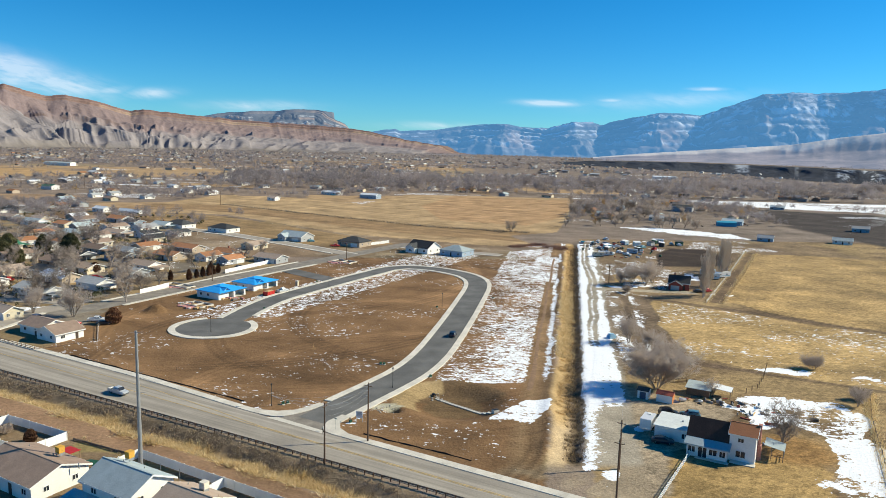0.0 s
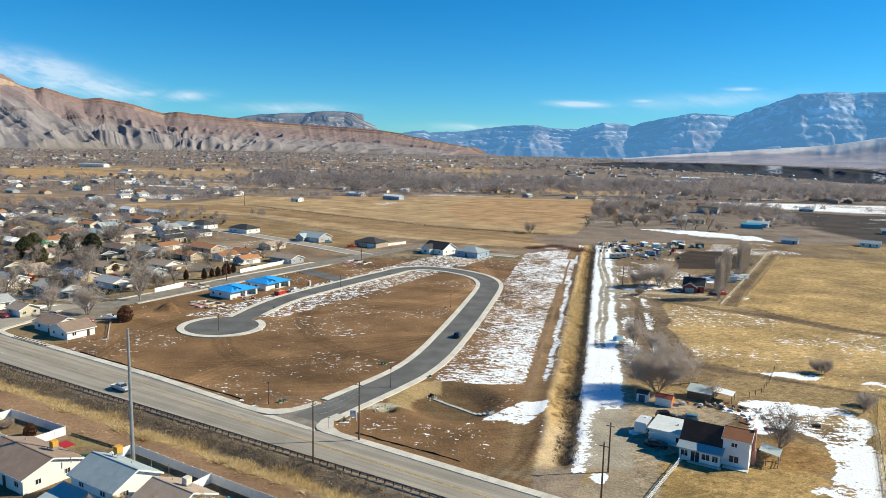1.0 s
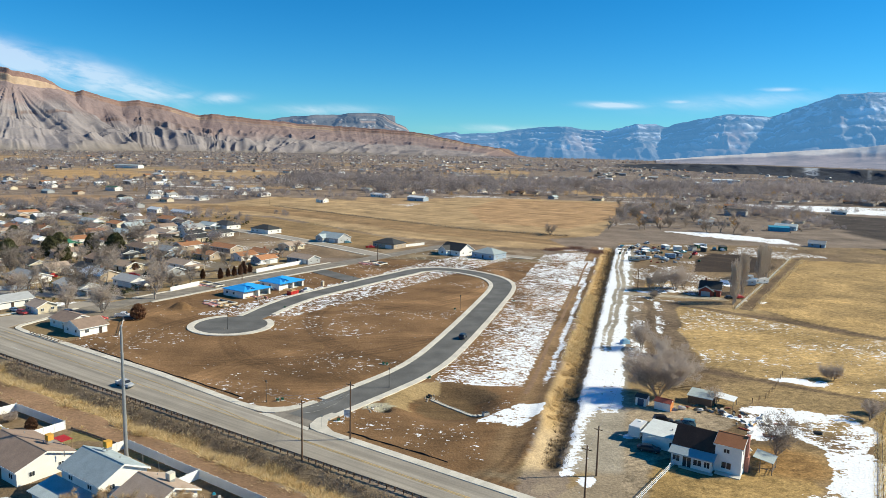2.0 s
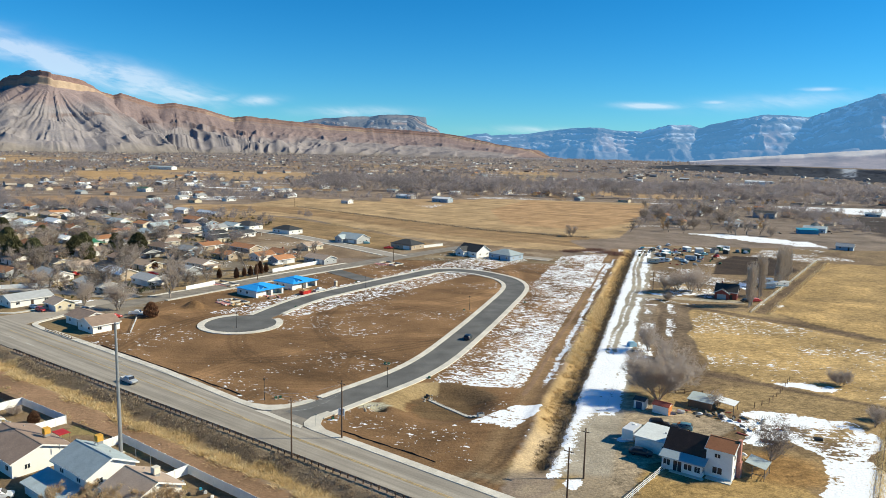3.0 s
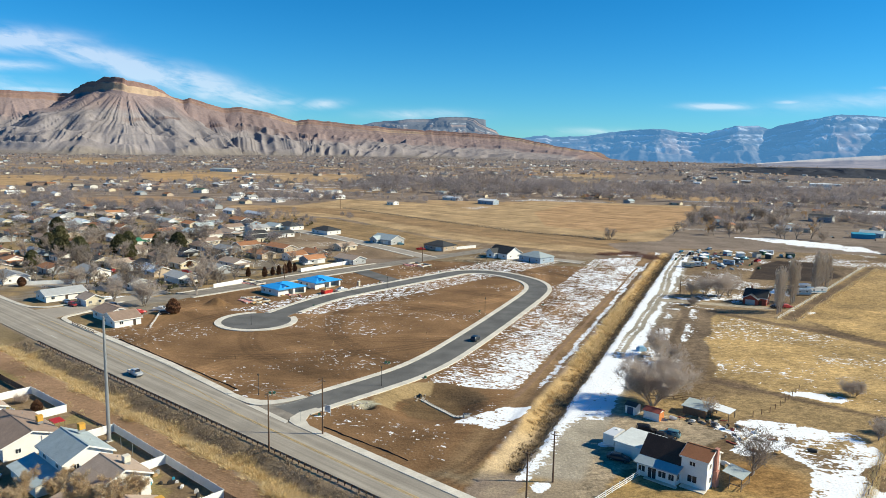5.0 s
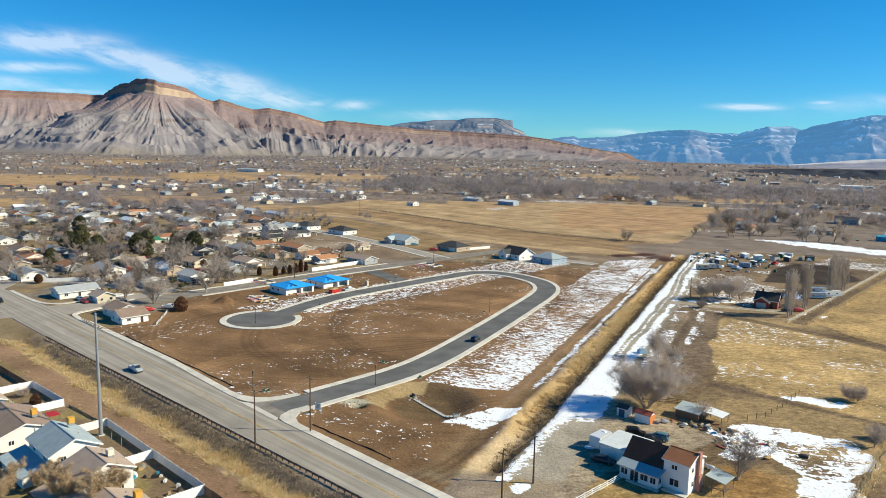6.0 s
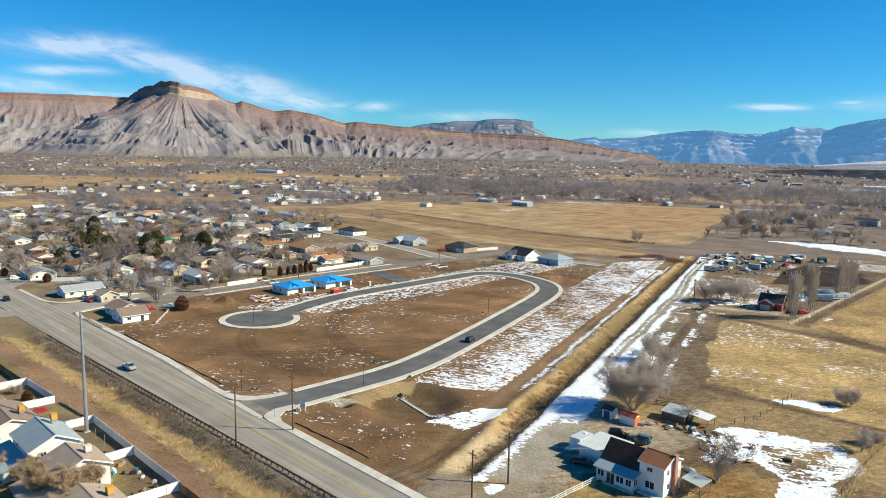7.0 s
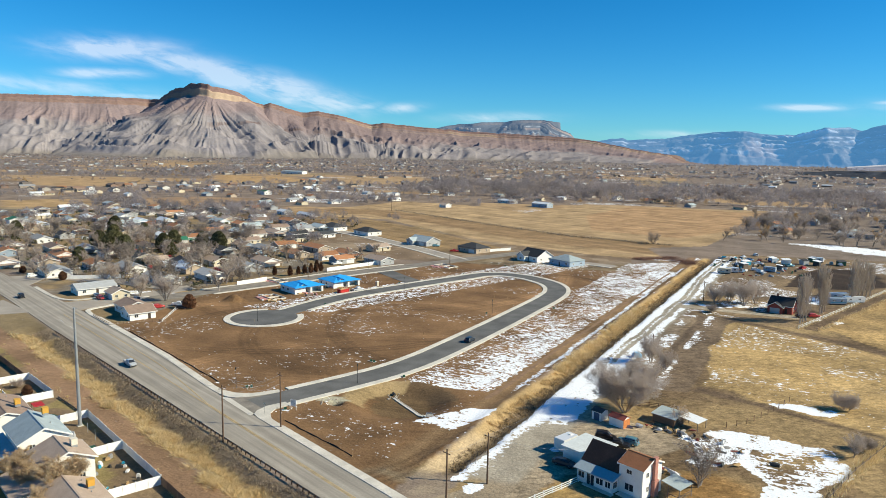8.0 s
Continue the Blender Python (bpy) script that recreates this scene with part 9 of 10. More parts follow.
# a few that can be told apart
for x, y, L, D, h, wl, rf, words in ((0.5, 806, 22, 10, 4.0, "wall_blue", "roof_white", "long pale-blue metal farm building with a white roof"), (-640, 1536, 60, 18, 6, "wall_white", "roof_bluegrey", "long low farm building with a blue roof"),
                                     (-45, 852, 24, 9, 3, "wall_white", "roof_white", "white low farm building beside the fields"), (-98, 757, 10, 8, 3, "wall_white", "roof_tan", "small white farm cottage with a tan roof"),
                                     (556, 1372, 34, 18, 9, "wall_white", "roof_white", "white industrial building far along the valley"), (505, 1335, 80, 20, 4, "wall_white", "roof_white", "long white industrial shed"),
                                     (-363, 858, 20, 10, 4, "wall_white", "roof_green", "white farm building with a green roof"), (-275, 600, 22, 12, 3.2, "wall_grey", "roof_dark", "dark-roofed house with a pale garage"),
                                     (-215, 612, 14, 8, 3.0, "wall_white", "roof_white", "white farm shed at the field's edge"), (-190, 606, 26, 6, 1.6, "wall_white", "roof_white", "long low white hothouse"),
                                     (316, 706, 20, 10, 5, "wall_grey", "roof_dark", "dark two-level farmhouse among bare trees"), (264, 611, 20, 9, 3.4, "wall_tan", "roof_tan", "long tan shed among bare trees"),
                                     (309, 586, 16, 10, 3.4, "wall_blue", "roof_bluegrey", "farm shed with a turquoise roof"), (395, 545, 12, 8, 3, "wall_blue", "roof_grey", "pale blue cottage at the dark field"),
                                     (280, 480, 10, 6, 2.6, "wall_blue", "roof_grey", "small blue-grey farm shed"), (330, 470, 12, 7, 2.6, "wall_white", "roof_bluegrey", "white trailer home with a blue-grey roof")):
    house(at(x, y, DEG_A + (0 if L < 30 else 20)), L, D, h, 1.6, wl, rf, False, words, vents=0, group="")
shed(at(297, 573, -12), 15, 6, 3.2, 0.8, "tarp_blue", "tarp_blue", "bright turquoise metal farm shed", None, "shed", True)

# ---- the red house and the junk yard behind it ----
rh = house(at(146.5, 310.0, -25), 8.6, 8, 3.2, 2.6, "barn_red", "roof_dark", False, "red house with a steep black roof and white trim", vents=0, chimney=False, group="", wing=(-1.6, 5.6, 1.5, 2.7, 1.6, -1))
add_garage(rh, -1.6, -5.55, 0, 3.6, 2.1, "wall_grey")
part("chimney", boxes((-2.5, -1.9, 0.3, 0.9, 5.2, 7.0)), "brick_red", rh)
vehicle(at(156, 302.5, 20), "suv", "car_red", "dark red car parked beside the red house")
vehicle(at(151.5, 301, 10), "sedan", "car_black", "dark car parked beside the red house")


def camper(x, y, deg, mat, words, L=7.0):
    c = thing("camper_trailer", at(x, y, deg), words, "trailer", "parked trailers")
    bm = boxes((-L / 2, L / 2, -1.2, 1.2, 0.5, 2.8))
    bmesh.ops.bevel(bm, geom=bm.edges[:], offset=0.25, segments=2)
    part("body", bm, mat, c)
    for xx in (-L / 4, L / 5):
        add_window(c, xx, -1.2, 1.8, 0, 1.1, 0.7)
        add_window(c, xx, 1.2, 1.8, 180, 1.1, 0.7)
    part("stripe", boxes((-L / 2 + 0.3, L / 2 - 0.3, -1.22, -1.2, 1.0, 1.2)), "tarp_blue", c)
    part("skirt", boxes((-L / 2 + 0.4, L / 2 - 0.4, -1.05, 1.05, 0.05, 0.5)), "steel_dark", c)
    return c


camper(176, 345, 15, "car_white", "white camper trailer beside the poplars", 8)
camper(180, 338, 20, "car_white", "long white trailer with blue windows", 9)
camper(172, 332, 12, "wall_blue", "pale blue travel trailer in the snow", 7)
camper(-140, 322, DEG_A, "car_white", "white camper trailer parked in a yard", 7)
camper(-124, 313, DEG_A + 40, "car_white", "white camper parked on gravel", 6)
SCRAP = random.Random(14)
JY = [(147.7, 448.5), (147.6, 433), (155.9, 465), (152.7, 435), (158, 454), (136.6, 400), (146.6, 407), (154.4, 415), (155.7, 407), (161.3, 414), (168, 424), (170, 452), (196, 462), (193, 461), (201, 452.6), (205, 450), (164.8, 476), (143, 411), (176, 437), (172, 462), (150, 425), (141, 404), (160, 440), (181, 430)]
for k, (x, y) in enumerate(JY):
    sort = SCRAP.choice(["car", "car", "camper", "shed", "truck"])
    if sort == "car":
        vehicle(at(x, y, SCRAP.uniform(0, 360)), SCRAP.choice(["suv", "sedan", "van"]), SCRAP.choice(["car_white", "car_teal", "car_blue", "car_silver", "car_black"]), "old disused car standing in the junk yard")
    elif sort == "camper":
        camper(x, y, SCRAP.uniform(-40, 40), SCRAP.choice(["car_white", "wall_blue", "wall_cream"]), "old pale trailer standing in the junk yard", SCRAP.uniform(5, 7.5))
    elif sort == "truck":
        vehicle(at(x, y, SCRAP.uniform(0, 360)), "pickup", SCRAP.choice(["car_white", "car_teal", "car_red"]), "old disused pickup standing in the junk yard", "pickup truck")
    else:
        shed(at(x, y, SCRAP.uniform(0, 90)), SCRAP.uniform(3, 5), 3, 2.2, 0.5, SCRAP.choice(["wood_grey", "wall_grey", "tarp_blue", "green_box"]), "roof_white", "small weathered shed in the junk yard", None, "shed", True)
for k in range(100):
    x, y = SCRAP.uniform(134, 176), SCRAP.uniform(396, 462)
    if k > 84:
        x, y = SCRAP.uniform(270, 330), SCRAP.uniform(560, 610)
    mat = SCRAP.choice(["wood_grey", "steel", "tarp_blue", "barn_red", "wall_white", "green_box", "steel_dark"])
    t = thing("scrap_pile", at(x, y, SCRAP.uniform(0, 180)), {"wood_grey": "grey timber", "steel": "grey iron", "tarp_blue": "blue sheet", "barn_red": "rusty iron", "wall_white": "white panel", "green_box": "green iron", "steel_dark": "black iron"}[mat] + " scrap standing in the junk yard", "scrap", "junk yard scrap")
    bm = bmesh.new()
    l, w, hh = SCRAP.uniform(1, 4), SCRAP.uniform(0.6, 1.6), SCRAP.uniform(0.3, 1.6)
    pts = [bm.verts.new((SCRAP.uniform(-l, l) / 2, SCRAP.uniform(-w, w) / 2, SCRAP.uniform(-0.2, hh))) for j in range(14)]
    bmesh.ops.convex_hull(bm, input=pts)
    part("lump", bm, mat, t)
for k, (x, y, wl) in enumerate(((176, 447, "wall_white"), (186, 449, "wall_grey"), (192, 446, "steel_dark"), (206, 452, "green_box"), (170, 452, "wall_blue"))):
    shed(at(x, y, 10 + 25 * (k % 3)), 4.2, 3.2, 2.4, 0.6, wl, "roof_white" if k % 2 == 0 else "roof_dark", "small farm shed at the ploughed field's far edge", None, "shed", True)
rail_fence([(146, 281), (190, 350), (236, 424)], 1.2, "trim_white", "pale rail fence beside the farm track", 2, 3.5)
rail_fence([(152, 279), (196, 347), (240, 418)], 1.1, "wood_raw", "thin wooden post fence on the field's edge", 1, 3.5)

# parked cars in the town
PARK = random.Random(22)
for x, y, dg in ((-122, 251, -35), (-117, 247, -30), (-101, 248, -30), (-146, 318, 0), (-62, 359, 55), (-55, 352, 50), (-165, 300, 55), (-200, 318, -30), (-128, 300, 0), (-110, 322, 20), (-155, 349, 40), (-180, 330, 60), (-106, 356, 10), (-48, 360, 40), (-30, 447, 30), (-14, 428, 20)):
    vehicle(at(x, y, dg), PARK.choice(["suv", "sedan", "pickup", "van"]), PARK.choice(["car_white", "car_blue", "car_black", "car_silver", "car_red", "car_teal"]), "parked car standing beside a town house")
for p, q in taken:
    if PARK.random() < 0.42 and q < 430:
        side = PARK.choice([-1, 1])
        vehicle(at(p + side * 9.5 * AY, q - side * 9.5 * AX, DEG_A + PARK.choice([0, 90, 90, 180])), PARK.choice(["suv", "sedan", "pickup", "van"]), PARK.choice(["car_white", "car_blue", "car_black", "car_silver", "car_red", "car_black"]), "parked car standing in the drive of a town house")
vehicle(at(-81.5, 246.5, 10), "pickup", "car_white", "white pickup parked beside a rounded evergreen", "pickup truck")
vehicle(at(-77.5, 242.0, 20), "sedan", "car_black", "black car parked beside a rounded evergreen")
vehicle(at(-148, 240, DEG_A, 0.1), "suv", "car_black", "black car on the highway by the crossing")

# ---- trees of the town and farms ----
evergreen("bronze", -75, 243.5, 1.25, 0, label="large rounded bronze evergreen beside a drive")
for x, y, s in ((-118, 314, 1.2), (-116, 336, 1.1), (-161, 277, 0.9), (-191, 286, 0.8), (-176, 372, 1.2), (-150, 296, 0.9)):
    evergreen("bronze", x, y, s, x * 7)
for k, (x, y) in enumerate(((-77, 319), (-69.5, 320), (-67.5, 325), (-65.5, 328), (-63.5, 331), (-62, 334), (-60.8, 337), (-64.8, 341))):
    evergreen("bronze_cone", x - 1.0, y + 0.5, 0.95 + 0.1 * math.sin(k * 2.1), k * 50)
for x, y, s in ((-178, 387, 1.3), (-181, 346, 1.5), (-174, 371, 1.3), (-190, 322, 1.0), (-146, 384, 1.4), (-210, 362, 1.4), (-166, 398, 1.1), (-230, 400, 1.3), (-260, 440, 1.4), (-300, 395, 1.3), (-186, 352, 1.2), (-194, 350, 1.4), (-222, 420, 1.2), (-160, 356, 1.1)):
    evergreen("pine", x, y, s * 1.3, x * 3)
PICK = [(-107, 257.5, "ash", 0.95), (-91.5, 252.5, "ash", 1.1), (-88, 292, "round", 1.2), (-89, 357, "tall", 1.1), (-123, 318, "round", 1.0), (-96, 310, "round", 1.2), (-98, 320, "wide", 0.9),
        (-79, 305, "round", 0.95), (-84, 300, "wide", 0.75), (-156, 391, "tall", 1.2), (-136, 351, "round", 1.1), (-184, 408, "round", 1.0), (-60, 372, "round", 0.8), (-58, 378, "tall", 0.85), (-50, 388, "tall", 0.9), (-66, 345, "round", 1.0), (-72, 340, "tall", 1.0),
        (106, 512, "wide", 0.85), (122, 316, "ash", 0.8), (133, 316, "ash", 1.1), (128, 320, "ash", 0.9), (138.5, 322, "ash", 1.0), (119, 300, "shrub", 1.0)]
for x, y, kd, s in PICK:
    tree(kd, x, y, s, (x * 37) % 360)
for x, y, s in ((148.5, 290, 0.95), (150, 292.5, 1.0), (151.5, 295, 0.9), (160, 310, 1.0), (161.5, 312.5, 1.05), (163, 315, 0.9), (179, 337, 0.95), (181, 340, 1.0), (183.5, 344, 1.0), (186, 347.5, 0.9), (189, 352, 0.9), (192, 357, 0.8)):
    tree("poplar", x, y, s * 1.28, x * 13)
TR = random.Random(6)
n = 0
while n < 92:
    x, y = TR.uniform(-330, -60), TR.uniform(270, 440)
    a, b = to_ab(x, y)
    if b < 18 or x > -84 - (y - 300) * 0.12 or inside(np.array(x), np.array(y), Z_BROWN) or inside(np.array(x), np.array(y), Z_TAN) or any((x - p) ** 2 + (y - q) ** 2 < 60 for p, q in taken):
        continue
    n += 1
    tree(TR.choice(["round", "tall", "tall", "wide", "open", "round"]), x, y, TR.uniform(0.7, 1.25), TR.uniform(0, 360))
n = 0
while n < 70:
    x, y = TR.uniform(150, 520), TR.uniform(545, 760)
    if inside(np.array(x), np.array(y), Z_DARK) or inside(np.array(x), np.array(y), Z_FIELD2) or inside(np.array(x), np.array(y), Z_PLOUGH) or inside(np.array(x), np.array(y), Z_TAN) or inside(np.array(x), np.array(y), Z_SNOWSTRIP):
        continue
    if fbm(np.array(x * 0.012), np.array(y * 0.012), 91, 3) < 0.47:
        continue
    n += 1
    tree(TR.choice(["round", "tall", "wide", "tall", "open", "round", "gold"]), x, y, TR.uniform(0.75, 1.25), TR.uniform(0, 360))


# ---- woods that fill the valley: one object ----
def far_woods(name, count, tris, r0, r1, power, seed, mat, size, width, words, keep):
    rng = np.random.default_rng(seed)
    xs, ys = [], []
    while len(xs) < count:
        r = r0 + (r1 - r0) * rng.random(4000) ** power
        azm = np.radians(rng.uniform(-48, 38, 4000))
        x, y = 46 + r * np.sin(azm), r * np.cos(azm)
        ok = keep(x, y, r, rng)
        xs += list(x[ok])
        ys += list(y[ok])
    x, y = np.array(xs[:count]), np.array(ys[:count])
    r = np.hypot(x - 46, y)
    z = ground_z(x, y)
    h = size * rng.uniform(0.45, 1.4, count)
    N = count * tris
    X, Y, Zb, Hh, R = [np.repeat(v, tris) for v in (x, y, z, h, r)]
    # sprays of fine twigs that fill a rounded crown, and a trunk below it
    d = rng.normal(0, 1, (N, 3))
    d[:, 2] = np.abs(d[:, 2]) * 0.9 - 0.25
    d /= np.linalg.norm(d, axis=1, keepdims=True)
    out = d.copy()
    start = rng.uniform(0.1, 1.0, N) ** 0.5 * 0.84
    lop = np.repeat(rng.uniform(0.30, 0.48, count), tris)
    lobes = 1 + 0.25 * np.sin(3 * np.arctan2(d[:, 1], d[:, 0]) + np.repeat(rng.uniform(0, 6, count), tris))
    mid = np.stack([X, Y, Zb + Hh * 0.42], -1)
    size3 = np.stack([Hh * lop * lobes, Hh * lop * lobes, Hh * 0.52], -1)
    root = mid + d * size3 * start[:, None]
    d = d + rng.normal(0, 0.7, (N, 3)) + np.array((0, 0, 0.15))
    d /= np.linalg.norm(d, axis=1, keepdims=True)
    tip = root + d * size3 * rng.uniform(0.14, 0.3, N)[:, None]
    stem = np.arange(0, N, tris)
    root[stem] = np.stack([x, y, z + h * 0.5], -1)
    tip[stem] = np.stack([x, y, z - 0.3], -1)
    p = np.cross(d, out + rng.normal(0, 0.3, (N, 3)))
    p /= np.linalg.norm(p, axis=1, keepdims=True)
    w = (width * (0.55 + R / 1600) * rng.uniform(1.0, 2.4, N))[:, None]
    w[stem] *= 0.5
    co = np.stack([root - p * w, root + p * w, tip], 1).reshape(-1, 3)
    co[:, 2] = np.maximum(co[:, 2], -0.4)
    me = bpy.data.meshes.new(name)
    me.vertices.add(len(co))
    me.vertices.foreach_set("co", co.astype(np.float32).ravel())
    me.loops.add(N * 3)
    me.loops.foreach_set("vertex_index", np.arange(N * 3, dtype=np.int32))
    me.polygons.add(N)
    me.polygons.foreach_set("loop_start", np.arange(0, N * 3, 3, dtype=np.int32))
    me.update(calc_edges=True)
    me.materials.append(M[mat])
    ob = new(name, me)
    tagged(ob, words, "trees", kind="stuff")


def valley_keep(x, y, r, rng):
    ok = fbm(x * 0.011, y * 0.014, 95, 3) + 0.22 * (rng.random(len(x)) - 0.5) > 0.48 - 0.10 * smooth(r, 1000, 2000)
    for zn in (Z_TAN, Z_BROWN, Z_DARK, Z_SNOWFAR, Z_RED, Z_FIELD2):
        ok &= ~inside(x, y, zn)
    for zone, c in FIELDS:
        ok &= ~inside(x, y, zone) | (rng.random(len(x)) < 0.05)
    plot = strip_kind(x, y)
    ok &= (plot > 0.34) | (rng.random(len(x)) < 0.10)
    azm = np.degrees(np.arctan2(x - 46, y))
    foot = np.interp(azm, [13, 15, 22, 26, 30, 33, 35, 50], [2750, 2620, 2260, 2190, 1930, 1740, 1730, 1700])
    ok &= (azm < 13.5) | (r < foot - 330) | (r > foot + 260)
    return ok & (y > 560)


def belt_keep(x, y, r, rng):
    line = np.abs(y - (915 - (x - 370) * 0.13)) < 22
    line |= np.abs(y - (1130 - (x - 200) * 0.06)) < 60
    line |= (np.abs(y - (960 + 30 * np.sin(x * 0.01))) < 30) & (x < 60) & (x > -200)
    return line & ((x > 235) | (y > 920)) & (x > -220)


def town_keep(x, y, r, rng):
    a, b = to_ab(x, y)
    ok = (b > 20) & (y > 268) & (y < 600) & (x > -430) & (x < -88 - (y - 300) * 0.12)
    for p, q in taken:
        ok &= (x - p) ** 2 + (y - q) ** 2 > 50
    return ok & (fbm(x * 0.05, y * 0.05, 97, 2) > 0.45)


far_woods("valley_woods", 3300, 120, 800, 2000, 0.8, 1, "twig_far", 9.5, 0.115, "bare grey-brown woods over the valley floor", valley_keep)
far_woods("near_woods", 620, 260, 500, 860, 0.8, 11, "twig_far", 9.0, 0.075, "bare grey-brown trees at the edge of the fields", valley_keep)
far_woods("far_woods", 17000, 20, 1300, 4400, 0.85, 2, "twig_far", 9.5, 0.26, "distant bare grey-brown woods", valley_keep)
far_woods("river_belt", 1300, 150, 700, 1400, 1.0, 3, "twig_far", 17.0, 0.18, "belt of tall bare trees along the river", belt_keep)
far_woods("town_trees", 260, 300, 400, 760, 1.0, 7, "twig_far", 8.5, 0.075, "bare trees standing among the farther houses", lambda x, y, r, rng: town_keep(x, y, r, rng) & (y > 425))
far_woods("gold_woods", 220, 80, 620, 1900, 0.9, 4, "twig_gold", 8.0, 0.22, "scattered golden-brown trees in the valley", valley_keep)
far_woods("yard_shrubs", 460, 80, 280, 720, 1.0, 5, "twig_far", 3.0, 0.11, "bare brown shrubs and hedges in the town's yards", town_keep)
far_woods("yard_evergreens", 340, 70, 280, 720, 1.0, 6, "leaf_green", 3.4, 0.2, "dark evergreen shrubs in the town's yards", town_keep)


def pond(x, y, rx, ry, words):
    bm = bmesh.new()
    vs = []
    for k in range(28):
        t = 2 * math.pi * k / 28
        f = 1 + 0.18 * math.sin(2 * t + x) + 0.1 * math.sin(5 * t)
        vs.append(bm.verts.new((x + rx * f * math.cos(t), y + ry * f * math.sin(t), 0.25)))
    bm.faces.new(vs)
    me = bpy.data.meshes.new("water")
    bm.to_mesh(me)
    me.materials.append(M["pond"])
    tagged(new("water", me), words, "pond", kind="structure")


pond(341, 1222, 17, 55, "small blue pond among the valley's bare trees")

# ---- dry grass on the banks ----
def blades(name, words, mat, count, seed, place, length, width, spread=0.5):
    """Dry blades that splay outward from the middle of their tuft; place gives the blades' feet and the tufts' middles."""
    rng = np.random.default_rng(seed)
    x, y, cx, cy = place(rng, count)
    n = len(x)
    z = ground_z(x, y)
    l = rng.uniform(*length, n)
    d = np.stack([rng.normal(0, spread * 0.6, n) + (x - cx) * spread * 1.3, rng.normal(0, spread * 0.6, n) + (y - cy) * spread * 1.3, np.ones(n)], -1)
    d /= np.linalg.norm(d, axis=1, keepdims=True)
    s = np.stack([rng.normal(0, 1, n), rng.normal(0, 1, n), np.zeros(n)], -1)
    s /= np.linalg.norm(s, axis=1, keepdims=True)
    b = np.stack([x, y, z - 0.05], -1)
    w = width * rng.uniform(0.6, 1.4, n)[:, None]
    co = np.stack([b - s * w, b + s * w, b + d * l[:, None]], 1).reshape(-1, 3)
    me = bpy.data.meshes.new(name)
    me.vertices.add(len(co))
    me.vertices.foreach_set("co", co.astype(np.float32).ravel())
    me.loops.add(n * 3)
    me.loops.foreach_set("vertex_index", np.arange(n * 3, dtype=np.int32))
    me.polygons.add(n)
    me.polygons.foreach_set("loop_start", np.arange(0, n * 3, 3, dtype=np.int32))
    me.update(calc_edges=True)
    me.materials.append(M[mat])
    ob = new(name, me)
    tagged(ob, words, "grass", kind="stuff")


def clumped(rng, n, a0, a1, b0, b1, size, per, gap=0.36):
    """Points in tufts within a strip along the highway."""
    k = n // per
    ca, cb = rng.uniform(a0, a1, k), rng.uniform(b0, b1, k)
    cb = cb + 0.8 * np.sin(ca * 0.23) + 0.5 * np.sin(ca * 0.71)
    keep = fbm(ca * 0.16, cb * 0.3, 101, 3) > gap
    ca, cb = ca[keep], cb[keep]
    sz = np.repeat(size * rng.uniform(0.5, 1.5, len(ca)), per)
    a0, b0 = np.repeat(ca, per), np.repeat(cb, per)
    a, b = a0 + rng.normal(0, 1, len(a0)) * sz, b0 + rng.normal(0, 1, len(a0)) * sz
    b, b0 = b + rail_b(a), b0 + rail_b(a0)
    return OX + a * AX - b * AY, OY + a * AY + b * AX, OX + a0 * AX - b0 * AY, OY + a0 * AY + b0 * AX


def ditch_side(rng, n, e0, e1, y0, y1, size, per):
    k = n // per
    cy, ce = rng.uniform(y0, y1, k), rng.uniform(e0, e1, k)
    cx = 45.9 + ce + (cy - 132.3) * 0.267
    sz = np.repeat(size * rng.uniform(0.5, 1.5, k), per)
    cx, cy = np.repeat(cx, per), np.repeat(cy, per)
    return cx + rng.normal(0, 1, k * per) * sz, cy + rng.normal(0, 1, k * per) * sz, cx, cy


def edge_lines(rng, n):
    """Weeds along fences and field edges."""
    segs = [((98, 104), (128.5, 155.5)), ((128.5, 155.5), (140, 172.5)), ((146, 281), (236, 424)), ((152, 279), (240, 418))]
    xs, ys = [], []
    for (x0, y0), (x1, y1) in segs:
        t = rng.random(n // len(segs))
        xs.append(x0 + (x1 - x0) * t + rng.normal(0, 0.7, len(t)))
        ys.append(y0 + (y1 - y0) * t + rng.normal(0, 0.7, len(t)))
    x, y = np.concatenate(xs), np.concatenate(ys)
    return x, y, x, y


def hedge_line(rng, n):
    t = rng.random(n)
    px = np.interp(t, [0, 0.45, 0.72, 1], [-137, -22, 49, 118])
    py = np.interp(t, [0, 0.45, 0.72, 1], [699, 596, 537, 508])
    x, y = px + rng.normal(0, 1.2, n), py + rng.normal(0, 1.2, n)
    return x, y, x, y


def willows(rng, n):
    k = rng.integers(0, 5, n)
    x = np.array((118, 104, 96, 112, 122))[k] + rng.normal(0, 1, n) * np.array((4, 5, 3, 3, 3))[k]
    y = np.array((436, 441, 436, 447, 428))[k] + rng.normal(0, 1, n) * np.array((3, 2.5, 2, 2, 3))[k]
    return x, y, x, y


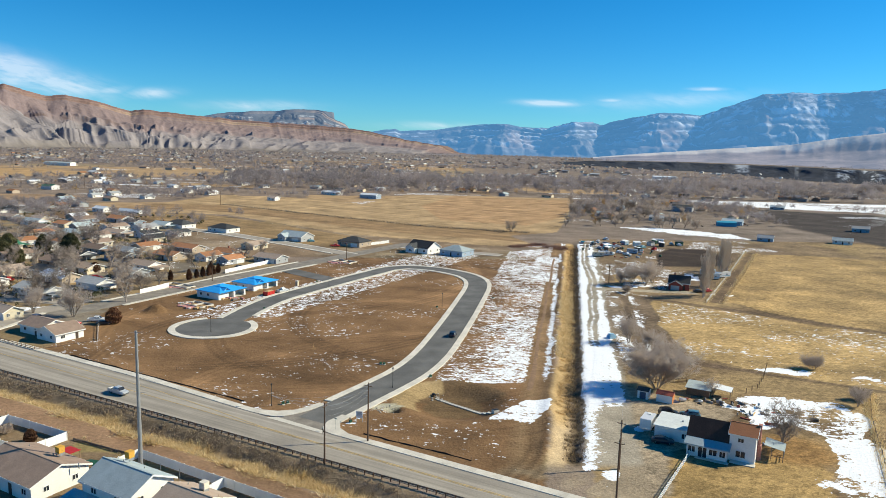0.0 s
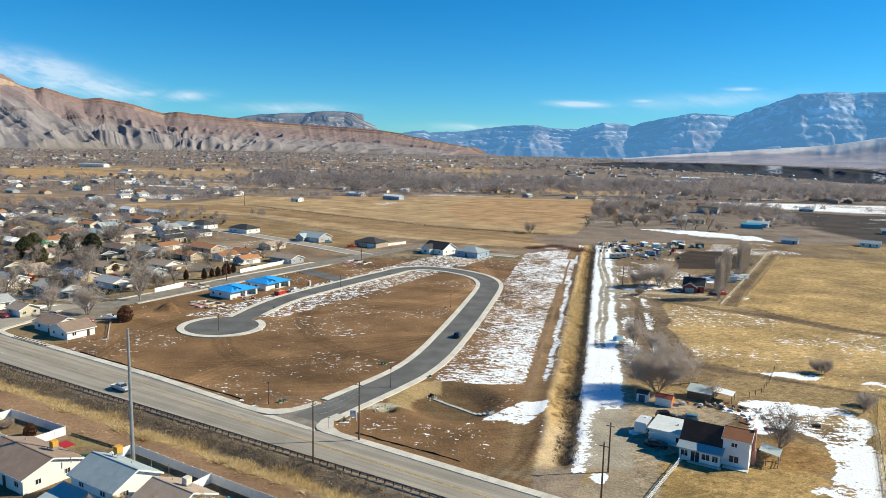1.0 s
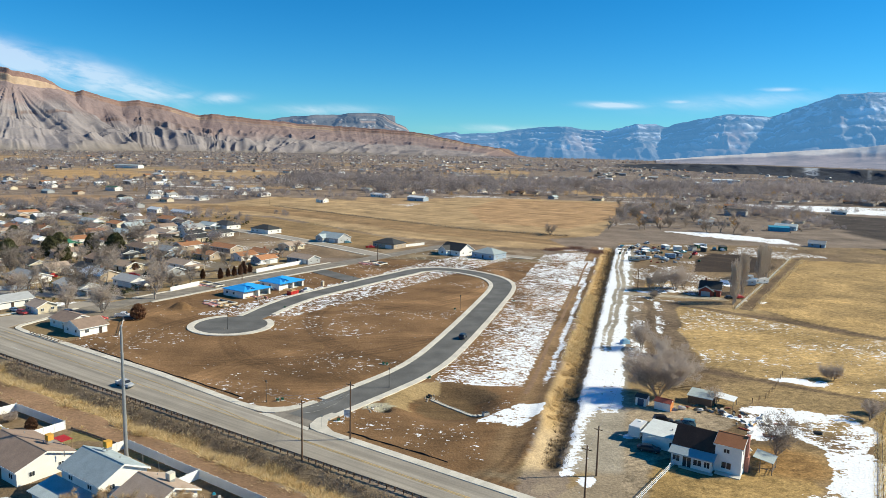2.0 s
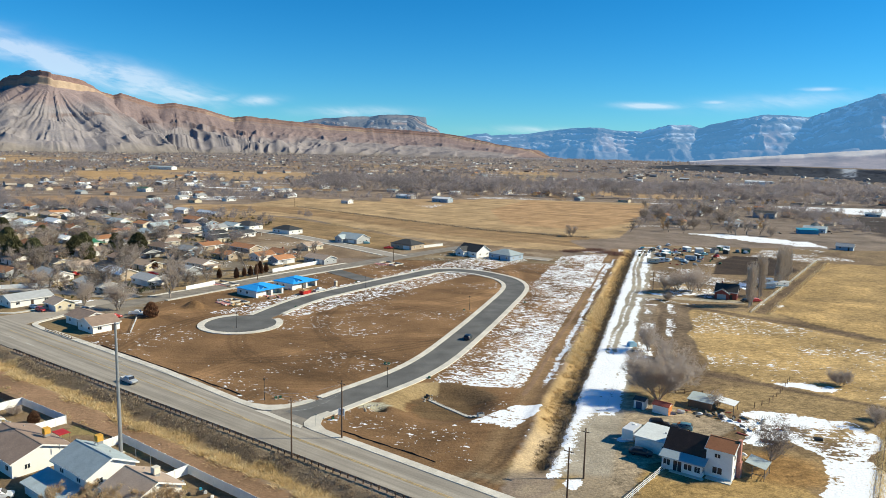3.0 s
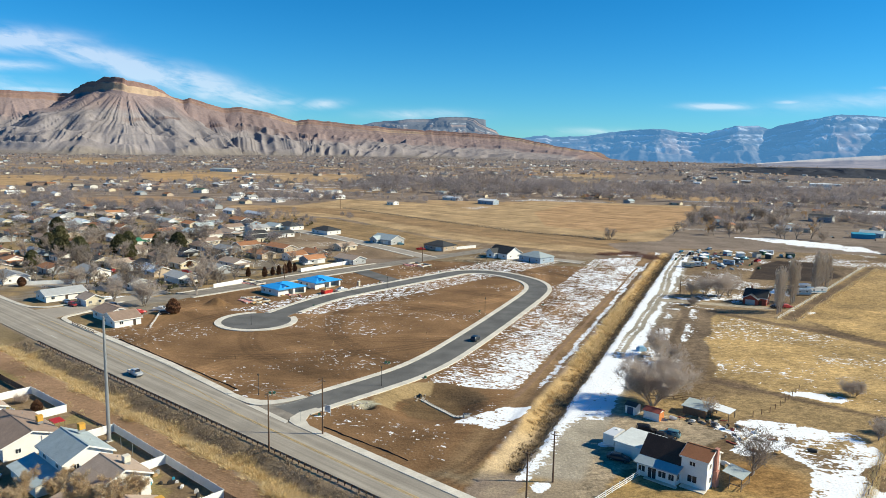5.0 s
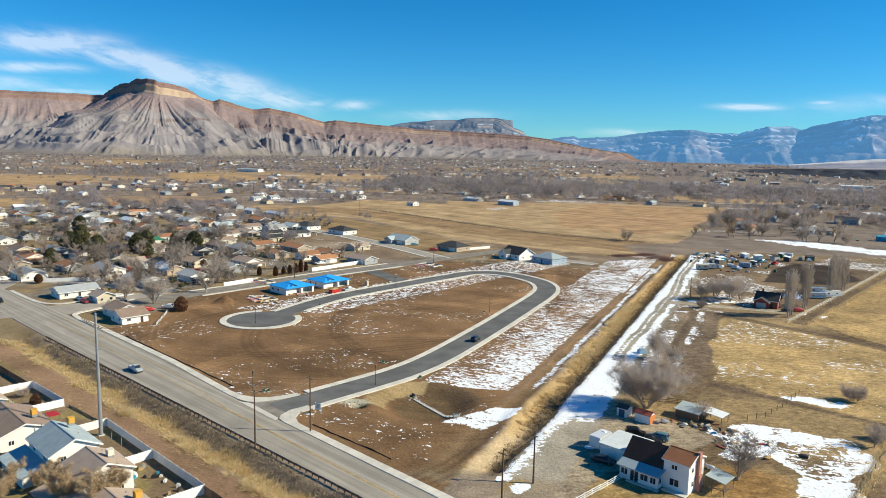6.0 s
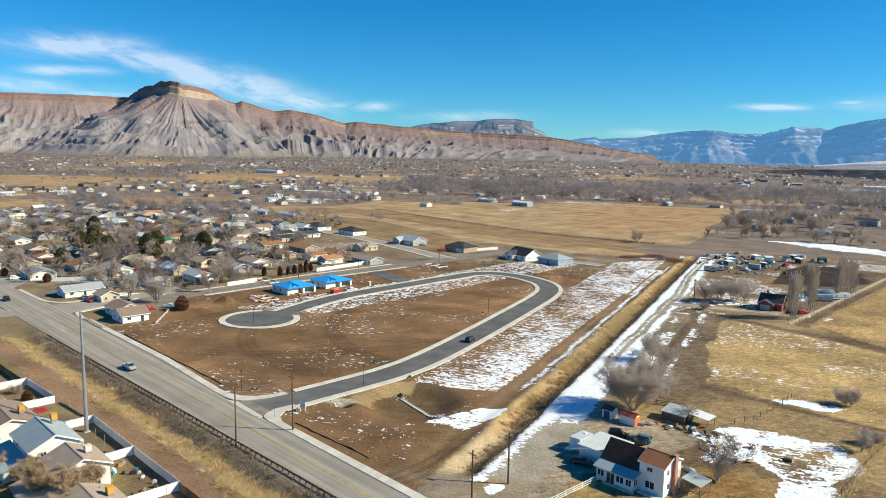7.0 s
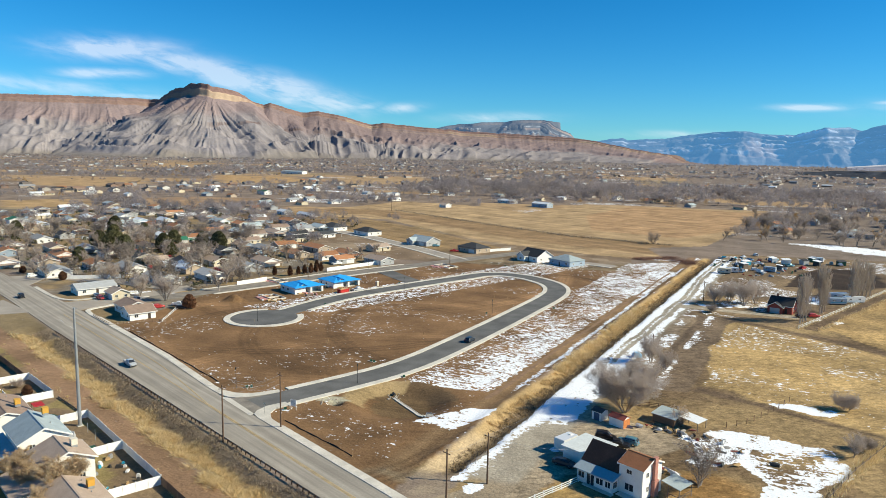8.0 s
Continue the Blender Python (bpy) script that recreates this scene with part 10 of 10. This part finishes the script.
M["reed"] = island_material("dry_reed", ((0.80, 0.63, 0.36), (0.62, 0.46, 0.23), (0.86, 0.73, 0.47), (0.44, 0.31, 0.15), (0.72, 0.55, 0.29)))
M["bank_grass"] = island_material("bank_grass", ((0.64, 0.46, 0.23), (0.50, 0.35, 0.17), (0.74, 0.56, 0.31), (0.36, 0.25, 0.13)))
M["ditch_scrub"] = island_material("ditch_scrub", ((0.16, 0.12, 0.08), (0.40, 0.28, 0.14), (0.07, 0.055, 0.045), (0.24, 0.17, 0.10)))
M["weed"] = island_material("dry_weed", ((0.33, 0.255, 0.18), (0.46, 0.36, 0.25), (0.17, 0.13, 0.095), (0.38, 0.30, 0.20)))
for nm in ("reed", "bank_grass"):
    let_light_through(M[nm], 0.48)
blades("reed_bank", "golden dry reeds along the foot of the highway bank", "reed", 120000, 1, lambda g, n: clumped(g, n, -90, 84, -10.8, -4.6, 0.75, 150, 0.45), (0.4, 1.5), 0.05, 0.9)
blades("weed_bank", "dark dry weeds on the highway bank", "weed", 60000, 2, lambda g, n: clumped(g, n, -92, 84, -5.2, -0.8, 0.5, 60), (0.2, 0.7), 0.03, 0.7)
blades("ditch_grass", "golden dry grass on the ditch bank", "bank_grass", 50000, 3, lambda g, n: ditch_side(g, n, 1.0, 4.6, 160, 450, 0.4, 60), (0.2, 0.65), 0.04, 0.7)
blades("ditch_reeds", "tall golden reeds standing along the ditch", "reed", 16000, 9, lambda g, n: ditch_side(g, n, 0.6, 3.6, 205, 300, 0.8, 130), (0.7, 1.7), 0.05, 0.6)
blades("ditch_weeds", "dark dry weeds in the ditch", "ditch_scrub", 44000, 4, lambda g, n: ditch_side(g, n, 3.0, 7.5, 136, 440, 0.35, 22), (0.2, 0.9), 0.035, 0.8)
blades("track_tufts", "pale dry tufts beside the canal track", "reed", 2400, 5, lambda g, n: clumped(g, n, -92, 84, -17.6, -16.8, 0.2, 40), (0.2, 0.6), 0.025, 0.5)
blades("edge_weeds", "dry weeds along fences and field edges", "reed", 16000, 6, edge_lines, (0.3, 1.0), 0.04, 0.5)
blades("field_hedge", "thin line of dark weeds across the far field", "weed", 5000, 7, hedge_line, (0.6, 2.0), 0.12, 0.5)
blades("red_willows", "red-stemmed willow scrub by the ditch's end", "twig_red", 7000, 8, willows, (0.5, 1.9), 0.04, 0.6)
